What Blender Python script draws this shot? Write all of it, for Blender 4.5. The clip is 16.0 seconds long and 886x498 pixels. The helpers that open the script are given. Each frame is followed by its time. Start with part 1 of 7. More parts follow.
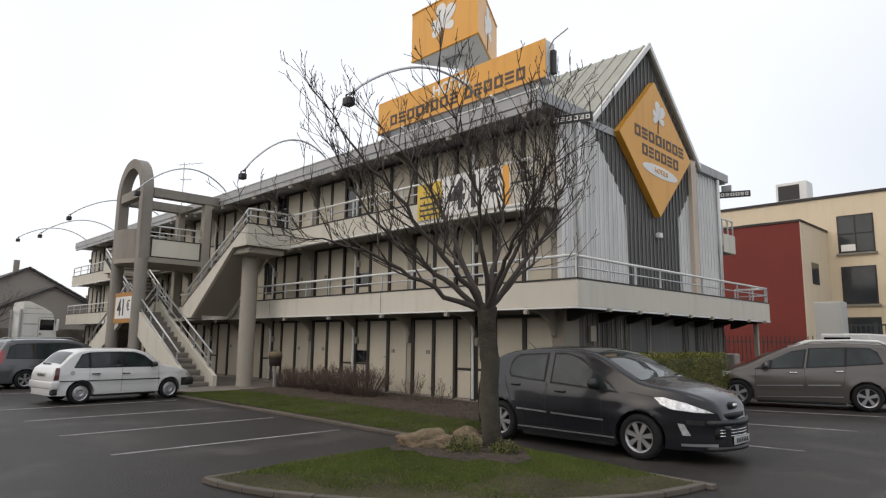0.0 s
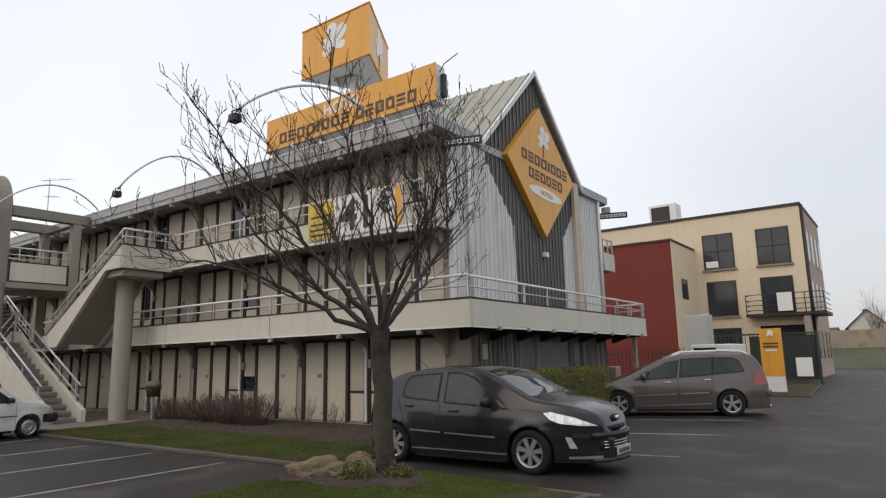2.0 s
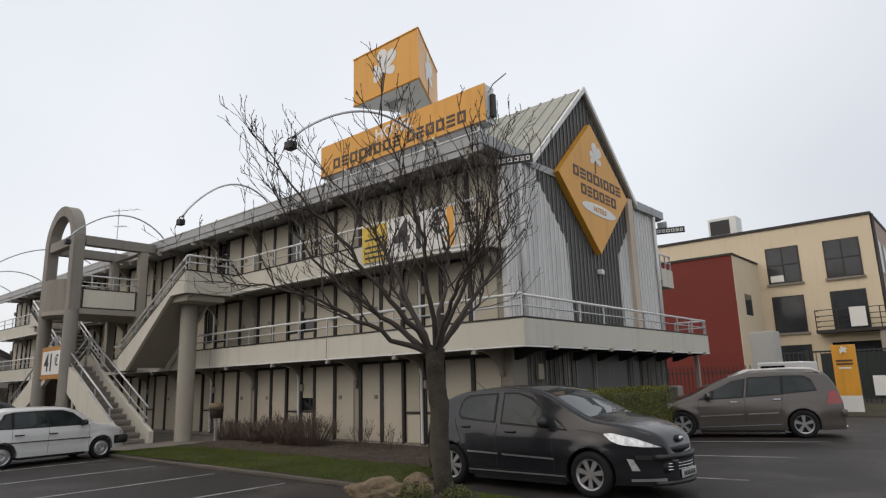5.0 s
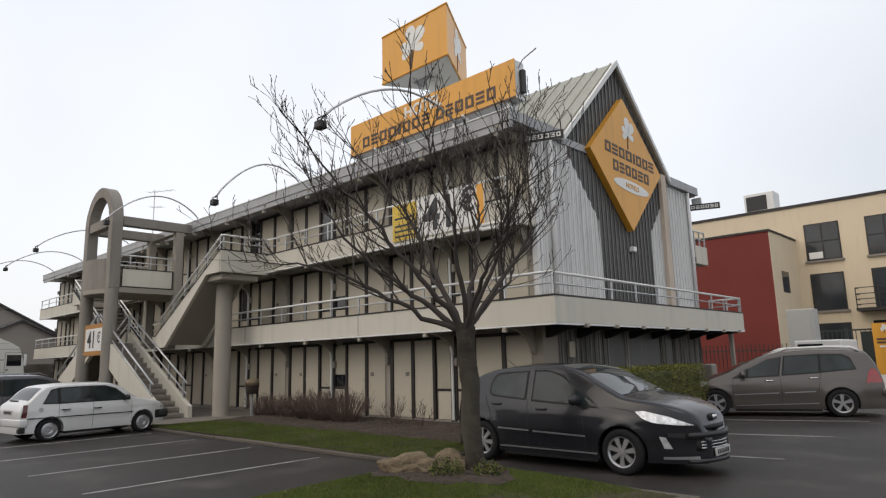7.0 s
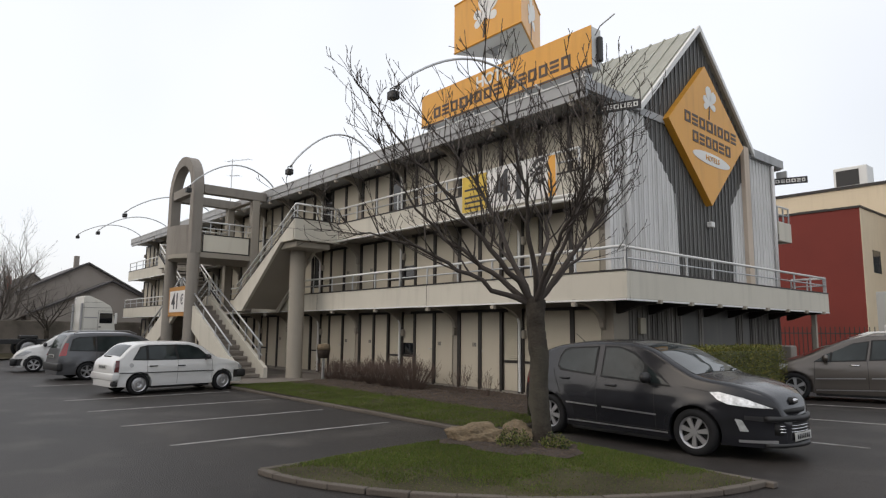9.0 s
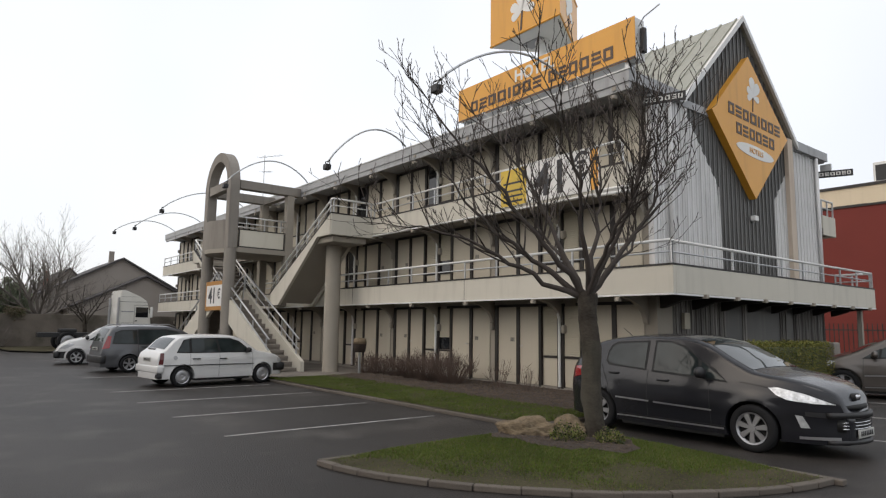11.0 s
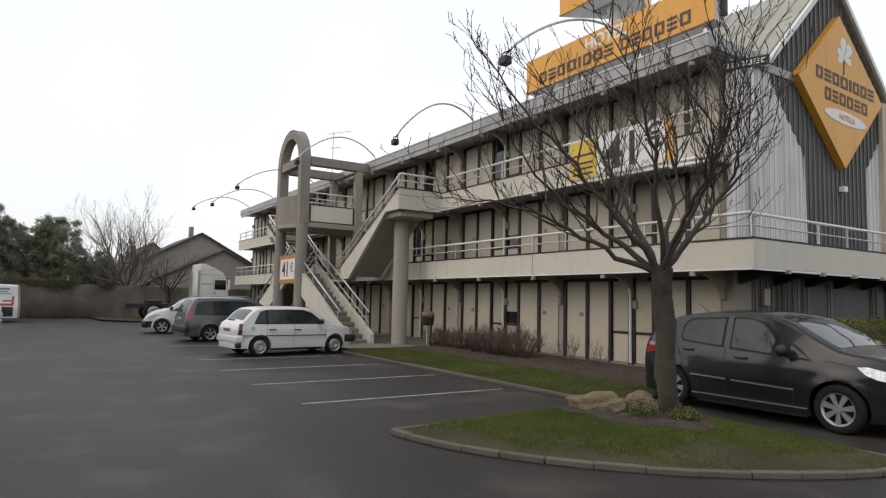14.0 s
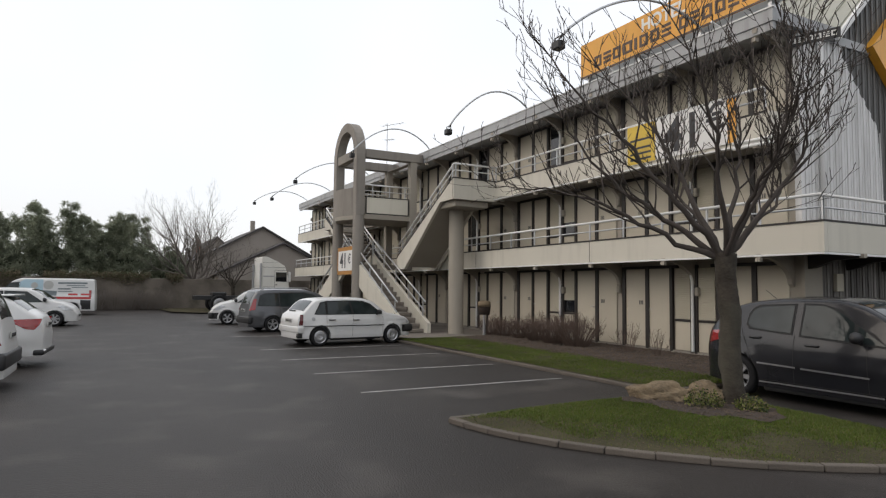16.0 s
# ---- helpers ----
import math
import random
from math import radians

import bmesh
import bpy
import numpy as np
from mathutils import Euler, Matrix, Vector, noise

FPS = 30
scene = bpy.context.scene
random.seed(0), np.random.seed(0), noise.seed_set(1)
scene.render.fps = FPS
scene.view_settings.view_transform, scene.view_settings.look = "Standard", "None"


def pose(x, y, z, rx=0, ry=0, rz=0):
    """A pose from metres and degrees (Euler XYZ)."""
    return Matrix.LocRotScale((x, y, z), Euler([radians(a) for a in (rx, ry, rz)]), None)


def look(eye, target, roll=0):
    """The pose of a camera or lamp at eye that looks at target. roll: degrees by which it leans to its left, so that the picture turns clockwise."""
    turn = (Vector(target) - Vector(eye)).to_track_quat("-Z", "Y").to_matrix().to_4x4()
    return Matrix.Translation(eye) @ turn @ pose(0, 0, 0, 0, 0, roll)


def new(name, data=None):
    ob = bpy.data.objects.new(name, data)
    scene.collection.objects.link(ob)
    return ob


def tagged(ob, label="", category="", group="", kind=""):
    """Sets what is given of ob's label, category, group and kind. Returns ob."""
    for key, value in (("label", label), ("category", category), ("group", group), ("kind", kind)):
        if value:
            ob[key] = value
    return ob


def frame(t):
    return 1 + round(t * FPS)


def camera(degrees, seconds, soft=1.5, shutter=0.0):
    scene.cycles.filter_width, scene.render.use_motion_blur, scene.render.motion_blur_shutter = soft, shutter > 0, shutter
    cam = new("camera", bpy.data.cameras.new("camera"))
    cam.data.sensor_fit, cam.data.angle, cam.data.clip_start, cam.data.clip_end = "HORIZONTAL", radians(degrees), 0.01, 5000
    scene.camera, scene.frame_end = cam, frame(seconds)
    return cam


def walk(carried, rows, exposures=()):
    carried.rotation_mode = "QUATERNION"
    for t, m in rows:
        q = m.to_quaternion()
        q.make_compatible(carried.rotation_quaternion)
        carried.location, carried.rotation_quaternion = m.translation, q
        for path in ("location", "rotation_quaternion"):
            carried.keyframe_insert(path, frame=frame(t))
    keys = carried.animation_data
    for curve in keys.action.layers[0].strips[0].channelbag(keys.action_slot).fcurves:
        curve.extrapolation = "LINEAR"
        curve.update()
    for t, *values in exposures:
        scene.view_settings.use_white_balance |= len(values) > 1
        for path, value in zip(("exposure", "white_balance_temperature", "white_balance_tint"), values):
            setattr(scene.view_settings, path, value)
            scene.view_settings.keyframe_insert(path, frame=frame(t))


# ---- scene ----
cam = camera(69.52, 16.0, 1.25)
# seconds, place, yaw, pitch, roll
PATH = [
    (0.0, 0.153, 0.122, 1.541, 45.50, 8.13, -0.66),
    (0.5, 0.151, 0.128, 1.546, 43.08, 7.91, -0.37),
    (1.0, 0.147, 0.135, 1.550, 40.00, 7.92, 0.08),
    (1.5, 0.136, 0.150, 1.558, 37.67, 8.55, 0.33),
    (2.0, 0.136, 0.158, 1.566, 36.11, 9.84, 1.23),
    (2.5, 0.146, 0.173, 1.563, 35.32, 11.21, 1.84),
    (3.0, 0.146, 0.166, 1.561, 34.37, 12.29, 2.29),
    (3.5, 0.138, 0.172, 1.564, 34.47, 12.62, 3.13),
    (4.0, 0.142, 0.158, 1.563, 35.53, 12.80, 3.05),
    (4.5, 0.142, 0.145, 1.556, 38.56, 12.53, 2.20),
    (7.0, 0.136, 0.144, 1.558, 43.68, 9.88, 1.44),
    (7.5, 0.139, 0.131, 1.555, 43.53, 9.33, 1.07),
    (8.0, 0.121, 0.125, 1.550, 45.61, 8.61, 0.82),
    (8.5, 0.109, 0.101, 1.563, 47.98, 7.28, 0.24),
    (9.0, 0.086, 0.103, 1.570, 49.40, 7.33, -0.53),
    (11.5, -0.204, -0.212, 1.527, 53.19, 6.54, -0.84),
    (12.0, -0.197, -0.219, 1.527, 57.53, 5.58, -1.42),
    (12.5, -0.191, -0.230, 1.527, 59.65, 4.70, -1.04),
    (13.0, -0.208, -0.210, 1.521, 60.42, 4.24, -1.08),
    (13.5, -0.207, -0.222, 1.522, 58.14, 4.25, -1.08),
    (14.0, -0.210, -0.217, 1.526, 57.33, 4.54, -1.26),
    (14.5, -0.202, -0.221, 1.528, 57.15, 4.78, -1.37),
    (15.0, -0.193, -0.229, 1.526, 57.72, 4.81, -0.95),
    (15.5, -0.193, -0.229, 1.526, 60.29, 4.65, -0.68),
    (16.0, -0.204, -0.215, 1.528, 62.35, 3.52, -0.63),
]
PLAN = 1.1                                       # the plan below is drawn at 1 : 1.1
EXPOSURES = [(0.0, 0.0), (1.5, -0.04), (3.0, -0.3), (4.0, -0.36), (5.5, -0.16), (7.0, -0.1), (9.0, -0.05), (12.0, -0.02), (16.0, -0.02)]
walk(cam, [(t, pose(PLAN * x, PLAN * y, PLAN * z, 90 + p, r, w)) for t, x, y, z, w, p, r in PATH], EXPOSURES)

# ---- light: an overcast day ----
world = bpy.data.worlds.new("overcast")
scene.world = world
world.use_nodes = True
wn, wl = world.node_tree.nodes, world.node_tree.links
wn.clear()
sky = wn.new("ShaderNodeTexSky")
sky.sky_type, sky.sun_disc = "NISHITA", False
sky.sun_elevation, sky.sun_rotation = radians(40), radians(200)
sky.dust_density, sky.air_density = 6.0, 1.0
bg_sky = wn.new("ShaderNodeBackground")
bg_sky.inputs[1].default_value = 0.05
wl.new(sky.outputs[0], bg_sky.inputs[0])
tc = wn.new("ShaderNodeTexCoord")
cl = wn.new("ShaderNodeTexNoise")
cl.inputs["Scale"].default_value, cl.inputs["Detail"].default_value = 1.6, 3.0
wl.new(tc.outputs["Generated"], cl.inputs["Vector"])
ramp = wn.new("ShaderNodeValToRGB")
ramp.color_ramp.elements[0].position, ramp.color_ramp.elements[1].position = 0.3, 0.7
ramp.color_ramp.elements[0].color, ramp.color_ramp.elements[1].color = (0.77, 0.785, 0.81, 1), (0.89, 0.895, 0.91, 1)
wl.new(cl.outputs["Fac"], ramp.inputs["Fac"])
bg_cloud = wn.new("ShaderNodeBackground")
bg_cloud.inputs[1].default_value = 0.97
north = wn.new("ShaderNodeVectorMath")           # thicker cloud low in the north
north.operation = "DOT_PRODUCT"
north.inputs[1].default_value = (0.2, 0.98, 0.0)
wl.new(tc.outputs["Generated"], north.inputs[0])
thick = wn.new("ShaderNodeMapRange")
thick.interpolation_type = "SMOOTHSTEP"
thick.inputs["From Min"].default_value, thick.inputs["From Max"].default_value = 0.72, 1.02
thick.inputs["To Min"].default_value, thick.inputs["To Max"].default_value = 1.0, 0.72
wl.new(north.outputs["Value"], thick.inputs["Value"])
west = wn.new("ShaderNodeVectorMath")            # thinner, brighter cloud towards the north-west
west.operation = "DOT_PRODUCT"
west.inputs[1].default_value = (-0.62, 0.74, 0.25)
wl.new(tc.outputs["Generated"], west.inputs[0])
thin = wn.new("ShaderNodeMapRange")
thin.interpolation_type = "SMOOTHSTEP"
thin.inputs["From Min"].default_value, thin.inputs["From Max"].default_value = 0.1, 0.95
thin.inputs["To Min"].default_value, thin.inputs["To Max"].default_value = 1.0, 1.15
wl.new(west.outputs["Value"], thin.inputs["Value"])
both = wn.new("ShaderNodeMath")
both.operation = "MULTIPLY"
wl.new(thick.outputs["Result"], both.inputs[0])
wl.new(thin.outputs["Result"], both.inputs[1])
dim = wn.new("ShaderNodeVectorMath")
dim.operation = "SCALE"
wl.new(ramp.outputs["Color"], dim.inputs[0])
wl.new(both.outputs[0], dim.inputs["Scale"])
wl.new(dim.outputs[0], bg_cloud.inputs[0])
add = wn.new("ShaderNodeAddShader")
wl.new(bg_sky.outputs[0], add.inputs[0])
wl.new(bg_cloud.outputs[0], add.inputs[1])
wout = wn.new("ShaderNodeOutputWorld")
wl.new(add.outputs[0], wout.inputs[0])
sun_data = bpy.data.lights.new("sun", "SUN")
sun_data.energy, sun_data.angle, sun_data.color = 0.3, radians(30), (1.0, 0.96, 0.9)
sun = new("sun", sun_data)
sun.matrix_basis = look((0, 0, 30), (-17, 5, 0))


# ---- materials ----
def mat(name, color, rough=0.7, var=0.12, scale=3.0, bump=0.15, metallic=0.0, fine=60.0, stain=None, streak=False, rand=0.0, spec=0.5, coat=0.0, squash=None):
    """Base colour broken up at two scales, with grain in the relief; stain adds a second colour in patches, streak draws them downwards."""
    m = bpy.data.materials.new(name)
    m.use_nodes = True
    n, l = m.node_tree.nodes, m.node_tree.links
    b = n["Principled BSDF"]
    b.inputs["Roughness"].default_value, b.inputs["Metallic"].default_value = rough, metallic
    b.inputs["Specular IOR Level"].default_value, b.inputs["Coat Weight"].default_value = spec, coat
    b.inputs["Coat Roughness"].default_value = 0.04
    t = n.new("ShaderNodeTexCoord")
    big, small = n.new("ShaderNodeTexNoise"), n.new("ShaderNodeTexNoise")
    coords = t.outputs["Object"]
    if squash:
        sq = n.new("ShaderNodeMapping")
        sq.inputs["Scale"].default_value = squash
        l.new(coords, sq.inputs["Vector"])
        coords = sq.outputs["Vector"]
    for node, s, d in ((big, scale, 4.0), (small, fine, 2.0)):
        node.inputs["Scale"].default_value, node.inputs["Detail"].default_value = s, d
        l.new(coords, node.inputs["Vector"])
    mix = n.new("ShaderNodeMix")
    mix.data_type = "FLOAT"
    mix.inputs["Factor"].default_value = 0.4
    l.new(big.outputs["Fac"], mix.inputs["A"])
    l.new(small.outputs["Fac"], mix.inputs["B"])
    rng = n.new("ShaderNodeMapRange")
    rng.inputs["From Min"].default_value, rng.inputs["From Max"].default_value = 0.3, 0.7
    rng.inputs["To Min"].default_value, rng.inputs["To Max"].default_value = 1 - var, 1 + var
    l.new(mix.outputs["Result"], rng.inputs["Value"])
    value = rng.outputs["Result"]
    if rand:
        info, sp = n.new("ShaderNodeObjectInfo"), n.new("ShaderNodeMapRange")
        sp.inputs["To Min"].default_value, sp.inputs["To Max"].default_value = 1 - rand, 1 + rand
        l.new(info.outputs["Random"], sp.inputs["Value"])
        mul = n.new("ShaderNodeMath")
        mul.operation = "MULTIPLY"
        l.new(value, mul.inputs[0])
        l.new(sp.outputs["Result"], mul.inputs[1])
        value = mul.outputs[0]
    tint = n.new("ShaderNodeVectorMath")
    tint.operation = "SCALE"
    tint.inputs[0].default_value = color
    l.new(value, tint.inputs["Scale"])
    col = tint.outputs[0]
    if stain:
        mp, sn, sr = n.new("ShaderNodeMapping"), n.new("ShaderNodeTexNoise"), n.new("ShaderNodeMapRange")
        mp.inputs["Scale"].default_value = (2.2, 2.2, 0.25) if streak else (0.5, 0.5, 0.5)
        sn.inputs["Scale"].default_value, sn.inputs["Detail"].default_value = 2.0, 6.0
        sr.inputs["From Min"].default_value, sr.inputs["From Max"].default_value = 0.52, 0.78
        l.new(t.outputs["Object"], mp.inputs["Vector"])
        l.new(mp.outputs["Vector"], sn.inputs["Vector"])
        l.new(sn.outputs["Fac"], sr.inputs["Value"])
        cm = n.new("ShaderNodeMix")
        cm.data_type = "RGBA"
        cm.inputs["B"].default_value = (*stain, 1)
        l.new(sr.outputs["Result"], cm.inputs["Factor"])
        l.new(col, cm.inputs["A"])
        col = cm.outputs["Result"]
    l.new(col, b.inputs["Base Color"])
    if bump:
        bp = n.new("ShaderNodeBump")
        bp.inputs["Strength"].default_value, bp.inputs["Distance"].default_value = bump, 0.01
        l.new(small.outputs["Fac"], bp.inputs["Height"])
        l.new(bp.outputs["Normal"], b.inputs["Normal"])
    return m


def glass(name, color, rough=0.03):
    m = bpy.data.materials.new(name)
    m.use_nodes = True
    b = m.node_tree.nodes["Principled BSDF"]
    b.inputs["Base Color"].default_value = (*color, 1)
    b.inputs["Roughness"].default_value = rough
    b.inputs["Specular IOR Level"].default_value = 0.6
    return m


M = dict(
    asphalt=mat("asphalt", (0.0305, 0.0268, 0.0247), 0.55, 0.5, 0.3, 1.0, fine=45, stain=(0.072, 0.065, 0.059), spec=0.22, squash=(0.7, 1.6, 1.0)),
    grass=mat("grass", (0.075, 0.125, 0.025), 0.9, 0.35, 1.2, 0.8, fine=40, stain=(0.12, 0.11, 0.05)),
    soil=mat("soil", (0.042, 0.03, 0.023), 0.95, 0.4, 2.0, 1.0, fine=35),
    kerb=mat("kerb_concrete", (0.105, 0.089, 0.074), 0.9, 0.25, 2.0, 0.5, rand=0.12),
    paint_line=mat("road_paint", (0.3, 0.29, 0.28), 0.8, 0.5, 3.0, 0.2, stain=(0.05, 0.048, 0.045)),
    cream=mat("cream_panel", (0.5, 0.455, 0.365), 0.6, 0.05, 0.8, 0.06, rand=0.04, stain=(0.44, 0.4, 0.32), streak=True),
    parapet=mat("parapet_concrete", (0.57, 0.54, 0.465), 0.75, 0.06, 0.7, 0.12, stain=(0.49, 0.465, 0.4), streak=True),
    beige=mat("beige_render", (0.33, 0.298, 0.25), 0.85, 0.08, 0.9, 0.15, stain=(0.33, 0.3, 0.25), streak=True),
    brown=mat("dark_brown_trim", (0.02, 0.016, 0.014), 0.55, 0.2, 3.0, 0.1),
    fascia=mat("grey_fascia_metal", (0.36, 0.365, 0.37), 0.5, 0.08, 0.6, 0.05, stain=(0.24, 0.24, 0.24), streak=True),
    clad_light=mat("pale_grey_cladding", (0.66, 0.655, 0.645), 0.6, 0.06, 0.5, 0.04, stain=(0.52, 0.515, 0.5), streak=True),
    clad_dark=mat("dark_grey_cladding", (0.105, 0.103, 0.098), 0.5, 0.1, 0.5, 0.05, stain=(0.15, 0.145, 0.13), streak=True),
    timber=mat("weathered_timber", (0.185, 0.174, 0.16), 0.8, 0.25, 1.2, 0.3, rand=0.4, stain=(0.07, 0.065, 0.06), streak=True),
    roof=mat("roof_sheet", (0.34, 0.34, 0.29), 0.5, 0.1, 0.5, 0.05, stain=(0.25, 0.25, 0.2), streak=True),
    white_metal=mat("white_metal", (0.72, 0.72, 0.7), 0.4, 0.05, 1.0, 0.03),
    rail=mat("galvanised_rail", (0.5, 0.51, 0.52), 0.4, 0.08, 2.0, 0.04, metallic=0.6),
    orange=mat("orange_sign", (0.72, 0.34, 0.035), 0.35, 0.05, 0.5, 0.02, stain=(0.62, 0.29, 0.03), streak=True),
    sign_dark=mat("sign_brown_print", (0.07, 0.04, 0.025), 0.45, 0.05, 1.0, 0.0),
    sign_white=mat("sign_white_print", (0.76, 0.75, 0.72), 0.4, 0.04, 1.0, 0.0),
    concrete=mat("raw_concrete", (0.25, 0.228, 0.2), 0.85, 0.14, 0.9, 0.25, stain=(0.19, 0.17, 0.15), streak=True),
    step=mat("step_concrete", (0.21, 0.185, 0.158), 0.9, 0.15, 1.5, 0.25),
    shutter=mat("beige_shutter", (0.42, 0.385, 0.3), 0.6, 0.06, 1.0, 0.05),
    dark_glass=glass("dark_glass", (0.012, 0.013, 0.015)),
    black=mat("black_plastic", (0.018, 0.018, 0.019), 0.5, 0.15, 3.0, 0.05),
    yellow_wall=mat("yellow_render", (0.69, 0.58, 0.42), 0.85, 0.05, 0.5, 0.15, stain=(0.64, 0.535, 0.385), streak=True),
    red_wall=mat("red_render", (0.17, 0.026, 0.018), 0.8, 0.08, 0.5, 0.12),
    bark=mat("bark", (0.047, 0.04, 0.032), 0.95, 0.5, 4.0, 0.9, fine=24, stain=(0.085, 0.08, 0.062), squash=(1.0, 1.0, 1.7), spec=0.25),
    twig=mat("twig_bark", (0.055, 0.045, 0.039), 0.9, 0.25, 5.0, 0.3),
    rock=mat("sandstone_rock", (0.175, 0.132, 0.082), 0.92, 0.5, 2.2, 1.3, fine=26, stain=(0.08, 0.064, 0.043), squash=(1.0, 1.0, 2.2)),
)


# ---- building blocks ----
def box(bm, x0, x1, y0, y1, z0, z1, bevel=0.0):
    v = [bm.verts.new(p) for p in ((x0, y0, z0), (x1, y0, z0), (x1, y1, z0), (x0, y1, z0), (x0, y0, z1), (x1, y0, z1), (x1, y1, z1), (x0, y1, z1))]
    fs = [bm.faces.new([v[i] for i in q]) for q in ((3, 2, 1, 0), (4, 5, 6, 7), (0, 1, 5, 4), (1, 2, 6, 5), (2, 3, 7, 6), (3, 0, 4, 7))]
    if bevel:
        es = list({e for f in fs for e in f.edges})
        bmesh.ops.bevel(bm, geom=es, offset=bevel, segments=2, affect="EDGES", profile=0.5)


def prism(bm, pts, axis, a, b):
    """A polygon drawn in the two other axes, pushed along axis from a to b."""
    def put(p, d):
        return {"x": (d, p[0], p[1]), "y": (p[0], d, p[1]), "z": (p[0], p[1], d)}[axis]
    lo, hi = [bm.verts.new(put(p, a)) for p in pts], [bm.verts.new(put(p, b)) for p in pts]
    k = len(pts)
    bm.faces.new(lo[::-1])
    bm.faces.new(hi)
    for i in range(k):
        bm.faces.new((lo[i], lo[(i + 1) % k], hi[(i + 1) % k], hi[i]))
    bmesh.ops.recalc_face_normals(bm, faces=bm.faces)


def tube(bm, path, radii, sides=8, cap=True):
    """A tube along points, its radius changing from point to point."""
    path = [Vector(p) for p in path]
    if not isinstance(radii, (list, tuple)):
        radii = [radii] * len(path)
    rings, up = [], None
    for i, p in enumerate(path):
        d = (path[min(i + 1, len(path) - 1)] - path[max(i - 1, 0)]).normalized()
        if up is None:
            up = Vector((0, 0, 1)) if abs(d.z) < 0.9 else Vector((1, 0, 0))
        a = d.cross(up).normalized()
        up = a.cross(d)
        rings.append([bm.verts.new(p + radii[i] * (math.cos(q) * a + math.sin(q) * up)) for q in (2 * math.pi * k / sides for k in range(sides))])
    for r, s in zip(rings, rings[1:]):
        for k in range(sides):
            bm.faces.new((r[k], r[(k + 1) % sides], s[(k + 1) % sides], s[k]))
    if cap and sides > 2:
        bm.faces.new(rings[0][::-1])
        bm.faces.new(rings[-1])


def empty(name, x, y, z, label="", category="", group="", kind="", rz=0):
    ob = new(name)
    ob.matrix_basis = pose(x, y, z, 0, 0, rz)
    ob.empty_display_size = 0.2
    return tagged(ob, label, category, group, kind)


def mesh_of(bm, name, material, smooth=False):
    me = bpy.data.meshes.new(name)
    bmesh.ops.recalc_face_normals(bm, faces=bm.faces)
    if smooth:
        for f in bm.faces:
            f.smooth = True
    bm.to_mesh(me)
    bm.free()
    for m in (material if isinstance(material, (list, tuple)) else [material]):
        me.materials.append(m)
    return me


def part(name, bm, material, parent, label="", smooth=False, local=False):
    """One mesh under a thing (drawn in world coordinates, or in the thing's own with local) or under a part."""
    ob = new(name, mesh_of(bm, name, material, smooth))
    ob.parent = parent
    if parent.parent is None and not local and parent.data is None:
        ob.matrix_parent_inverse = parent.matrix_basis.inverted()
    return tagged(ob, label)


def solo(name, bm, material, label="", category="", group="", kind="", smooth=False):
    return tagged(new(name, mesh_of(bm, name, material, smooth)), label, category, group, kind)


def B(*a, **k):
    bm = bmesh.new()
    box(bm, *a, **k)
    return bm


def piece(name, me, parent, loc=(0, 0, 0), rz=0.0, s=(1, 1, 1)):
    """One more object on a shared mesh, under a thing or part whose world place is the origin."""
    ob = new(name, me)
    ob.parent = parent
    if parent.parent is None and parent.data is None:
        ob.matrix_parent_inverse = parent.matrix_basis.inverted()
    ob.matrix_basis = Matrix.LocRotScale(loc, Euler((0, 0, radians(rz))), s)
    return ob


# ---- the hotel's measures ----
YB, YW, XG, XB = 10.65, 11.65, -7.85, -6.85      # walkway front, facade, gable wall, gable walkway edge
YC, YE = 15.61, 20.05                             # ridge line, rear wall
XL, XC = -41.3, -24.1                            # far end; middle, with the stairs
FLOORS = (0.16, 2.42, 4.58)
TOPS = (2.19, 4.36, 6.47)
SLABS = ((2.19, 2.79), (4.36, 4.95))             # walkway bands
EAVE = (6.47, 6.88)
ROOM = 2.4

# ---- ground ----
bm = bmesh.new()
S = 900
v = [bm.verts.new(p) for p in ((-S, -S, 0), (S, -S, 0), (S, S, 0), (-S, S, 0))]
bm.faces.new(v)
ground = solo("ground", bm, M["asphalt"], "dark grey worn asphalt of the car park", "ground", kind="structure")

# ---- the hotel: walls, walkways, roof ----
hotel = empty("hotel_building", (XG + XL) / 2, YC, 0, "three-storey hotel with cream panels, dark posts and open walkways", "building")
part("wall", B(XL, XG - 0.06, YW, YE, 0, 6.6), M["beige"], hotel)
part("plinth", B(XL, XG - 0.06, YW - 0.07, YW - 0.002, 0, 0.15), M["concrete"], hotel, "grey concrete plinth")
for x0, x1, y0, y1, z in ((XL - 0.6, XB - 0.1, YB + 0.1, YW - 0.003, 2.3), (XG, XB - 0.1, YW - 0.001, 20.98, 2.3), (XL - 0.1, XG - 0.06, YB + 0.1, YW - 0.003, 4.46)):
    part("walkway_slab", B(x0, x1, y0, y1, z - 0.06, z + 0.12), M["concrete"], hotel)
bands = [(XL - 0.65, XB, YB, YB + 0.1, 0), (XB - 0.1, XB, YB + 0.102, 21.05, 0), (-17.5, XG - 0.06, YB, YB + 0.1, 1), (XL - 0.1, -30.8, YB, YB + 0.1, 1), (-30.8, -26.8, YB + 0.3, YB + 0.4, 1), (-21.6, -17.5, YB + 0.3, YB + 0.4, 1)]
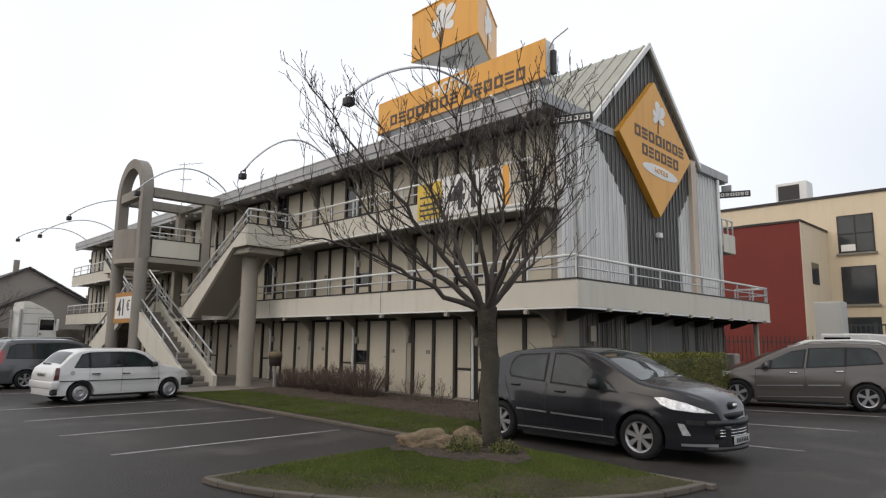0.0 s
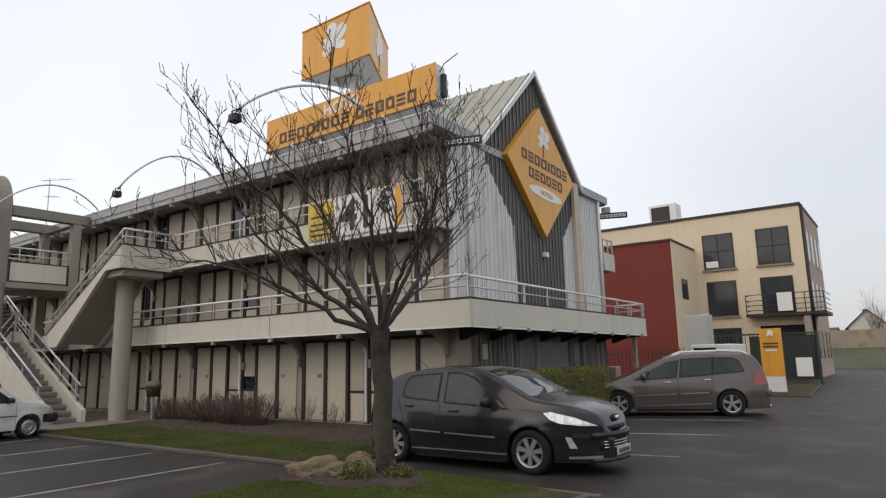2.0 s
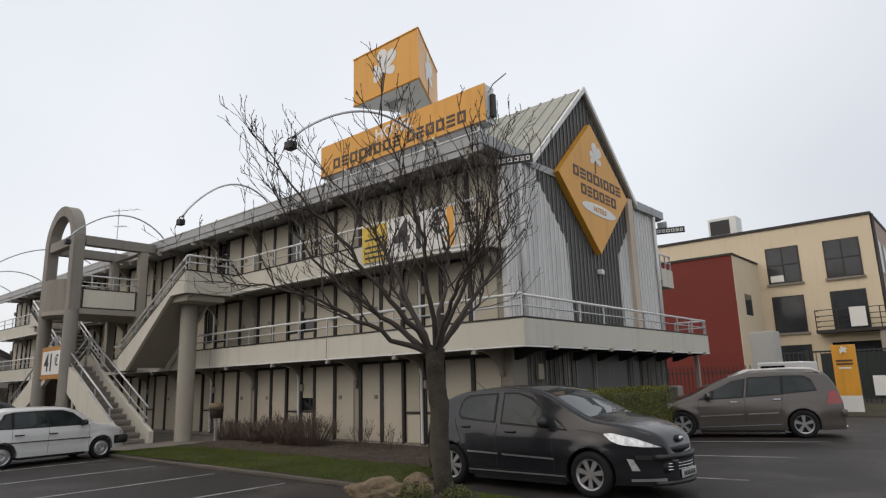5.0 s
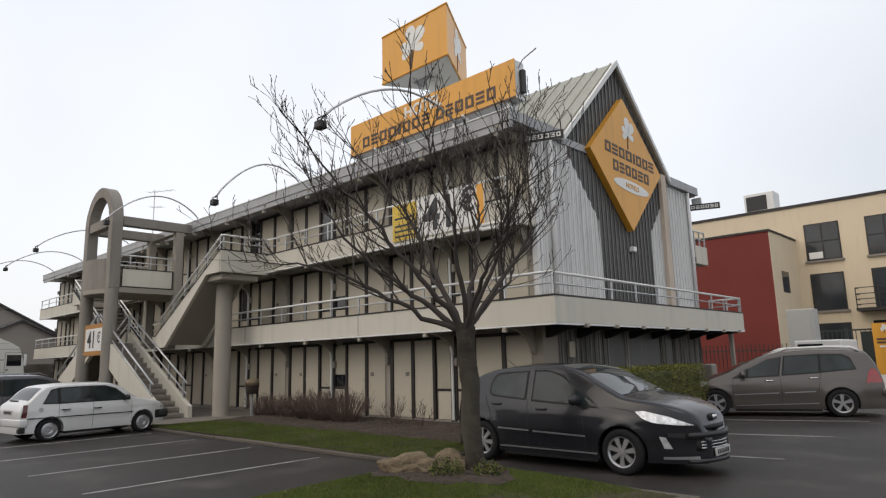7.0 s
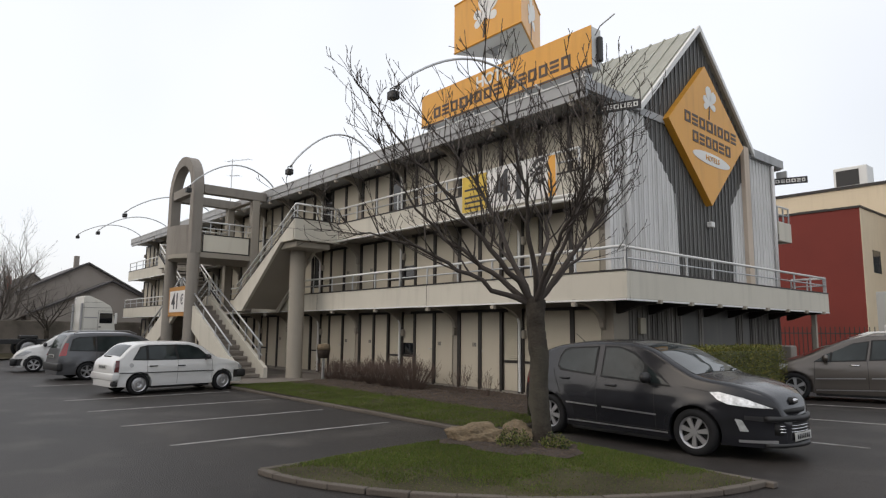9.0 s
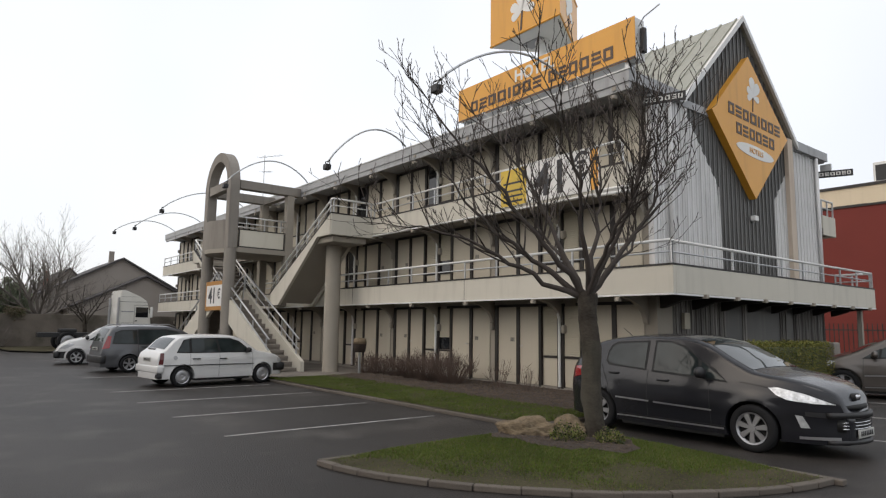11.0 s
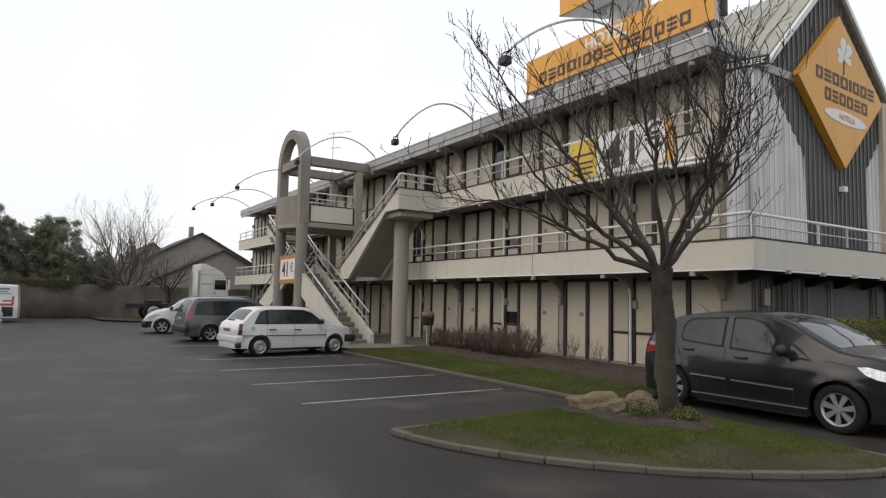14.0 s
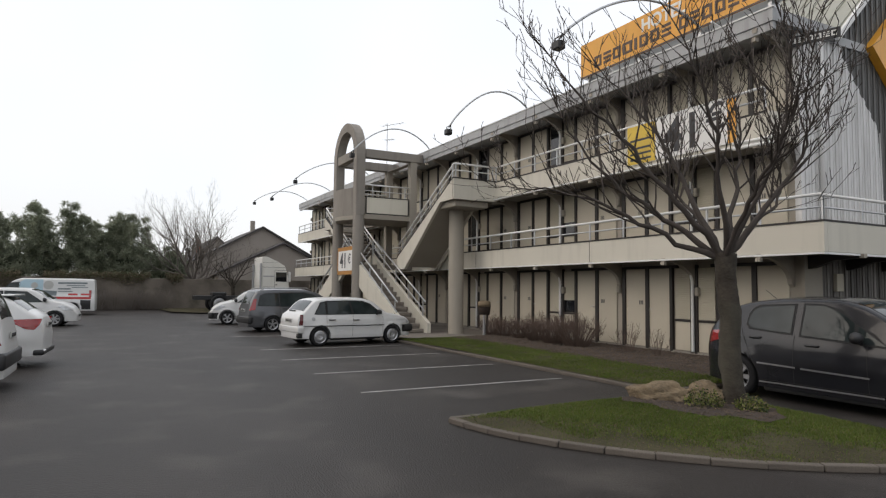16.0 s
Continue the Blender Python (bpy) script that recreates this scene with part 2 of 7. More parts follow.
for x0, x1, y0, y1, k in bands:
    band = part("parapet", B(x0, x1, y0, y1, SLABS[k][0] + 0.035, SLABS[k][1] - 0.035, bevel=0.012), M["parapet"], hotel)
    part("capping", B(x0 - 0.005, x1 + 0.005, y0 - 0.012, y1 + 0.012, SLABS[k][1] - 0.034, SLABS[k][1]), M["brown"], band, "dark capping strip")
    part("drip_edge", B(x0 - 0.003, x1 + 0.003, y0 - 0.02, y1 + 0.01, SLABS[k][0], SLABS[k][0] + 0.034), M["white_metal"], band)
# joints between the precast lengths of the lower band
for x in (-12.9, -18.6, -24.3, -30.0, -35.7):
    part("joint", B(x - 0.006, x + 0.006, YB - 0.004, YB + 0.001, 2.23, 2.755), M["brown"], hotel)
# eaves: a stepped grey metal fascia, soffit, flat roof
fascia = part("fascia", B(XL, -7.72, YB, YB + 0.08, EAVE[0] + 0.16, EAVE[1]), M["fascia"], hotel, "stepped grey metal fascia")
part("fascia_step", B(XL, -7.74, YB + 0.03, YB + 0.11, EAVE[0], EAVE[0] + 0.159), M["fascia"], fascia)
part("drip_edge", B(XL - 0.01, -7.70, YB - 0.02, YB + 0.06, EAVE[1] + 0.001, EAVE[1] + 0.03), M["white_metal"], fascia)
part("fascia", B(-7.80, -7.72, YB + 0.081, 12.72, EAVE[0] + 0.16, EAVE[1]), M["fascia"], hotel)
part("fascia", B(-7.80, -7.72, 18.52, 20.6, EAVE[0] + 0.16, EAVE[1]), M["fascia"], hotel)
part("fascia", B(XL - 0.06, XL - 0.001, YB, 20.6, EAVE[0] + 0.1, EAVE[1]), M["fascia"], hotel)
part("roof", B(XL, -7.81, YB + 0.082, 20.6, 6.6, 6.78), M["fascia"], hotel)
# pitched end roof
bm = bmesh.new()
prism(bm, [(12.85, 6.79), (12.85, 6.83), (YC, 9.5), (18.37, 6.83), (18.37, 6.79)], "x", -12.1, XG - 0.08)
part("roof_house", bm, M["clad_dark"], hotel)
for s in (-1, 1):
    bm = bmesh.new()
    prism(bm, [(YC, 9.6), (YC + s * 2.83, 6.8), (YC + s * 2.83, 6.72), (YC, 9.51)], "x", -12.2, XG + 0.1)
    slope = part("roof_slope", bm, M["roof"], hotel, "ribbed pale metal roof slope")
    for i in range(11):
        x = -12.1 + i * 0.42
        bm = bmesh.new()
        prism(bm, [(YC, 9.64), (YC + s * 2.84, 6.83), (YC + s * 2.84, 6.79), (YC, 9.6)], "x", x, x + 0.05)
        part("rib", bm, M["roof"], slope)
    bm = bmesh.new()
    prism(bm, [(YC, 9.66), (YC + s * 2.9, 6.79), (YC + s * 2.9, 6.64), (YC, 9.49)], "x", XG + 0.101, XG + 0.17)
    part("verge_board", bm, M["white_metal"], hotel, "white metal verge trim")


def dark_range(y):
    """Bottom and top of the dark cladding on the gable, at y."""
    top, d = 9.52 - abs(y - YC) * 0.975, abs(y - YC - 0.14) - 1.38
    return (2.43, top) if d < 0 else (4.9 + d * 1.13, top)


gable = part("gable_backing", B(XG - 0.058, XG - 0.03, YW, YE, 0, 6.75), M["clad_dark"], hotel)
bm = bmesh.new()
prism(bm, [(12.86, 6.751), (YC, 9.42), (18.36, 6.751)], "x", XG - 0.078, XG - 0.03)
part("gable_backing", bm, M["clad_dark"], hotel)
nb, y = 0, YW
while y < YE - 0.05:
    a, b = y + 0.008, min(y + 0.192, YE)
    ribs = ((a, b, XG - 0.028, XG - 0.004), ((a + b) / 2 - 0.035, (a + b) / 2 + 0.035, XG - 0.0039, XG + 0.022))
    lo_a, hi_a, lo_b, hi_b = *dark_range(a), *dark_range(b)
    if max(abs(a - YC), abs(b - YC)) < 2.7 and hi_a > lo_a and hi_b > lo_b:
        bm = bmesh.new()
        for p, q, x0, x1 in ribs:
            prism(bm, [(p, dark_range(p)[0]), (q, dark_range(q)[0]), (q, dark_range(q)[1]), (p, dark_range(p)[1])], "x", x0, x1)
        part("cladding_board", bm, M["clad_dark"], hotel)
        if lo_a > 2.5:
            bm = bmesh.new()
            for p, q, x0, x1 in ribs:
                prism(bm, [(p, 2.43), (q, 2.43), (q, dark_range(q)[0] - 0.01), (p, dark_range(p)[0] - 0.01)], "x", x0, x1)
            part("cladding_board", bm, M["clad_light"], hotel)
    else:
        bm = bmesh.new()
        for p, q, x0, x1 in ribs:
            box(bm, x0, x1, p, q, 2.43, 6.6)
        part("cladding_board", bm, M["clad_light"], hotel)
    if not (14.35 < y < 15.2 or 15.35 < y < 17.2 or 17.6 < y < 17.9):
        bm = bmesh.new()
        for p, q, x0, x1 in ribs:
            box(bm, x0, x1, p, q, 0.1, 2.23)
        part("timber_board", bm, M["timber"], hotel)
    y += 0.2
# pipes and trims on the gable
part("post", B(XB - 0.32, XB - 0.2, 20.5, 20.62, 0, 2.235, bevel=0.01), M["beige"], hotel)
part("meter_box", B(XG + 0.024, XG + 0.1, 12.5, 12.72, 1.55, 1.9, bevel=0.01), M["shutter"], hotel)
part("corner_panel", B(XG - 0.028, XG + 0.03, YW - 0.06, YW + 0.5, 0.1, 2.22, bevel=0.01), M["beige"], hotel)
for y, r, m, z1 in ((12.15, 0.055, "clad_light", 6.6), (19.85, 0.05, "clad_light", 6.6)):
    bm = bmesh.new()
    tube(bm, [(XG + 0.09, y, 2.43), (XG + 0.09, y, z1)], r, 10)
    part("downpipe", bm, M[m], hotel, smooth=True)
part("corner_post", B(XG - 0.1, XG + 0.03, YW - 0.1, YW - 0.004, 2.43, 6.6), M["clad_light"], hotel)
M["trim_beige"] = mat("pinkish_beige_trim", (0.55, 0.46, 0.37), 0.7, 0.06, 0.8, 0.1, stain=(0.46, 0.38, 0.3), streak=True)
part("pilaster", B(XG + 0.023, XG + 0.14, 17.9, 18.2, 2.43, 6.84, bevel=0.01), M["trim_beige"], hotel, "beige vertical trim")
part("wall_lamp", B(XG + 0.023, XG + 0.16, 15.8, 15.98, 4.28, 4.42, bevel=0.02), M["white_metal"], hotel)
# ---- doors, panels, windows, posts, room by room ----
def shared(name, bm, material):
    return mesh_of(bm, name, material)


HT = 1.9
door_me = shared("door", B(-0.39, 0.39, -0.035, 0, 0, HT, bevel=0.006), M["cream"])
panel_me = shared("panel", B(-0.345, 0.345, -0.03, 0, 0, HT, bevel=0.005), M["cream"])
bm = bmesh.new()
box(bm, -0.045, 0.045, -0.07, 0, -0.05, HT + 0.06, bevel=0.006)
post_me = shared("post", bm, M["brown"])
header_me = shared("header", B(-0.83, 0.83, -0.06, 0, HT, HT + 0.07), M["brown"])
apron_me = shared("apron_panel", B(-0.225, 0.225, -0.03, 0, 0, 0.66, bevel=0.005), M["cream"])
rail_me = shared("cross_rail", B(-0.235, 0.235, -0.05, 0, 0.66, 0.71), M["brown"])
def slats(z0, n):
    bm = bmesh.new()
    pts = [(-0.008, z0)]
    for i in range(n):
        z = z0 + i * 0.049
        pts += [(-0.036, z + 0.004), (-0.022, z + 0.049)]
    prism(bm, pts + [(-0.008, z0 + n * 0.049)], "x", -0.225, 0.225)
    return shared("shutter", bm, M["shutter"])


shut_full, shut_half = slats(0.72, 24), slats(1.063, 17)
glass_me = shared("pane", B(-0.225, 0.225, -0.014, -0.002, 0.72, 1.9), M["dark_glass"])
bm = bmesh.new()
tube(bm, [(0, 0, 0), (0, -0.04, 0), (0.1, -0.045, 0)], 0.011, 6)
handle_me = shared("handle", bm, M["rail"])
bm = bmesh.new()
for k in range(3):
    box(bm, -0.07 + k * 0.05, -0.04 + k * 0.05, -0.004, 0, 0, 0.1)
plate_me = shared("number_plate", bm, M["clad_dark"])
bm = bmesh.new()
box(bm, -0.05, 0.05, -0.13, 0, -0.1, 0.1, bevel=0.03)
lamp_me = shared("bulkhead_lamp", bm, M["beige"])
bm = bmesh.new()
tube(bm, [(0, -0.1, 0), (0, -0.1, 1.55), (0, -0.14, 1.75), (0, -0.26, 1.92), (0, -0.42, 1.99)], 0.035, 8)
pipe_me = shared("downpipe", bm, M["white_metal"])
bm = bmesh.new()                                    # curved bracket fin under each walkway
arc = [(-0.98 + 0.9 * math.sin(a), -0.56 + 0.5 * math.cos(a)) for a in [math.pi / 2 * k / 8 for k in range(9)]]
prism(bm, [(-1.0, 0.0), (-1.0, -0.09)] + [(u, w) for u, w in arc] + [(0, -0.62), (0, 0)], "x", -0.05, 0.05)
fin_me = shared("bracket", bm, M["beige"])
bm = bmesh.new()
box(bm, -0.05, 0.05, -1.06, -0.96, -0.1, -0.02, bevel=0.008)
tip_me = shared("bracket_tip", bm, M["beige"])

rnd = random.Random(7)
OPEN_SHUTTERS, HALF_SHUTTERS = {(1, 5), (2, 4), (2, 3)}, {(0, 2), (1, 2), (2, 8), (1, 9)}
for k in range(14):
    a = -8.05 - ROOM * k
    even = k % 2 == 0
    at = (lambda d, a=a, even=even: a - (d if even else ROOM - d))
    for lv, z0 in enumerate(FLOORS):
        yo = YW - 0.001
        mid, dr = (0.86, 1.3) if even else (0.98, 1.36)
        piece("panel", panel_me, hotel, (at(mid - 0.4), yo, z0))
        piece("post", post_me, hotel, (at(mid), yo, z0), s=(1.25, 1, 1))
        if not even:
            piece("post", post_me, hotel, (at(0.18), yo, z0), s=(1.25, 1, 1))
        d = piece("door", door_me, hotel, (at(dr), yo, z0), s=(1 if even else 0.9, 1, 1))
        piece("handle", handle_me, d, (0.32 if even else -0.32, -0.036, 0.92), s=(-1 if even else 1, 1, 1))
        piece("number_plate", plate_me, hotel, (at(mid - 0.22), yo - 0.031, z0 + 1.02))
        piece("post", post_me, hotel, (at(1.74), yo, z0))
        piece("header", header_me, hotel, (at(1.1), yo, z0))
        w = at(2.07)
        piece("apron_panel", apron_me, hotel, (w, yo, z0))
        piece("cross_rail", rail_me, hotel, (w, yo, z0))
        piece("pane", glass_me, hotel, (w, yo, z0))
        if (lv, k) not in OPEN_SHUTTERS:
            piece("shutter", shut_half if (lv, k) in HALF_SHUTTERS else shut_full, hotel, (w, yo, z0))
        piece("post", post_me, hotel, (at(2.345), yo, z0))
        if even:
            piece("downpipe", pipe_me, hotel, (a - ROOM, yo, z0), s=(1, 1, 1))
            piece("bulkhead_lamp", lamp_me, hotel, (a - ROOM + 0.12, yo, z0 + 1.35))
        else:
            piece("bulkhead_lamp", lamp_me, hotel, (a - ROOM + 0.02, yo, z0 + 1.4))
        f = piece("bracket", fin_me, hotel, (a if k else a - 0.06, yo, TOPS[lv] + 0.05 if lv < 2 else 6.6))
        piece("bracket_tip", tip_me, hotel, (a if k else a - 0.06, yo + 0.02, TOPS[lv] - 0.0 if lv < 2 else 6.43))
bm = bmesh.new()
prism(bm, [(0, 0), (0.95, 0), (0.95, -0.08), (0.5, -0.11), (0.12, -0.24), (0, -0.26)], "y", -0.06, 0.06)
gfin_me = shared("bracket", bm, M["brown"])
for i in range(8):
    piece("bracket", gfin_me, hotel, (XG + 0.025, 11.75 + i * 1.25, 2.235))
    piece("bracket_tip", tip_me, hotel, (XG + 0.005, 11.75 + i * 1.25, 2.25), rz=90)


def railing(x0, y0, x1, y1, z_foot, z_top, parent_label, n, group="walkway railings", mid=True, z_foot2=None, z_top2=None):
    """A rail of two tubes on posts from one end to the other; the ends may differ in height."""
    zf2, zt2 = z_foot if z_foot2 is None else z_foot2, z_top if z_top2 is None else z_top2
    r = empty("railing", (x0 + x1) / 2, (y0 + y1) / 2, min(z_foot, zf2), parent_label, "railing", group)
    heights = (1.0, 0.5) if mid else (1.0,)
    for h in heights:
        bm = bmesh.new()
        tube(bm, [(x0, y0, z_foot + (z_top - z_foot) * h), (x1, y1, zf2 + (zt2 - zf2) * h)], 0.03 if h == 1.0 else 0.018, 8)
        part("handrail" if h == 1.0 else "mid_rail", bm, M["white_metal"] if h == 1.0 else M["rail"], r, smooth=True)
    for i in range(n + 1):
        u = i / n
        x, y, f, t = x0 + (x1 - x0) * u, y0 + (y1 - y0) * u, z_foot + (zf2 - z_foot) * u, z_top + (zt2 - z_top) * u
        bm = bmesh.new()
        box(bm, x - 0.018, x + 0.018, y - 0.018, y + 0.018, f, t - 0.01)
        part("post", bm, M["rail"], r)
    return r


# gutter pipes and curved end brackets where the upper walkway meets the gable
for z in (4.33, 4.43):
    bm = bmesh.new()
    tube(bm, [(-8.6, YB - 0.03, z), (XG + 0.25, YB - 0.03, z - 0.02)], 0.035, 8)
    part("gutter_end", bm, M["white_metal"], hotel, smooth=True)
part("walkway_end", B(XG - 0.059, XG + 0.02, YB + 0.002, YW - 0.105, 4.4, 4.94, bevel=0.01), M["parapet"], hotel)
# rear walkway ends seen past the gable
for k in (0, 1):
    part("walkway_slab", B(-14, XG + 0.09, YE + 0.001, 20.89, SLABS[k][0] + 0.05, SLABS[k][0] + 0.2), M["concrete"], hotel)
part("parapet", B(-14, XG + 0.1, 20.901, 21.0, SLABS[1][0], SLABS[1][1], bevel=0.012), M["parapet"], hotel)
part("parapet", B(XG + 0.002, XG + 0.1, YE + 0.05, 20.9, SLABS[1][0], SLABS[1][1], bevel=0.012), M["parapet"], hotel)
RL = "white tubular metal railing on a walkway parapet"
railing(XB - 0.05, YB + 0.05, XL - 0.6, YB + 0.05, 2.79, 3.24, RL, 29)
railing(XB - 0.05, YB + 0.06, XB - 0.05, 21.0, 2.79, 3.22, RL, 9)
railing(XB - 0.1, 21.003, XG, 21.003, 2.79, 3.22, RL, 2)
railing(XG - 0.1, YB + 0.05, -17.45, YB + 0.05, 4.95, 5.42, RL, 9)
railing(XG + 0.05, 20.15, XG + 0.05, 20.95, 4.95, 5.42, RL, 2)
railing(-30.85, YB + 0.05, XL, YB + 0.05, 4.95, 5.42, RL, 8)


# ---- entrance stairs, mirrored about the middle ----
def stair(s):
    """One half of the double stairs: s = 1 towards the near end, -1 towards the far end."""
    X = lambda d: XC + s * d
    def bx(x0, x1, *r, **k):
        return B(min(X(x0), X(x1)), max(X(x0), X(x1)), *r, **k)
    def pr(pts, axis, a, b):
        bm = bmesh.new()
        prism(bm, [(X(p), q) for p, q in pts], axis, a, b)
        return bm
    st = empty("staircase", X(5), 9.0, 0, "cream concrete outdoor staircase with metal handrails", "staircase", "entrance stairs")
    # lower flight, ground to first walkway
    n, run, x0 = 14, 0.325, 4.85
    rise = 2.42 / n
    for y0, up in ((8.1, 0.26), (9.12, 0.08)):
        part("stringer", pr([(x0 + 0.28, 0.0), (x0 + 0.28, 0.3 + up), (0.1, 2.42 + 0.33 + up), (0.1, 2.2), (x0 - 0.35, 0.0)], "y", y0 - 0.06, y0 + 0.06), M["parapet"], st)
    step_me = mesh_of(B(-run / 2 - 0.015, run / 2 + 0.015, 8.161, 9.059, -0.1, 0.0, bevel=0.008), "tread", M["step"])
    riser_me = mesh_of(B(-0.02, 0.02, 8.161, 9.059, -rise, -0.005), "riser", M["step"])
    for i in range(n):
        piece("tread", step_me, st, (X(x0 - (i + 0.5) * run), 0, (i + 1) * rise))
        piece("riser", riser_me, st, (X(x0 - i * run - 0.03), 0, (i + 1) * rise - 0.004))
    part("landing", bx(0.0, 0.45, 8.0, 10.75, 2.25, 2.42), M["step"], st)
    for y0 in (8.1, 9.12):
        for h in (0.95, 0.62):
            bm = bmesh.new()
            tube(bm, [(X(x0 - 0.02), y0, h + 0.12), (X(0.15), y0, 2.42 + h + 0.06)], 0.03 if h > 0.9 else 0.02, 8)
            part("handrail", bm, M["rail"], st, "galvanised handrail", smooth=True)
        for i in range(5):
            d = x0 - 0.2 - i * 1.15
            z = (x0 - d) / (x0) * 2.4
            bm = bmesh.new()
            box(bm, X(d) - 0.018, X(d) + 0.018, y0 - 0.018, y0 + 0.018, z + 0.1, z + 1.0)
            part("post", bm, M["rail"], st)
    # upper flight, first walkway up to the landing on the column
    xa, xb = 2.55, 6.6
    n2 = 12
    r2, run2 = (4.58 - 2.42) / n2, (xb - 0.95 - xa) / n2
    for y0 in (9.2, 10.5):
        part("stringer", pr([(xa - 0.2, 2.2), (xa - 0.2, 2.62), (xb, 4.95), (xb, 4.3), (xb - 0.85, 4.3), (xa + 0.45, 2.2)], "y", y0 - 0.05, y0 + 0.05), M["parapet"], st)
        part("capping", pr([(xa - 0.2, 2.621), (xb, 4.951), (xb, 4.985), (xa - 0.2, 2.655)], "y", y0 - 0.06, y0 + 0.06), M["brown"], st)
    part("soffit", pr([(xa + 0.4, 2.28), (xb - 0.8, 4.36), (xb - 0.8, 4.48), (xa + 0.2, 2.4)], "y", 9.251, 10.449), M["beige"], st)
    tr_me = mesh_of(B(-run2 / 2 - 0.01, run2 / 2 + 0.01, 9.251, 10.449, -0.12, 0.0), "tread", M["step"])
    for i in range(n2):
        piece("tread", tr_me, st, (X(xa + (i + 0.5) * run2), 0, 2.42 + (i + 1) * r2))
    part("landing", bx(xb - 0.95, xb - 0.051, 9.251, YB + 0.28, 4.3, 4.58), M["beige"], st)
    part("parapet", bx(xb - 0.05, xb + 0.05, 9.15, YB + 0.1, 4.3, 4.95, bevel=0.012), M["parapet"], st)
    part("capping", bx(xb - 0.06, xb + 0.06, 9.14, YB + 0.05, 4.951, 4.985), M["brown"], st)
    part("landing_beam", bx(xb - 1.8, xb - 0.1, 9.3, 10.5, 4.1, 4.299, bevel=0.03), M["beige"], st)
    bm = bmesh.new()
    tube(bm, [(X(xb - 1.1), 9.9, 0.0), (X(xb - 1.1), 9.9, 4.1)], 0.25, 24)
    part("column", bm, M["beige"], st, "round grey concrete column", smooth=False)
    for f in st.children[-1].data.polygons:
        f.use_smooth = len(f.vertices) == 4
    for h in (0.45, 0.24):
        bm = bmesh.new()
        tube(bm, [(X(xa - 0.15), 9.2, 2.65 + h), (X(xb - 0.4), 9.2, 4.76 + h), (X(xb - 0.02), 9.2, 4.97 + h), (X(xb), 9.25, 4.97 + h), (X(xb), YB + 0.05, 4.97 + h)], 0.03 if h > 0.3 else 0.018, 8)
        part("handrail", bm, M["white_metal"], st, smooth=True)
        bm = bmesh.new()
        tube(bm, [(X(xa - 0.15), 10.5, 2.65 + h), (X(xb - 1.0), 10.5, 4.45 + h)], 0.03 if h > 0.3 else 0.018, 8)
        part("handrail", bm, M["white_metal"], st, smooth=True)
    for i in range(6):
        d = xa + 0.2 + i * 0.75
        z = 2.65 + (d - xa + 0.15) / (xb - xa + 0.15) * 2.33
        part("post", bx(d - 0.016, d + 0.016, 9.184, 9.216, z, z + 0.44), M["rail"], st)
        part("post", bx(d - 0.016, d + 0.016, 10.484, 10.516, z, z + 0.44), M["rail"], st)
    for y in (9.25, 9.95, 10.6):
        part("post", bx(xb - 0.016, xb + 0.016, y - 0.016, y + 0.016, 4.985, 5.43), M["rail"], st)


stair(1)
stair(-1)

# ---- entrance arch with its platform ----
M["cream_board"] = mat("cream_board", (0.66, 0.625, 0.53), 0.6, 0.05, 0.8, 0.06, stain=(0.6, 0.56, 0.47), streak=True)
arch = empty("entrance_arch", XC, 8.05, 0, "tall grey concrete arch carrying a platform before the hotel", "arch")
YA, RO, RI = 8.05, 1.37, 1.02
for s in (-1, 1):
    c = XC + s * 1.2
    bm = bmesh.new()
    tube(bm, [(c, YA, 0), (c, YA, 4.25)], 0.215, 20)
    part("leg", bm, M["concrete"], arch)
    part("pier", B(c - 0.175, c + 0.175, YA - 0.18, YA + 0.18, 4.251, 6.6, bevel=0.02), M["concrete"], arch)
    part("beam", B(c - 0.16, c + 0.16, YA + 0.201, YB - 0.002, 6.45, 6.78, bevel=0.015), M["concrete"], arch)
    part("pillar", B(c - 0.14, c + 0.14, 10.12, 10.4, 2.42, 6.449, bevel=0.012), M["beige"], arch)
    part("side_parapet", B(c - 0.05, c + 0.05, YA + 0.25, 10.1, 4.3, 4.95, bevel=0.01), M["cream_board"], arch, "cream platform parapet")
    for y0, y1, z0, z1 in ((YA + 0.252, 10.098, 4.302, 4.35), (YA + 0.252, YA + 0.3, 4.351, 4.94), (10.05, 10.098, 4.351, 4.94)):
        part("edging", B(c - 0.054, c + 0.054, y0, y1, z0, z1), M["brown"], arch)
    part("capping", B(c - 0.06, c + 0.06, YA + 0.24, 10.11, 4.951, 4.985), M["brown"], arch)
    for h in (0.45, 0.22):
        bm = bmesh.new()
        tube(bm, [(c, YA + 0.2, 4.98 + h), (c, 10.15, 4.98 + h)], 0.028 if h > 0.3 else 0.018, 8)
        part("handrail", bm, M["white_metal"], arch, smooth=True)
    for y in (8.6, 9.3, 9.95):
        part("post", B(c - 0.016, c + 0.016, y - 0.016, y + 0.016, 4.985, 5.43), M["rail"], arch)
part("platform", B(XC - 1.3, XC + 1.3, YA + 0.1, YB + 0.3, 4.12, 4.299), M["beige"], arch)
part("beam", B(XC - 0.98, XC + 0.98, YA - 0.14, YA + 0.14, 6.45, 6.78, bevel=0.015), M["concrete"], arch)
part("beam", B(XC - 1.04, XC + 1.04, 10.15, 10.38, 6.42, 6.448), M["concrete"], arch)
bm = bmesh.new()
N = 20
ring = []
for i in range(N + 1):
    a = math.pi * i / N
    ring.append([bm.verts.new((XC - r * math.cos(a), y, 6.6 + r * 1.0 * math.sin(a))) for r in (RO, RI) for y in (YA - 0.18, YA + 0.18)])
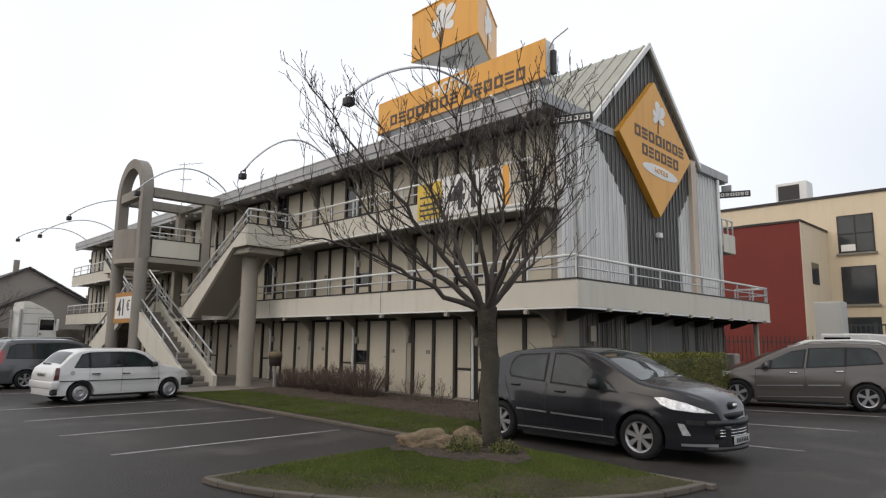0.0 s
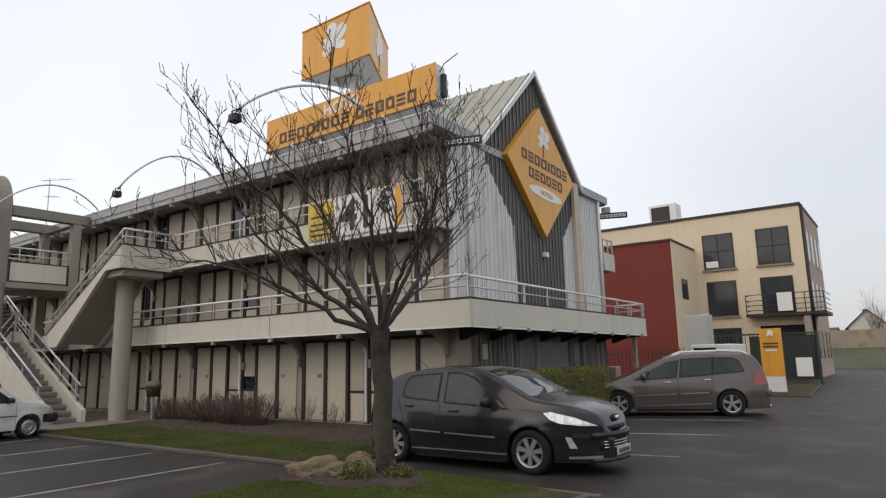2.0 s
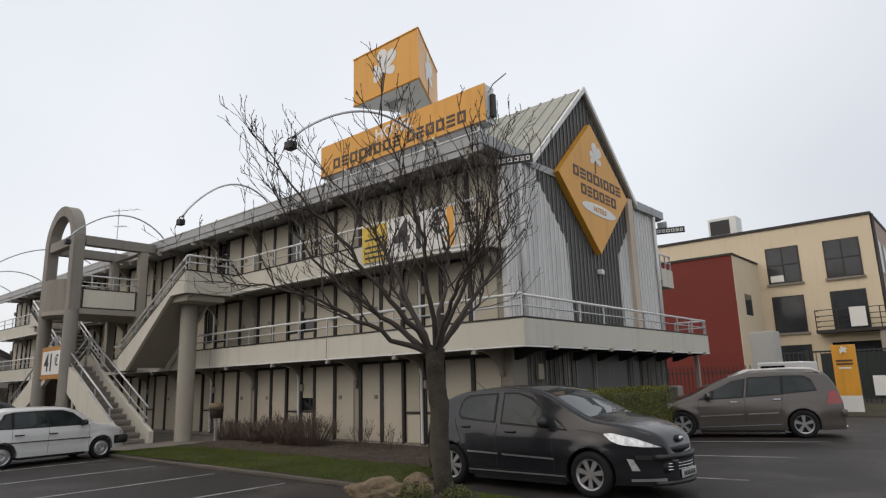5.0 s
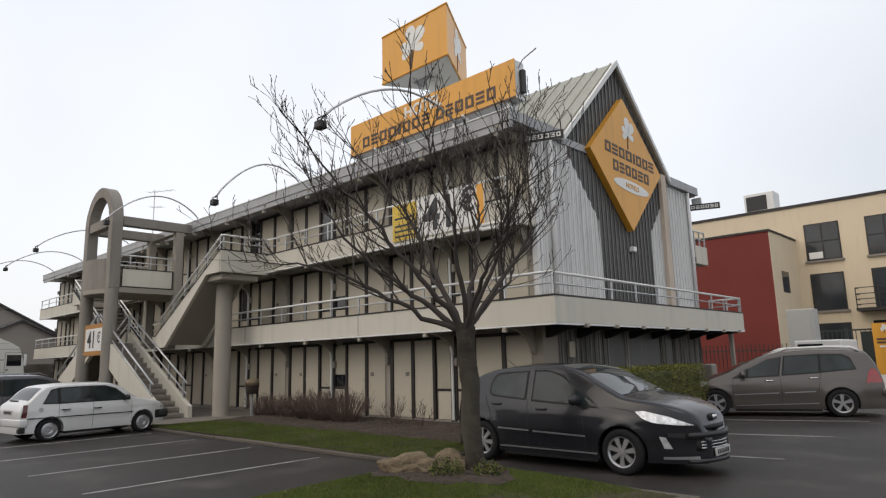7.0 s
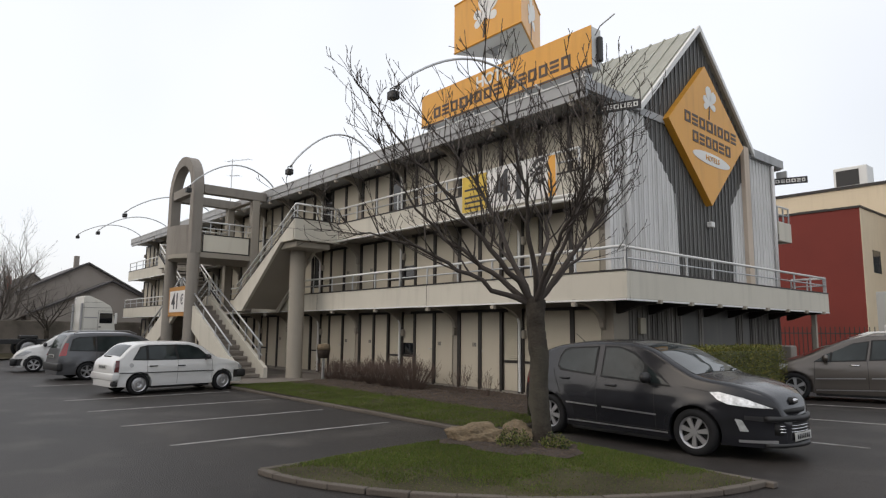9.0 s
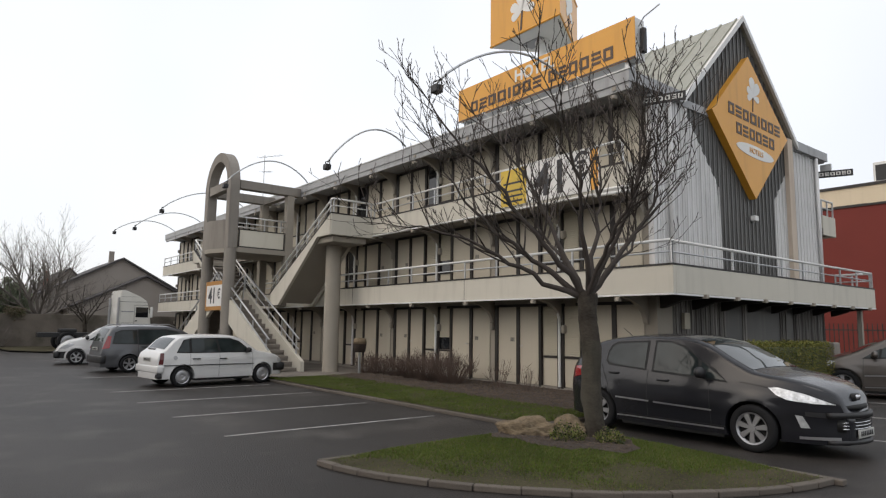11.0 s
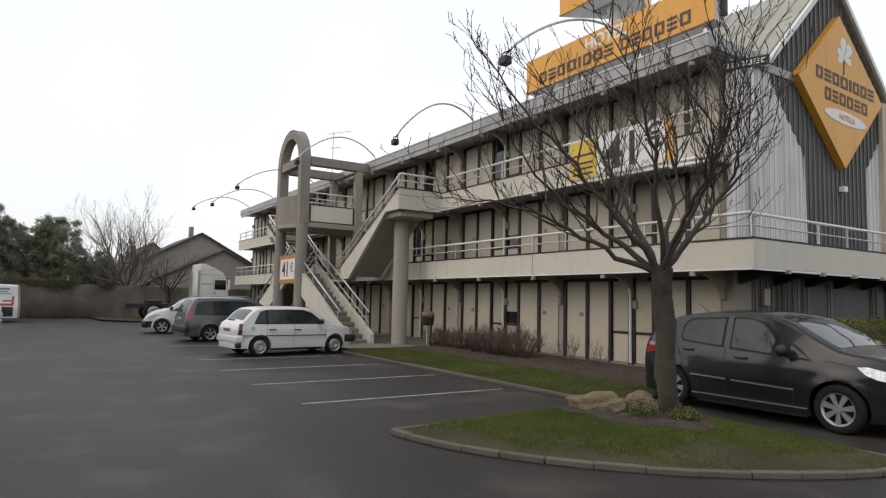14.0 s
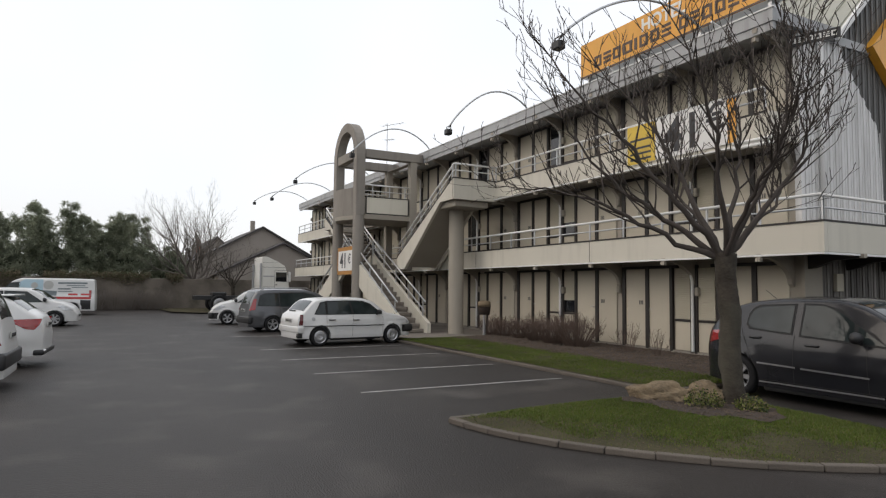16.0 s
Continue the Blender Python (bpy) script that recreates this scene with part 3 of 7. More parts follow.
for p, q in zip(ring, ring[1:]):
    for i, j in ((0, 1), (1, 3), (3, 2), (2, 0)):
        bm.faces.new((p[i], p[j], q[j], q[i]))
bm.faces.new((ring[0][0], ring[0][1], ring[0][3], ring[0][2]))
bm.faces.new((ring[-1][0], ring[-1][1], ring[-1][3], ring[-1][2]))
part("arch_ring", bm, M["concrete"], arch)
bm = bmesh.new()                                    # bowed front of the platform
pts = [(XC - 0.99 + 1.98 * i / 12, YA - 0.12 - 0.34 * math.sin(math.pi * i / 12)) for i in range(13)]
prism(bm, pts + [(x, y + 0.12) for x, y in reversed(pts)], "z", 4.25, 5.3)
part("bowed_parapet", bm, M["concrete"], arch, "bowed raw concrete front")
bm = bmesh.new()
prism(bm, pts + [(XC + 0.99, YA + 0.1), (XC - 0.99, YA + 0.1)], "z", 4.1, 4.249)
part("bowed_floor", bm, M["beige"], arch)


# ---- signs ----
def lettering(name, words, size, m, material, parent, depth=0.006, label="", bold=0.0):
    """Words in the built-in font as a mesh, standing in the plane of m."""
    cu = bpy.data.curves.new(name, "FONT")
    cu.body, cu.size, cu.extrude, cu.align_x, cu.offset = words, size, depth, "CENTER", bold
    tmp = new(name + "_curve", cu)
    me = bpy.data.meshes.new_from_object(tmp.evaluated_get(bpy.context.evaluated_depsgraph_get()))
    bpy.data.objects.remove(tmp)
    bpy.data.curves.remove(cu)
    me.materials.clear()
    me.materials.append(material)
    ob = new(name, me)
    ob.parent = parent
    if parent.parent is None and parent.data is None:
        ob.matrix_parent_inverse = parent.matrix_basis.inverted()
    ob.matrix_basis = m
    return tagged(ob, label)


def plane_at(origin, u, w):
    """A frame at origin with u to the right and w upwards."""
    u, w = Vector(u).normalized(), Vector(w).normalized()
    n = u.cross(w)
    return Matrix(((u.x, w.x, n.x, origin[0]), (u.y, w.y, n.y, origin[1]), (u.z, w.z, n.z, origin[2]), (0, 0, 0, 1)))


def flat_shape(name, pts, m, material, parent, depth=0.012, label=""):
    bm = bmesh.new()
    prism(bm, pts, "z", 0.0, depth)
    ob = part(name, bm, material, parent, label)
    ob.matrix_basis = m
    return ob


def bars(m, widths, x0, x1, z0, z1, material, parent):
    """A row of plain blocks standing for a line of marks."""
    total, x = sum(w for w in widths) + 0.28 * (len(widths) - 1), x0
    k, h = (x1 - x0) / total, z1 - z0
    for i, w in enumerate(widths):
        b, t, v = x + w * k, 0.22 * (z1 - z0), 0.27 * w * k
        if w < 0.5:
            bits = [(x, b, z0, z1)]
        elif i % 3 == 1:                             # three level strips
            bits = [(x, b, z0 + j * 0.39 * h, z0 + j * 0.39 * h + t) for j in range(3)]
        else:                                        # a hollow block
            bits = [(x, x + v, z0, z1), (b - v, b, z0, z1), (x + v + 0.001, b - v - 0.001, z0, z0 + t), (x + v + 0.001, b - v - 0.001, z1 - t, z1)]
        for p, q, c, d in bits:
            flat_shape("mark", [(p, c), (q, c), (q, d), (p, d)], m, material, parent, 0.008)
        x += (w + 0.28) * k


def leaf_mark(m, cx, cz, r, parent):
    """A white leaf of five uneven lobes on a dark stalk."""
    for a, s in ((96, 1.15), (52, 1.12), (148, 0.78), (196, 0.66), (-2, 0.72)):
        q = radians(a)
        pts = []
        for i in range(14):
            t = 2 * math.pi * i / 14
            u, w = 0.5 * r * s + 0.5 * r * s * math.cos(t), 0.21 * r * s * math.sin(t) * (1.1 + 0.85 * math.cos(t))
            pts.append((cx + u * math.cos(q) - w * math.sin(q), cz + u * math.sin(q) + w * math.cos(q)))
        flat_shape("leaf_lobe", pts, m, M["sign_white"], parent, 0.006)
    flat_shape("leaf_stalk", [(cx - 0.12 * r, cz - 0.85 * r), (cx - 0.02 * r, cz - 0.85 * r), (cx + 0.06 * r, cz), (cx - 0.04 * r, cz)], m, M["sign_dark"], parent, 0.01)


rs = empty("roof_sign", -10.55, 11.0, 6.88, "long orange box sign on the hotel eave", "sign")
part("box", B(-13.43, -7.7, 10.86, 11.2, 7.17, 8.07, bevel=0.012), M["white_metal"], rs, "white sign case")
part("face", B(-13.44, -7.69, 10.84, 10.858, 7.16, 8.08), M["orange"], rs, "orange sign face")
part("trim", B(-13.44, -7.69, 10.825, 10.84, 7.16, 7.2), M["sign_dark"], rs)
for x in (-13.2, -11.4, -9.6, -7.95):
    part("foot", B(x - 0.04, x + 0.04, 10.9, 11.15, 6.79, 7.17), M["rail"], rs)
mf = plane_at((0, 10.838, 0), (1, 0, 0), (0, 0, 1))
bars(mf, (1, 1, 1, 1.15, 0.35, 1, 1, 1), -12.9, -10.33, 7.32, 7.61, M["sign_dark"], rs)
bars(mf, (1, 0.9, 1, 1, 1, 1), -10.1, -8.24, 7.32, 7.61, M["sign_dark"], rs)
lettering("lettering", "HOTEL", 0.42, plane_at((-10.58, 10.836, 7.69), (1, 0, 0), (0, 0, 1)), M["sign_white"], rs, label="white letters HOTEL", bold=0.012)
for x, z in ((-9.0, 7.12), (-12.1, 7.12)):
    bm = bmesh.new()
    tube(bm, [(x, 10.83, 6.95), (x, 10.7, 7.0), (x, 10.55, 7.05)], 0.03, 8)
    part("spotlight", bm, M["white_metal"], rs)
# floodlight and bracket on the sign's end
fl = empty("floodlight", -7.62, 11.1, 7.3, "slim dark floodlight fixed to the sign end", "lamp")
bm = bmesh.new()
box(bm, -7.685, -7.58, 11.0, 11.12, 7.3, 7.85, bevel=0.02)
part("housing", bm, M["black"], fl)
bm = bmesh.new()
tube(bm, [(-7.7, 11.0, 7.9), (-7.5, 10.9, 8.0), (-7.1, 10.85, 8.1)], 0.015, 6)
part("arm", bm, M["rail"], fl)

cube = empty("rotating_sign", -12.07, 12.77, 6.8, "three-sided orange box sign on a white pole", "sign")
tri = [(-13.4, 12.0), (-10.73, 12.0), (-12.065, 14.31)]
bm = bmesh.new()
prism(bm, tri, "z", 9.7, 11.2)
part("box", bm, M["orange"], cube)
part("service_hatch", B(-12.6, -11.9, 12.5, 12.9, 9.63, 9.664), M["fascia"], cube)
bm = bmesh.new()
cx, cy = -12.07, 12.77
prism(bm, [(cx + (x - cx) * 0.97, cy + (y - cy) * 0.97) for x, y in tri], "z", 9.665, 9.699)
part("underside", bm, M["white_metal"], cube, "white underside")
for k in range(3):
    (xa, ya), (xb, yb) = tri[k], tri[(k + 1) % 3]
    for z in (9.7, 11.2):
        bm = bmesh.new()
        tube(bm, [(xa, ya, z), (xb, yb, z)], 0.028, 6)
        part("edge_trim", bm, M["orange"], cube)
    u = Vector((xb - xa, yb - ya, 0)).normalized()
    mid = Vector(((xa + xb) / 2, (ya + yb) / 2, 0))
    nrm = u.cross(Vector((0, 0, 1)))
    face = plane_at(mid + nrm * 0.004 + Vector((0, 0, 10.45)), u, (0, 0, 1))
    leaf_mark(face, -0.04, -0.12, 0.66, cube)
bm = bmesh.new()
tube(bm, [(cx, cy, 6.78), (cx, cy, 9.6)], 0.1, 16)
tube(bm, [(cx, cy, 9.56), (cx, cy, 9.665)], 0.2, 16)
part("pole", bm, M["white_metal"], cube, smooth=False)

dia = empty("diamond_sign", XG + 0.2, YC, 4.9, "orange diamond-shaped hotel sign on the dark gable", "sign")
DZ, YD = 6.69, 15.77                                # hung a little askew
bm = bmesh.new()
prism(bm, [(YD + 0.02, DZ - 1.87), (YD + 1.97, DZ + 0.03), (YD - 0.08, DZ + 1.84), (YD - 1.97, DZ + 0.02)], "x", XG + 0.024, XG + 0.2)
part("box", bm, M["orange"], dia)
md = plane_at((XG + 0.202, YD, DZ), Vector((0, 0.999, -0.04)), Vector((0, 0.04, 0.999)))
leaf_mark(md, 0.05, 0.8, 0.46, dia)
bars(md, (1, 1, 1, 1.15, 0.35, 1, 1, 1), -1.22, 1.5, 0.07, 0.36, M["sign_dark"], dia)
bars(md, (1, 0.9, 1, 1, 1, 1), -0.84, 1.16, -0.36, -0.07, M["sign_dark"], dia)
flat_shape("oval", [(0.12 + 0.98 * math.cos(2 * math.pi * i / 28), -0.65 + 0.16 * math.sin(2 * math.pi * i / 28)) for i in range(28)], md, M["sign_white"], dia, 0.008, "white oval")
lettering("lettering", "HOTELS", 0.2, plane_at((XG + 0.214, YD + 0.12, DZ - 0.715), Vector((0, 0.999, -0.04)), Vector((0, 0.04, 0.999))), M["orange"], dia, label="orange letters HOTELS")

# small dark plates on brackets at both eave corners
for y0, x0 in ((11.6, -7.55), (20.45, -7.49)):
    zp = 6.31 if y0 < 15 else 6.1
    pl = empty("eave_plate", x0, y0, zp, "small black plate with pale marks at the eave corner", "sign", "eave plates")
    mp = plane_at((x0, y0, zp), Vector((0.93, 0.36, 0)), (0, 0, 1))
    flat_shape("plate", [(-0.46, 0), (0.46, 0), (0.46, 0.2), (-0.46, 0.2)], mp, M["black"], pl, 0.03)
    mq = mp @ Matrix.Translation((0, 0, 0.031))
    bars(mq, (1, 1, 1, 1, 0.9, 0.8), -0.4, 0.4, 0.05, 0.15, M["sign_white"], pl)
    bm = bmesh.new()
    box(bm, x0 - 0.35, x0 - 0.05, y0 - 0.12, y0 - 0.06, zp + 0.201, 6.5)
    part("bracket", bm, M["rail"], pl)

# price banners
M["banner"] = mat("white_banner", (0.74, 0.73, 0.71), 0.6, 0.05, 1.2, 0.05, stain=(0.62, 0.6, 0.57))
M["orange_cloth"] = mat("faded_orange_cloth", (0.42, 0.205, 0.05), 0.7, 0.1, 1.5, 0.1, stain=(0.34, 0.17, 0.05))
M["yellow"] = mat("yellow_print", (0.62, 0.43, 0.05), 0.5, 0.2, 2.0, 0.02, stain=(0.35, 0.22, 0.03))
M["blackprint"] = mat("black_print", (0.03, 0.03, 0.035), 0.5, 0.1, 2.0, 0.0)
bn = empty("price_banner", -10.1, YB, 4.5, "white and yellow price banner tied to the walkway rail", "banner")
part("sheet", B(-11.5, -8.5, YB - 0.03, YB - 0.022, 4.46, 5.38, bevel=0.003), M["banner"], bn)
part("yellow_field", B(-11.49, -10.62, YB - 0.034, YB - 0.031, 4.47, 5.37), M["yellow"], bn)
part("orange_field", B(-8.72, -8.52, YB - 0.034, YB - 0.031, 4.47, 5.37), M["orange"], bn)
lettering("lettering", "41", 1.05, plane_at((-9.85, YB - 0.036, 4.58), (1, 0, 0), (0, 0, 1)), M["blackprint"], bn, 0.003, "black figures 41", 0.022)
lettering("lettering", "\u20ac", 0.75, plane_at((-9.0, YB - 0.036, 4.82), (1, 0, 0), (0, 0, 1)), M["blackprint"], bn, 0.003, "black euro sign", 0.008)
for z in (4.55, 4.68, 4.81, 5.0):
    part("print_bar", B(-11.4, -10.75, YB - 0.037, YB - 0.035, z, z + 0.05), M["blackprint"], bn)
b2 = empty("price_banner", XC, 7.98, 2.0, "small orange-edged price banner between the arch legs", "banner")
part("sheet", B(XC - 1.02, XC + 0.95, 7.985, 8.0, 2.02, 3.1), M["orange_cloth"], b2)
part("white_field", B(XC - 0.86, XC + 0.8, 7.976, 7.984, 2.17, 2.95, bevel=0.001), M["banner"], b2)
lettering("lettering", "41", 0.8, plane_at((XC - 0.25, 7.975, 2.3), (1, 0, 0), (0, 0, 1)), M["blackprint"], b2, 0.002, "black figures 41", 0.022)
lettering("lettering", "\u20ac", 0.5, plane_at((XC + 0.46, 7.975, 2.45), (1, 0, 0), (0, 0, 1)), M["blackprint"], b2, 0.002, "black euro sign", 0.008)
for s in (-1, 1):
    bm = bmesh.new()
    tube(bm, [(XC + s * 0.9, 7.99, 2.1), (XC + s * 1.2, 7.99, 2.1)], 0.012, 5)
    tube(bm, [(XC + s * 0.9, 7.99, 3.05), (XC + s * 1.2, 7.99, 3.05)], 0.012, 5)
    part("tie", bm, M["rail"], b2)

# curved lamp arms reaching out from the eave
for x, yl, zl, rise in ((-9.26, 6.85, 5.95, 0.8), (-15.74, 8.05, 5.9, 0.82), (-22.3, 7.55, 6.38, 0.9), (-28.8, 7.15, 6.3, 0.72), (-34.8, 7.45, 6.25, 0.66), (-39.5, 7.45, 6.55, 0.66)):
    la = empty("arm_lamp", x, 10.75, 6.88, "thin curved arm with a black spotlight over the facade", "lamp", "eave lamps")
    pts = []
    for i in range(17):
        u = i / 16
        y = 10.8 + (yl - 10.8) * u
        z = 6.8 + (zl + 0.12 - 6.8) * u + rise * math.sin(math.pi * u ** 0.95) ** 0.8 * (1 if 0 < u < 1 else 0)
        pts.append((x, y, z))
    bm = bmesh.new()
    tube(bm, pts, 0.026, 6)
    part("arm", bm, M["rail"], la, smooth=True)
    bm = bmesh.new()
    box(bm, x - 0.1, x + 0.1, yl - 0.1, yl + 0.07, zl - 0.1, zl + 0.06, bevel=0.025)
    hd = part("spotlight", bm, M["black"], la, "black spotlight head")
    bm = bmesh.new()
    tube(bm, [(x - 0.12, yl, zl - 0.05), (x - 0.12, yl, zl + 0.15), (x + 0.12, yl, zl + 0.15), (x + 0.12, yl, zl - 0.05)], 0.015, 6)
    part("yoke", bm, M["black"], hd)
# aerials
for x, y, h in ((-32.2, 13.0, 10.5),):
    an = empty("aerial", x, y, 6.78, "thin metal television aerial on the roof", "aerial", "roof aerials")
    bm = bmesh.new()
    tube(bm, [(x, y, 6.78), (x, y, h)], 0.025, 6)
    part("mast", bm, M["rail"], an)
    for dz, l in ((0.1, 1.6), (0.9 if h > 10 else 0.4, 0.7)):
        bm = bmesh.new()
        tube(bm, [(x - 0.2 * l, y - 0.1 * l, h - dz), (x + 0.7 * l, y + 0.3 * l, h - dz - 0.05)], 0.015, 5)
        part("boom", bm, M["rail"], an)
        for i in range(5):
            bm = bmesh.new()
            u = i / 4
            c = Vector((x - 0.2 * l + 0.9 * l * u, y - 0.1 * l + 0.4 * l * u, h - dz - 0.05 * u))
            tube(bm, [c - Vector((-0.08, 0.2, 0)), c + Vector((-0.08, 0.2, 0))], 0.006, 4)
            part("element", bm, M["rail"], an)


# ---- kerbs, grass, beds ----
ISL = (-6.7, 7.12)                                # centre of the quarter-round island
ISR = 3.72


def kerb_run(points, parent, step=1.0):
    """Kerb stones laid end to end along a line of points."""
    pts = [Vector((*p, 0)) for p in points]
    run = [pts[0]]
    for a, b in zip(pts, pts[1:]):
        k = max(1, round((b - a).length / step))
        run += [a + (b - a) * (i + 1) / k for i in range(k)]
    for a, b in zip(run, run[1:]):
        d = b - a
        me = mesh_of(B(-d.length / 2 + 0.0015, d.length / 2 - 0.0015, -0.05, 0.05, 0, 0.06 + rnd.uniform(-0.004, 0.004), bevel=0.01), "kerbstone", M["kerb"])
        m = (a + b) / 2
        piece("kerbstone", me, parent, (m.x + rnd.uniform(-0.006, 0.006), m.y + rnd.uniform(-0.006, 0.006), 0), rz=math.degrees(math.atan2(d.y, d.x)))


def sheet(poly, z_of, name, material, label, step=0.25):
    """A piece of ground inside a polygon, as a fine uneven sheet."""
    bm = bmesh.new()
    f = bm.faces.new([bm.verts.new((x, y, 0)) for x, y in poly])
    bmesh.ops.triangulate(bm, faces=[f])
    for _ in range(4):
        es = [e for e in bm.edges if e.calc_length() > step]
        if not es:
            break
        bmesh.ops.subdivide_edges(bm, edges=es, cuts=1)
        bmesh.ops.triangulate(bm, faces=[g for g in bm.faces if len(g.verts) > 3])
    for v in bm.verts:
        v.co.z = z_of(v.co.x, v.co.y)
    bmesh.ops.recalc_face_normals(bm, faces=bm.faces)
    if sum(g.normal.z for g in bm.faces) < 0:
        bmesh.ops.reverse_faces(bm, faces=bm.faces)
    me = bpy.data.meshes.new(name)
    for g in bm.faces:
        g.smooth = True
    bm.to_mesh(me)
    bm.free()
    me.materials.append(material)
    return tagged(new(name, me), label, "ground", kind="structure")


def inside(x, y, poly):
    c, j = False, len(poly) - 1
    for i in range(len(poly)):
        (xi, yi), (xj, yj) = poly[i], poly[j]
        if (yi > y) != (yj > y) and x < (xj - xi) * (y - yi) / (yj - yi) + xi:
            c = not c
        j = i
    return c


def blades(name, poly, n, h, mats, label, z_of, keep=lambda x, y: True, width=0.006):
    """Short grass over a polygon, as one mesh of narrow leaves."""
    xs, ys = [p[0] for p in poly], [p[1] for p in poly]
    vs, fs, mi = [], [], []
    while n > 0:
        x, y = rnd.uniform(min(xs), max(xs)), rnd.uniform(min(ys), max(ys))
        if not inside(x, y, poly) or not keep(x, y):
            n -= 0.2
            continue
        n -= 1
        a, hh, w = rnd.uniform(0, 6.28), h * rnd.uniform(0.45, 1.2), width * rnd.uniform(0.7, 1.4)
        lean = rnd.uniform(0.2, 0.9) * hh
        b = rnd.uniform(0, 6.28)
        z = z_of(x, y) - 0.004
        k = len(vs)
        vs += [(x - w * math.cos(a), y - w * math.sin(a), z), (x + w * math.cos(a), y + w * math.sin(a), z), (x + lean * math.cos(b), y + lean * math.sin(b), z + hh)]
        fs.append((k, k + 1, k + 2))
        mi.append(rnd.choices(range(len(mats)), [6, 2, 1][:len(mats)])[0])
    me = bpy.data.meshes.new(name)
    me.from_pydata(vs, [], fs)
    for m in mats:
        me.materials.append(m)
    me.polygons.foreach_set("material_index", mi)
    return tagged(new(name, me), label, "grass", kind="stuff")


def rim(u):
    """The rounded front of the island, from its western corner to its eastern one."""
    return ISL[0] + ISR * math.sin(math.pi / 2 * u) ** 1.14, ISL[1] - (ISR + 0.08) * max(0.0, math.cos(math.pi / 2 * u)) ** 1.14


arcpts, finepts = [rim(i / 14) for i in range(15)], [rim(i / 70) for i in range(71)]
island = arcpts + [(-6.55, 7.2), (-6.6, 7.15)]
def z_isl(x, y):
    """The island's ground: level with the kerb at its rim, swelling a little inside."""
    e = max(0.0, min(1.0, (ISR - 0.2 - math.hypot(x - ISL[0], y - ISL[1])) / 0.6))
    return 0.054 + e * (0.01 + 0.06 * max(0, 1 - ((x + 5.6) ** 2 + (y - 5.8) ** 2) / 6) + 0.006 * noise.noise((x * 3, y * 3, 0)))


z_str = lambda x, y: 0.065 + 0.02 * noise.noise((x * 2, y * 2, 1)) + 0.03 * max(0, min(1, y - 9))
M["turf"] = mat("turf", (0.05, 0.045, 0.024), 0.95, 0.45, 1.5, 1.0, fine=30, stain=(0.085, 0.067, 0.046), spec=0.2)
bm = bmesh.new()                                   # the island's turf, ring by ring in from the kerb
rings = []
for j in range(22):
    u = 0.006 + 0.994 * (j / 22) ** 0.8
    rings.append([bm.verts.new((x, y, z_isl(x, y))) for x, y in ((a + (-6.7 - a) * u, b + (7.15 - b) * u) for a, b in finepts)])
for p, q in zip(rings, rings[1:]):
    for k in range(len(p) - 1):
        bm.faces.new((p[k], p[k + 1], q[k + 1], q[k]))
top = bm.verts.new((-6.7, 7.15, z_isl(-6.7, 7.15)))
for k in range(len(rings[-1]) - 1):
    bm.faces.new((rings[-1][k], rings[-1][k + 1], top))
solo("ground_island", bm, M["turf"], "thin green turf of the kerbed island", "ground", kind="structure", smooth=True)
sheet([(-17.2, 7.15), (-7.2, 7.15), (-7.2, 9.1), (-17.2, 9.3)], z_str, "ground_lawn", M["turf"], "green lawn strip along the hotel")
sheet([(-17.2, 9.3), (-7.2, 9.1), (-7.2, 11.6), (-17.2, 11.6)], lambda x, y: z_str(x, y) + 0.004, "ground_bed", M["soil"], "brown soil bed at the foot of the hotel")
sheet([(-7.3, 7.5), (-6.6, 7.15), (-6.6, 7.1), (-7.3, 7.1)], lambda x, y: 0.09, "ground_corner", M["turf"], "turf joining lawn and island")
M["paving"] = mat("entrance_paving", (0.17, 0.15, 0.13), 0.9, 0.2, 1.5, 0.3, stain=(0.12, 0.1, 0.09))
sheet([(-31.5, 7.6), (-17.2, 7.6), (-17.2, 11.6), (-31.5, 11.6)], lambda x, y: 0.06, "pavement", M["paving"], "grey paving before the entrance stairs", 5)
soilpatch = [(max(-6.63, -6.1 + 1.3 * math.cos(2 * math.pi * i / 20) * (1 + 0.2 * math.sin(3 * i))), min(7.05, 6.38 + 0.7 * math.sin(2 * math.pi * i / 20) * (1 + 0.15 * math.cos(4 * i)))) for i in range(20)]
sheet(soilpatch, lambda x, y: z_isl(x, y) + 0.012, "ground_soil", M["soil"], "bare soil round the tree foot", 0.15)
kerbs = empty("kerb", -6.5, 5, 0, "weathered concrete kerb round the planted ground", "kerb", kind="structure")
kerb_run(arcpts, kerbs)
kerb_run([(-6.7, 3.32), (-6.7, 7.15)], kerbs)
kerb_run([(-2.85, 7.15), (-6.3, 7.2), (-7.2, 7.45), (-7.2, 11.3)], kerbs)
kerb_run([(-6.6, 7.1), (-17.2, 7.1), (-17.2, 7.6)], kerbs)
kerb_run([(-17.25, 7.6), (-31.5, 7.6)], kerbs)
M["blade_a"] = mat("grass_leaf", (0.074, 0.108, 0.02), 0.75, 0.3, 1.0, 0.0, spec=0.2)
M["blade_b"] = mat("grass_leaf_yellow", (0.115, 0.135, 0.024), 0.8, 0.3, 1.0, 0.0, spec=0.2)
M["blade_c"] = mat("grass_leaf_dead", (0.14, 0.11, 0.065), 0.9, 0.3, 1.0, 0.0)
GL = [M["blade_a"], M["blade_b"], M["blade_c"]]


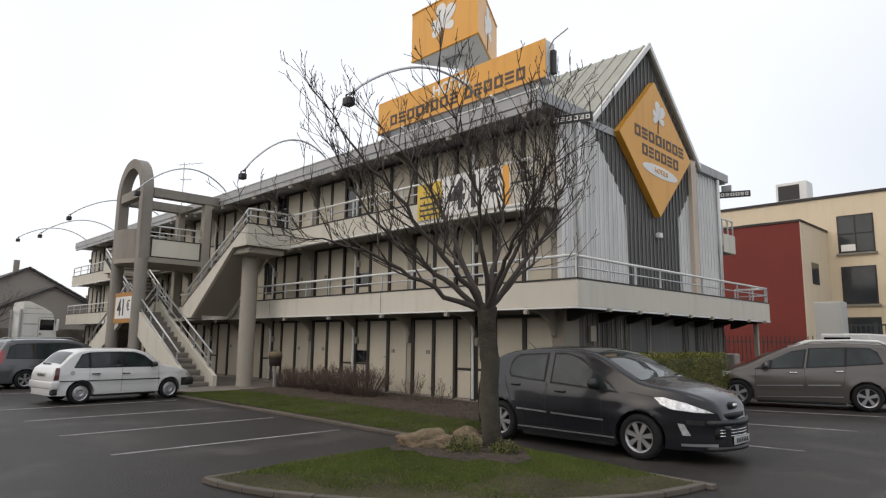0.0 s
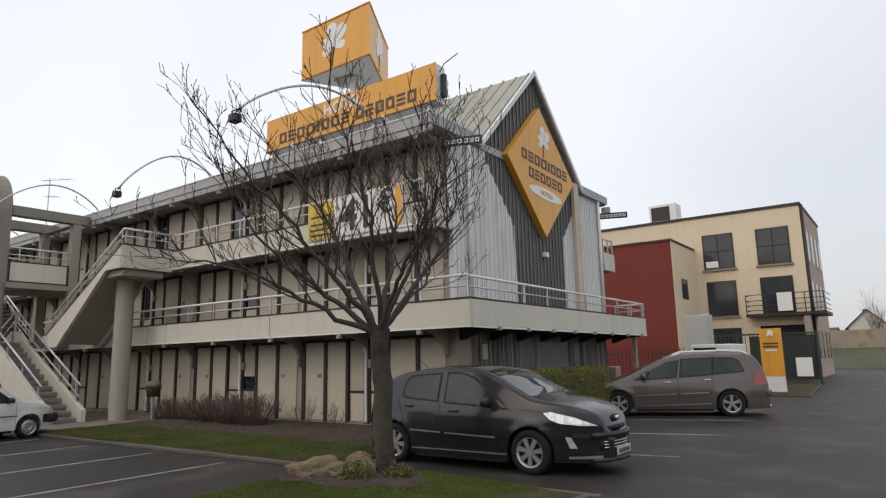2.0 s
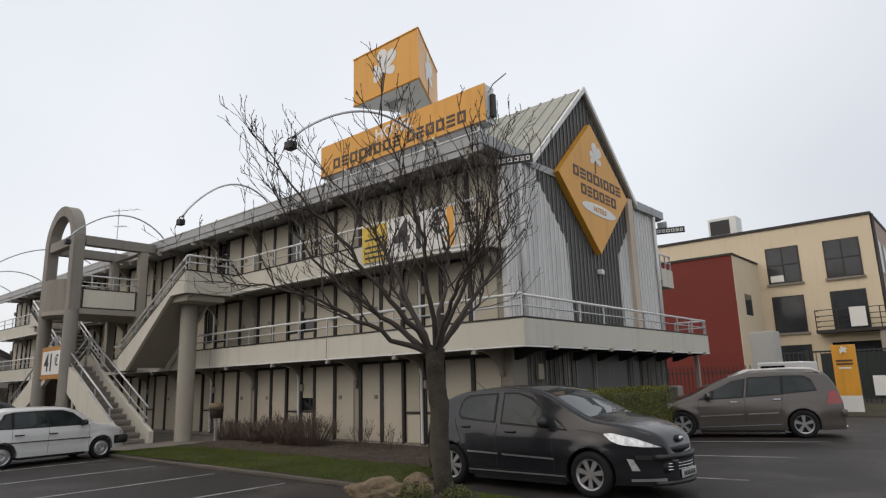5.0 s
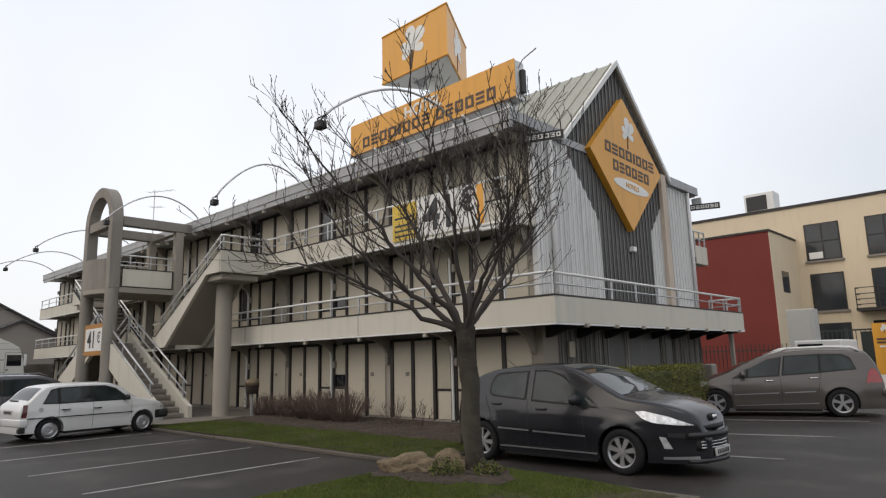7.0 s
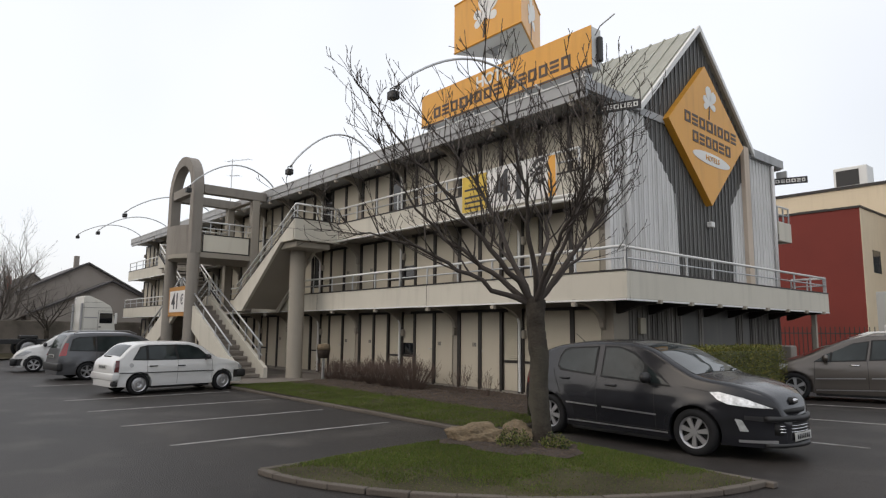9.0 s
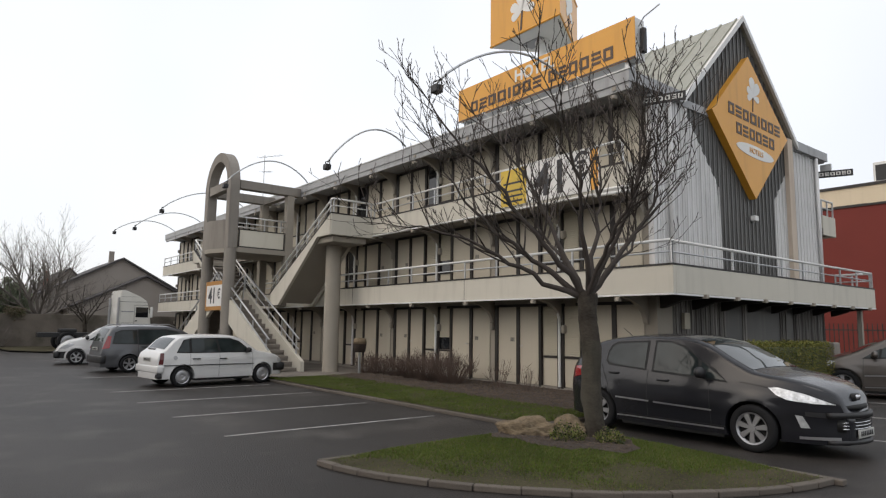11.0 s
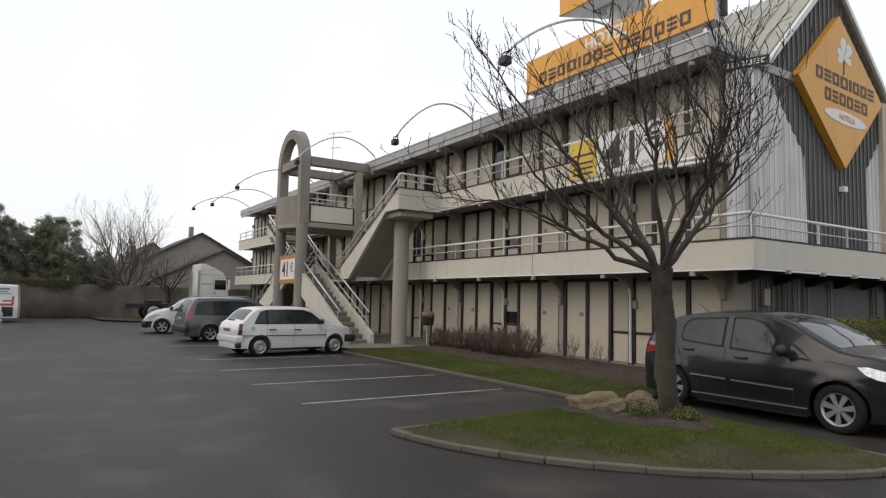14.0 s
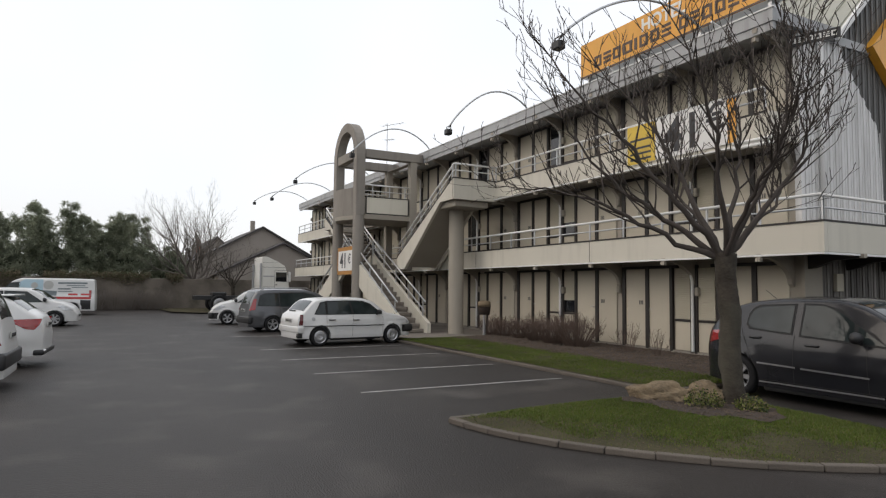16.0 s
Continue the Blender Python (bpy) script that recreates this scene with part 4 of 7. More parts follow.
def patchy(x, y):
    edge = ISR - math.hypot(x - ISL[0], y - ISL[1])
    p = noise.noise((x * 1.1, y * 1.1, 5)) + 0.45 * noise.noise((x * 4, y * 4, 2))
    return not inside(x, y, soilpatch) and rnd.random() < min(1, max(0.06, (edge - 0.5) * 1.3 + p * 1.3 + 0.1))


blades("grass", island, 90000, 0.028, GL, "short patchy grass on the island", z_isl, patchy, 0.0042)
blades("grass", [(-17.2, 7.2), (-7.25, 7.2), (-7.25, 9.1), (-17.2, 9.25)], 60000, 0.032, GL, "short green grass of the lawn strip", z_str, lambda x, y: noise.noise((x * 1.5, y * 1.5, 9)) > -0.35 - (0.3 if y < 8.8 else 0), 0.006)

# litter of bark and pebbles on the beds
M["chip"] = mat("bark_chip", (0.08, 0.06, 0.045), 0.95, 0.6, 5.0, 0.3)
vs, fs = [], []
for _ in range(14000):
    if rnd.random() < 0.5:
        x, y = rnd.uniform(-6.6, -2.8), rnd.uniform(3.3, 7.1)
        on_soil = inside(x, y, soilpatch)
        if not inside(x, y, island) or (not on_soil and ISR - math.hypot(x - ISL[0], y - ISL[1]) > 0.75 * rnd.random()):
            continue
        z = z_isl(x, y) + (0.018 if on_soil else 0.002)
        r = rnd.uniform(0.006, 0.03 if on_soil else 0.016)
    else:
        x, y = rnd.uniform(-17.1, -7.3), rnd.uniform(9.0, 11.55)
        z = z_str(x, y) + 0.01
        r = rnd.uniform(0.012, 0.045)
    k = len(vs)
    a = rnd.uniform(0, 6.28)
    for dx, dy, dz in ((r, 0, 0), (-0.4 * r, 0.6 * r, 0), (-0.5 * r, -0.5 * r, 0), (0, 0, 0.5 * r)):
        vs.append((x + dx * math.cos(a) - dy * math.sin(a), y + dx * math.sin(a) + dy * math.cos(a), z + dz))
    fs += [(k, k + 1, k + 3), (k + 1, k + 2, k + 3), (k + 2, k, k + 3)]
me = bpy.data.meshes.new("bark_litter")
me.from_pydata(vs, [], fs)
me.materials.append(M["chip"])
tagged(new("bark_litter", me), "scattered bark chips and pebbles on the soil", "litter", kind="stuff")

# grit, twigs and leaf scraps lying on the asphalt
M["grit"] = mat("pale_grit", (0.11, 0.1, 0.085), 0.95, 0.5, 6.0, 0.0)
vs, fs = [], []
for _ in range(2600):
    x, y = rnd.uniform(-22, 2.5), rnd.uniform(-6, 7.0)
    if inside(x, y, island) or (rnd.random() > 0.3 and abs(math.hypot(x - ISL[0], y - ISL[1]) - ISR) > 0.5 and abs(y - 6.9) > 0.4):
        continue
    r, k, a = rnd.uniform(0.004, 0.014), len(vs), rnd.uniform(0, 6.28)
    for dx, dy, dz in ((r * 1.6, 0, 0), (-0.5 * r, 0.6 * r, 0), (-0.5 * r, -0.6 * r, 0), (0, 0, 0.4 * r)):
        vs.append((x + dx * math.cos(a) - dy * math.sin(a), y + dx * math.sin(a) + dy * math.cos(a), 0.001 + dz))
    fs += [(k, k + 1, k + 3), (k + 1, k + 2, k + 3), (k + 2, k, k + 3)]
me = bpy.data.meshes.new("grit")
me.from_pydata(vs, [], fs)
me.materials.append(M["grit"])
tagged(new("grit", me), "pale grit and leaf scraps on the asphalt", "litter", kind="stuff")

# painted stall lines
for x0, y0, x1, y1 in ((-9.05, 3.1, -9.1, 6.75), (-11.27, 3.05, -11.32, 6.75), (-13.6, 3.05, -13.65, 6.75), (-15.9, 3.05, -15.95, 6.75), (-20.2, 3.1, -20.3, 6.75), (-6.4, 10.1, -3.0, 10.61), (-6.0, 12.95, -3.05, 13.75), (-6.0, 15.9, -3.1, 17.0)):
    bm = bmesh.new()
    d = Vector((x1 - x0, y1 - y0, 0))
    box(bm, -d.length / 2, d.length / 2, -0.03, 0.03, 0.0, 0.005)
    ln = solo("stall_line", bm, M["paint_line"], "thin worn white stall line on asphalt", "road marking", "stall lines")
    ln.matrix_basis = pose((x0 + x1) / 2, (y0 + y1) / 2, 0.001, 0, 0, math.degrees(math.atan2(d.y, d.x)))


# ---- rocks ----
def rock(name, x, y, z, sx, sy, sz, seed, rz, label, rough=1.0):
    bm = bmesh.new()
    bmesh.ops.create_icosphere(bm, subdivisions=5, radius=1)
    for v in bm.verts:
        n = v.co.normalized()
        d = 1 + 0.3 * rough * noise.noise(n * 1.5 + Vector((seed, 0, 0))) + 0.16 * rough * noise.noise(n * 3.4 + Vector((0, seed, 0))) + 0.06 * noise.noise(n * 9 + Vector((0, 0, seed)))
        c = noise.cell(n * 1.7 + Vector((seed, seed, 0))) * 0.06
        for q, w in ((2.1, 0.1), (4.3, 0.055)):      # crevices between the beds of the stone
            g = abs(noise.noise(Vector((n.x * q, n.y * q, n.z * q * 2.0)) + Vector((seed * 2, 0, q))))
            d -= w * max(0, 1 - g / 0.11)
        p = n * (d + c)
        v.co = Vector((p.x * sx, p.y * sy, max(p.z, -0.35) * sz))
    ob = solo(name, bm, M["rock"], label, "rock", "island rocks", smooth=True)
    ob.matrix_basis = pose(x, y, z, 0, 0, rz)


rock("rock", -6.38, 6.26, 0.095, 0.44, 0.29, 0.24, 3.1, 38, "broad tan sandstone rock beside the tree")
rock("rock", -6.02, 6.68, 0.1, 0.27, 0.25, 0.26, 8.4, 10, "rounded tan sandstone rock behind the broad one", 0.35)


# ---- bare trees ----
def grow(rng, start, way, length, radius, depth, limbs, twigs, spread, rise, wob=0.12):
    """One limb with its side limbs; the thin ends go to twigs."""
    p, d, seg = Vector(start), Vector(way).normalized(), max(4, int(length / 0.22))
    path, rad = [p.copy()], [radius]
    kids = []
    for i in range(seg):
        d = (d + Vector((rng.gauss(0, wob), rng.gauss(0, wob), rng.gauss(0, wob) + rise * 0.10))).normalized()
        p = p + d * (length / seg)
        u = (i + 1) / seg
        path.append(p.copy())
        rad.append(max(0.0038, radius * (1 - 0.8 * u)))
        if depth and i > seg * 0.18:
            for _ in range(1 if rng.random() < (0.85 if depth > 1 else 0.7) else 0):
                kids.append((p.copy(), d.copy(), rad[-1], u))
    (limbs if radius > 0.012 else twigs).append((path, rad))
    for q, dd, r, u in kids:
        side = dd.cross(Vector((rng.gauss(0, 1), rng.gauss(0, 1), rng.gauss(0, 1)))).normalized()
        w = (dd * (1 - 0.45 * spread) + side * spread + Vector((0, 0, rise * 0.3))).normalized()
        grow(rng, q, w, length * rng.uniform(0.35, 0.62) * (1.1 - 0.35 * u), max(0.0048, r * rng.uniform(0.5, 0.72)), depth - 1, limbs, twigs, spread, rise, wob)


def tree_of(name, x, y, z0, trunk_h, r0, n_limbs, limb_len, depth, seed, label, spread=0.75, rise=0.5, tilt=0.75, bark="bark", group="", lean=(0, 0), twig="twig", root=1.28):
    rng = random.Random(seed)
    t = empty(name, x, y, z0, label, "tree", group)
    limbs, twigs = [], []
    n = 9
    path = [(x + lean[0] * (i / n) + 0.012 * math.sin(3 * i), y + lean[1] * (i / n) + 0.012 * math.cos(2 * i), z0 - 0.05 + (trunk_h + 0.05) * i / n) for i in range(n + 1)]
    rad = [r0 * (root - (root - 0.98) * min(1, i / 2) if i < 3 else (0.95 + 0.12 * (i / n) ** 4)) for i in range(n + 1)]
    bm = bmesh.new()
    tube(bm, path, rad, 18)
    for v in bm.verts:
        q = 0.02 * noise.noise(Vector((v.co.x * 9, v.co.y * 9, v.co.z * 3)))
        v.co += Vector((v.co.x - x, v.co.y - y, 0)).normalized() * q
    part("trunk", bm, M[bark], t, smooth=True)
    top = Vector(path[-1])
    for i in range(n_limbs):
        a = 2 * math.pi * (i + rng.uniform(-0.25, 0.25)) / n_limbs
        s = tilt * rng.uniform(0.6, 1.25)
        w = Vector((math.cos(a) * s, math.sin(a) * s, 1.0))
        grow(rng, top - Vector((0, 0, rng.uniform(0, 0.14) * trunk_h)), w, limb_len * rng.uniform(0.8, 1.15), r0 * rng.uniform(0.36, 0.52), depth, limbs, twigs, spread, rise)
    bm = bmesh.new()
    for p, r in limbs:
        tube(bm, p, r, 7 if r[0] > 0.03 else 5, cap=False)
    part("branchwork", bm, M[bark], t, smooth=True)
    vs, fs = [], []
    for p, r in twigs:
        k0 = len(vs)
        for q, rr in zip(p, r):
            for c in range(3):
                an = 2.1 * c
                vs.append((q.x + rr * math.cos(an), q.y + rr * math.sin(an), q.z + rr * 0.4 * math.cos(an + 1)))
        for i in range(len(p) - 1):
            for c in range(3):
                a0, a1 = k0 + 3 * i + c, k0 + 3 * i + (c + 1) % 3
                fs.append((a0, a1, a1 + 3, a0 + 3))
    me = bpy.data.meshes.new("twigwork")
    me.from_pydata(vs, [], fs)
    me.materials.append(M[twig])
    ob = new("twigwork", me)
    ob.parent = t
    ob.matrix_parent_inverse = t.matrix_basis.inverted()
    tagged(ob, "fine bare twigs", kind="stuff")
    return t


def island_tree():
    """The young tree on the island: limbs fanned out from one fork, with many upright shoots."""
    x, y, zf = -5.78, 6.85, 1.95
    rng = random.Random(12)
    t = empty("bare_tree", x, y, 0.08, "leafless young tree with grey bark on the grass island", "tree")
    bm = bmesh.new()
    n = 48
    path = [(x + 0.05 - 0.09 * i / n + 0.012 * math.sin(0.26 * i), y + 0.01 * math.cos(0.23 * i), 0.02 + (zf + 0.05) * i / n) for i in range(n + 1)]
    rad = [0.132 * (1.0 + 0.5 * max(0, 1 - i / 8) ** 2 + 0.14 * max(0, (i - n + 7) / 7) - 0.06 * i / n) for i in range(n + 1)]
    tube(bm, path, rad, 36)
    for v in bm.verts:
        c = Vector((v.co.x - x, v.co.y - y, 0))
        v.co += c.normalized() * (0.022 * noise.noise(Vector((v.co.x * 8, v.co.y * 8, v.co.z * 4))) + 0.012 * noise.noise(Vector((v.co.x * 22, v.co.y * 22, v.co.z * 14))) + 0.006 * noise.noise(Vector((v.co.x * 6, v.co.y * 6, v.co.z * 45))))
    part("trunk", bm, M["bark"], t, smooth=True)
    u, f = Vector((0.7, 0.714, 0)), Vector((-0.714, 0.7, 0))      # across and away
    fans = (((-0.6, 0.5, 0.1), (-1.3, 1.0, 0.2), (-1.9, 1.7, 0.1), (-2.3, 2.5, 0.1)), ((-0.5, 0.6, -0.3), (-1.15, 1.4, -0.5), (-1.9, 2.3, -0.6), (-2.35, 3.0, -0.6)),
            ((-0.35, 0.8, 0.3), (-0.7, 1.7, 0.6), (-1.25, 2.5, 0.8), (-1.75, 3.1, 0.8)), ((-0.1, 0.9, -0.35), (-0.2, 1.7, -0.7), (-0.5, 2.5, -0.9), (-0.8, 3.2, -0.9)),
            ((0.15, 0.8, 0.35), (0.3, 1.6, 0.7), (0.3, 2.2, 0.9), (0.2, 2.8, 1.0)), ((0.35, 0.8, -0.2), (0.65, 1.6, -0.4), (0.85, 2.1, -0.5), (0.95, 2.6, -0.5)),
            ((0.5, 0.7, 0.2), (0.95, 1.3, 0.4), (1.1, 1.75, 0.4), (1.25, 2.2, 0.3)), ((-0.75, 0.35, -0.1), (-1.5, 0.75, -0.3), (-2.3, 1.0, -0.3), (-3.1, 1.05, -0.2)),
            ((0.2, 0.7, -0.6), (0.4, 1.2, -1.1), (0.5, 1.9, -1.4), (0.4, 2.7, -1.5)), ((-0.3, 0.7, 0.7), (-0.6, 1.2, 1.3), (-0.8, 2.0, 1.6), (-0.8, 2.8, 1.7)), ((0.4, 0.5, 0.6), (0.85, 0.95, 1.1), (0.9, 1.5, 1.2), (0.95, 2.0, 1.2)))
    limbs, twigs = [], []
    top = Vector((path[-1][0], y, zf - 0.04))
    for k, fan in enumerate(fans):
        pts = [top + u * 0.02 * rng.uniform(-1, 1)] + [top + u * a + f * c + Vector((0, 0, b)) for a, b, c in fan]
        fine = []
        for i in range(len(pts) - 1):                # smooth through the points
            p0, p1, p2, p3 = pts[max(i - 1, 0)], pts[i], pts[i + 1], pts[min(i + 2, len(pts) - 1)]
            for j in range(5):
                q = j / 5
                fine.append(0.5 * (2 * p1 + (p2 - p0) * q + (2 * p0 - 5 * p1 + 4 * p2 - p3) * q * q + (3 * p1 - p0 - 3 * p2 + p3) * q ** 3) + Vector([rng.gauss(0, 0.018) for _ in range(3)]))
        fine.append(pts[-1])
        r0 = rng.uniform(0.038, 0.056)
        m = len(fine) - 1
        limbs.append((fine, [max(0.0045, r0 * (1 - 0.93 * (i / m) ** 0.75)) for i in range(m + 1)]))
        for i in range(6, m):
            d = (fine[i + 1] - fine[i - 1]).normalized()
            for _ in range(2 if rng.random() < 0.5 else 1):
                side = d.cross(Vector((rng.gauss(0, 1), rng.gauss(0, 1), rng.gauss(0, 1)))).normalized()
                w = (d * 0.6 + side * 0.72 + Vector((0, 0, 0.42))).normalized()
                grow(rng, fine[i], w, rng.uniform(0.6, 1.35) * (1.15 - 0.55 * i / m), max(0.0085, limbs[-1][1][i] * 0.5), 2, limbs2, twigs, 0.62, 0.75, 0.055)
    bm = bmesh.new()
    for p, r in limbs + limbs2:
        tube(bm, p, r, 8 if r[0] > 0.03 else 5, cap=False)
    part("branchwork", bm, M["twig"], t, "dark bare limbs", smooth=True)
    vs, fs = [], []
    for p, r in twigs:
        k0 = len(vs)
        for j, (q, rr) in enumerate(zip(p, r)):
            rr *= (0.95, 1.75)[j % 2]                    # swollen where the buds sit
            for c in range(3):
                an = 2.1 * c
                vs.append((q.x + rr * math.cos(an), q.y + rr * math.sin(an), q.z + rr * 0.4 * math.cos(an + 1)))
        for i in range(len(p) - 1):
            for c in range(3):
                a0, a1 = k0 + 3 * i + c, k0 + 3 * i + (c + 1) % 3
                fs.append((a0, a1, a1 + 3, a0 + 3))
    me = bpy.data.meshes.new("twigwork")
    me.from_pydata(vs, [], fs)
    me.materials.append(M["twig"])
    ob = tagged(new("twigwork", me), "fine bare twigs", kind="stuff")
    ob.parent, ob.matrix_parent_inverse = t, t.matrix_basis.inverted()


limbs2 = []
island_tree()


# ---- shrubs and hedge ----
M["shrub"] = mat("red_brown_twigs", (0.095, 0.066, 0.053), 0.9, 0.3, 3.0, 0.2)
M["leaf_dark"] = mat("leaf_dark", (0.03, 0.045, 0.018), 0.8, 0.3, 2.0, 0.0, spec=0.2)
M["leaf_mid"] = mat("leaf_green", (0.125, 0.14, 0.032), 0.7, 0.3, 2.0, 0.0, spec=0.25)
M["hedge_core"] = mat("hedge_inner_shade", (0.06, 0.064, 0.02), 0.9, 0.5, 6.0, 1.0, fine=30)
M["leaf_yellow"] = mat("leaf_yellow_green", (0.2, 0.18, 0.045), 0.7, 0.3, 2.0, 0.0, spec=0.25)


def twiggy(x, y, r, h, n, seed, label, group="shrubs in the bed", bark="shrub"):
    rng = random.Random(seed)
    t = empty("shrub", x, y, 0.09, label, "shrub", group)
    vs, fs = [], []
    def stick(a, b, w):
        k = len(vs)
        for q, ww in ((a, w), (b, w * 0.45)):
            for c in range(3):
                vs.append((q[0] + ww * math.cos(2.1 * c), q[1] + ww * math.sin(2.1 * c), q[2]))
        for c in range(3):
            fs.append((k + c, k + (c + 1) % 3, k + 3 + (c + 1) % 3, k + 3 + c))
    for _ in range(n):
        a, d = rng.uniform(0, 6.28), r * math.sqrt(rng.random())
        bx, by = x + 0.35 * d * math.cos(a), y + 0.35 * d * math.sin(a)
        hh = h * rng.uniform(0.6, 1.05) * (1 - 0.35 * (d / r) ** 2)
        tip = (x + d * math.cos(a) * 1.15, y + d * math.sin(a) * 1.15, 0.09 + hh)
        mid = tuple(p + (q - p) * 0.55 + rng.uniform(-0.04, 0.04) for p, q in zip((bx, by, 0.08), tip))
        stick((bx, by, 0.05), mid, 0.009)
        stick(mid, tip, 0.006)
        for _ in range(5):
            u = rng.random()
            s = tuple(p + (q - p) * u for p, q in zip(mid, tip))
            stick(s, (s[0] + rng.uniform(-0.12, 0.12), s[1] + rng.uniform(-0.12, 0.12), s[2] + rng.uniform(0.02, 0.16)), 0.005)
    me = bpy.data.meshes.new("twigwork")
    me.from_pydata(vs, [], fs)
    me.materials.append(M[bark])
    ob = new("twigwork", me)
    ob.parent, ob.matrix_parent_inverse = t, t.matrix_basis.inverted()


for x, y, r, h, n, sd in ((-17.6, 10.7, 0.5, 0.58, 100, 1), (-16.7, 10.6, 0.55, 0.62, 110, 2), (-15.8, 10.6, 0.5, 0.58, 100, 3), (-14.9, 10.5, 0.6, 0.74, 140, 4), (-14.0, 10.4, 0.65, 0.82, 170, 5), (-13.1, 10.4, 0.65, 0.86, 180, 6), (-11.5, 10.6, 0.4, 0.75, 16, 7), (-10.5, 10.5, 0.3, 0.6, 12, 8)):
    twiggy(x, y, r, h, n, sd, "leafless red-brown shrub on the soil bed" if n > 40 else "sparse leafless young shrub on the soil bed")


def leaves(name, pts, size, mats, weights, seed, parent=None, label="", droop=0.0, slim=0.25):
    """Small two-sided leaves at many points, in one mesh."""
    rng = random.Random(seed)
    vs, fs, mi = [], [], []
    for p in pts:
        a, b, s = rng.uniform(0, 6.28), rng.uniform(-1.2, 1.2), size * rng.uniform(0.6, 1.3)
        u = Vector((math.cos(a) * math.cos(b), math.sin(a) * math.cos(b), math.sin(b) - droop)).normalized()
        w = u.cross(Vector((rng.gauss(0, 1), rng.gauss(0, 1), rng.gauss(0, 1)))).normalized()
        k = len(vs)
        q = Vector(p)
        vs += [q, q + u * s * 0.5 + w * s * slim, q + u * s, q + u * s * 0.5 - w * s * slim]
        fs.append((k, k + 1, k + 2, k + 3))
        mi.append(rng.choices(range(len(mats)), weights)[0])
    me = bpy.data.meshes.new(name)
    me.from_pydata([tuple(v) for v in vs], [], fs)
    for m in mats:
        me.materials.append(m)
    me.polygons.foreach_set("material_index", mi)
    ob = new(name, me)
    if parent:
        ob.parent, ob.matrix_parent_inverse = parent, parent.matrix_basis.inverted()
    return tagged(ob, label)


hg = empty("hedge", -6.6, 13.8, 0, "clipped yellow-green hedge along the hotel end", "hedge")
rng = random.Random(4)
pts = []
for _ in range(52000):
    x, y, z = rng.uniform(-7.0, -6.2), rng.uniform(11.4, 16.2), rng.uniform(0.08, 1.34)
    d = min(x + 7.0, -6.2 - x, y - 11.4, 16.2 - y, 1.34 - z)
    if d < 0.22 and d > 0.07 * (noise.noise((x * 3, y * 3, z * 3)) + 0.4):
        pts.append((x, y, z))
leaves("foliage", pts, 0.045, [M["leaf_mid"], M["leaf_yellow"], M["leaf_dark"]], (6, 6, 1), 5, hg)
# solid filler whose dark colour stands for the shade behind the leaves
part("core", B(-6.88, -6.32, 11.55, 16.05, 0.0, 1.2, bevel=0.06), M["hedge_core"], hg, "filler block coloured as the shaded inside of the hedge")
for x, y, r, h, sd in ((-5.72, 6.3, 0.24, 0.26, 1), (-5.3, 6.62, 0.2, 0.2, 2)):
    sh = empty("low_shrub", x, y, z_isl(x, y), "small yellow-green evergreen shrub at the tree foot", "shrub", "low shrubs on the island")
    rng = random.Random(sd)
    pp = []
    for _ in range(1400):
        a, d = rng.uniform(0, 6.28), r * math.sqrt(rng.random())
        lump = noise.noise((11 * (x + d * math.cos(a)), 11 * (y + d * math.sin(a)), sd))
        if lump < -0.12:
            continue
        hh = h * (1 - 0.6 * (d / r) ** 2) * rng.uniform(0.15, 1.0) * (0.75 + 0.7 * lump)
        pp.append((x + d * math.cos(a), y + d * math.sin(a), z_isl(x, y) + hh + 0.02 * math.sin(9 * a)))
    leaves("foliage", pp, 0.032, [M["leaf_mid"], M["blade_c"], M["leaf_dark"]], (4, 2, 4), sd, sh)

# litter bin on a post
bn3 = empty("litter_bin", -17.3, 10.2, 0.09, "brown litter bin on a thin post by the entrance", "bin")
part("post", B(-17.33, -17.27, 10.17, 10.23, 0.05, 0.75), M["rail"], bn3)
bm = bmesh.new()
tube(bm, [(-17.3, 10.2, 0.72), (-17.3, 10.2, 0.95), (-17.3, 10.2, 1.0), (-17.3, 10.2, 1.08), (-17.3, 10.2, 1.12)], [0.17, 0.2, 0.2, 0.18, 0.06], 14)
part("bucket", bm, M["soil"], bn3, smooth=True)
bm = bmesh.new()
tube(bm, [(-17.3, 10.2, 0.97), (-17.3, 10.2, 1.13), (-17.3, 10.2, 1.16)], [0.21, 0.19, 0.05], 14)
part("lid", bm, M["rock"], bn3, "tan domed lid", smooth=True)


# ---- vehicles ----
TRUE_SIZE = []                                   # things drawn at full size


def paint(name, color, rough=0.3, metallic=0.0):
    return mat(name, color, rough, 0.03, 1.5, 0.0, metallic=metallic, coat=0.45)


M["tyre"] = mat("tyre_rubber", (0.014, 0.014, 0.015), 0.85, 0.2, 4.0, 0.2, spec=0.25)
M["alloy"] = mat("alloy_wheel", (0.4, 0.4, 0.41), 0.35, 0.06, 4.0, 0.02, metallic=0.7)
M["chrome"] = mat("chrome", (0.7, 0.7, 0.71), 0.15, 0.03, 4.0, 0.0, metallic=0.9)
M["lamp_clear"] = mat("clear_lamp", (0.62, 0.64, 0.66), 0.12, 0.25, 14.0, 0.1, metallic=0.35, coat=1.0)
M["headlamp"] = mat("headlamp_glass", (0.78, 0.79, 0.8), 0.1, 0.55, 9.0, 0.25, metallic=0.2, fine=24.0, coat=1.0)
M["lamp_dark"] = mat("dark_red_lamp", (0.09, 0.012, 0.012), 0.2, 0.2, 12.0, 0.05, coat=0.6)
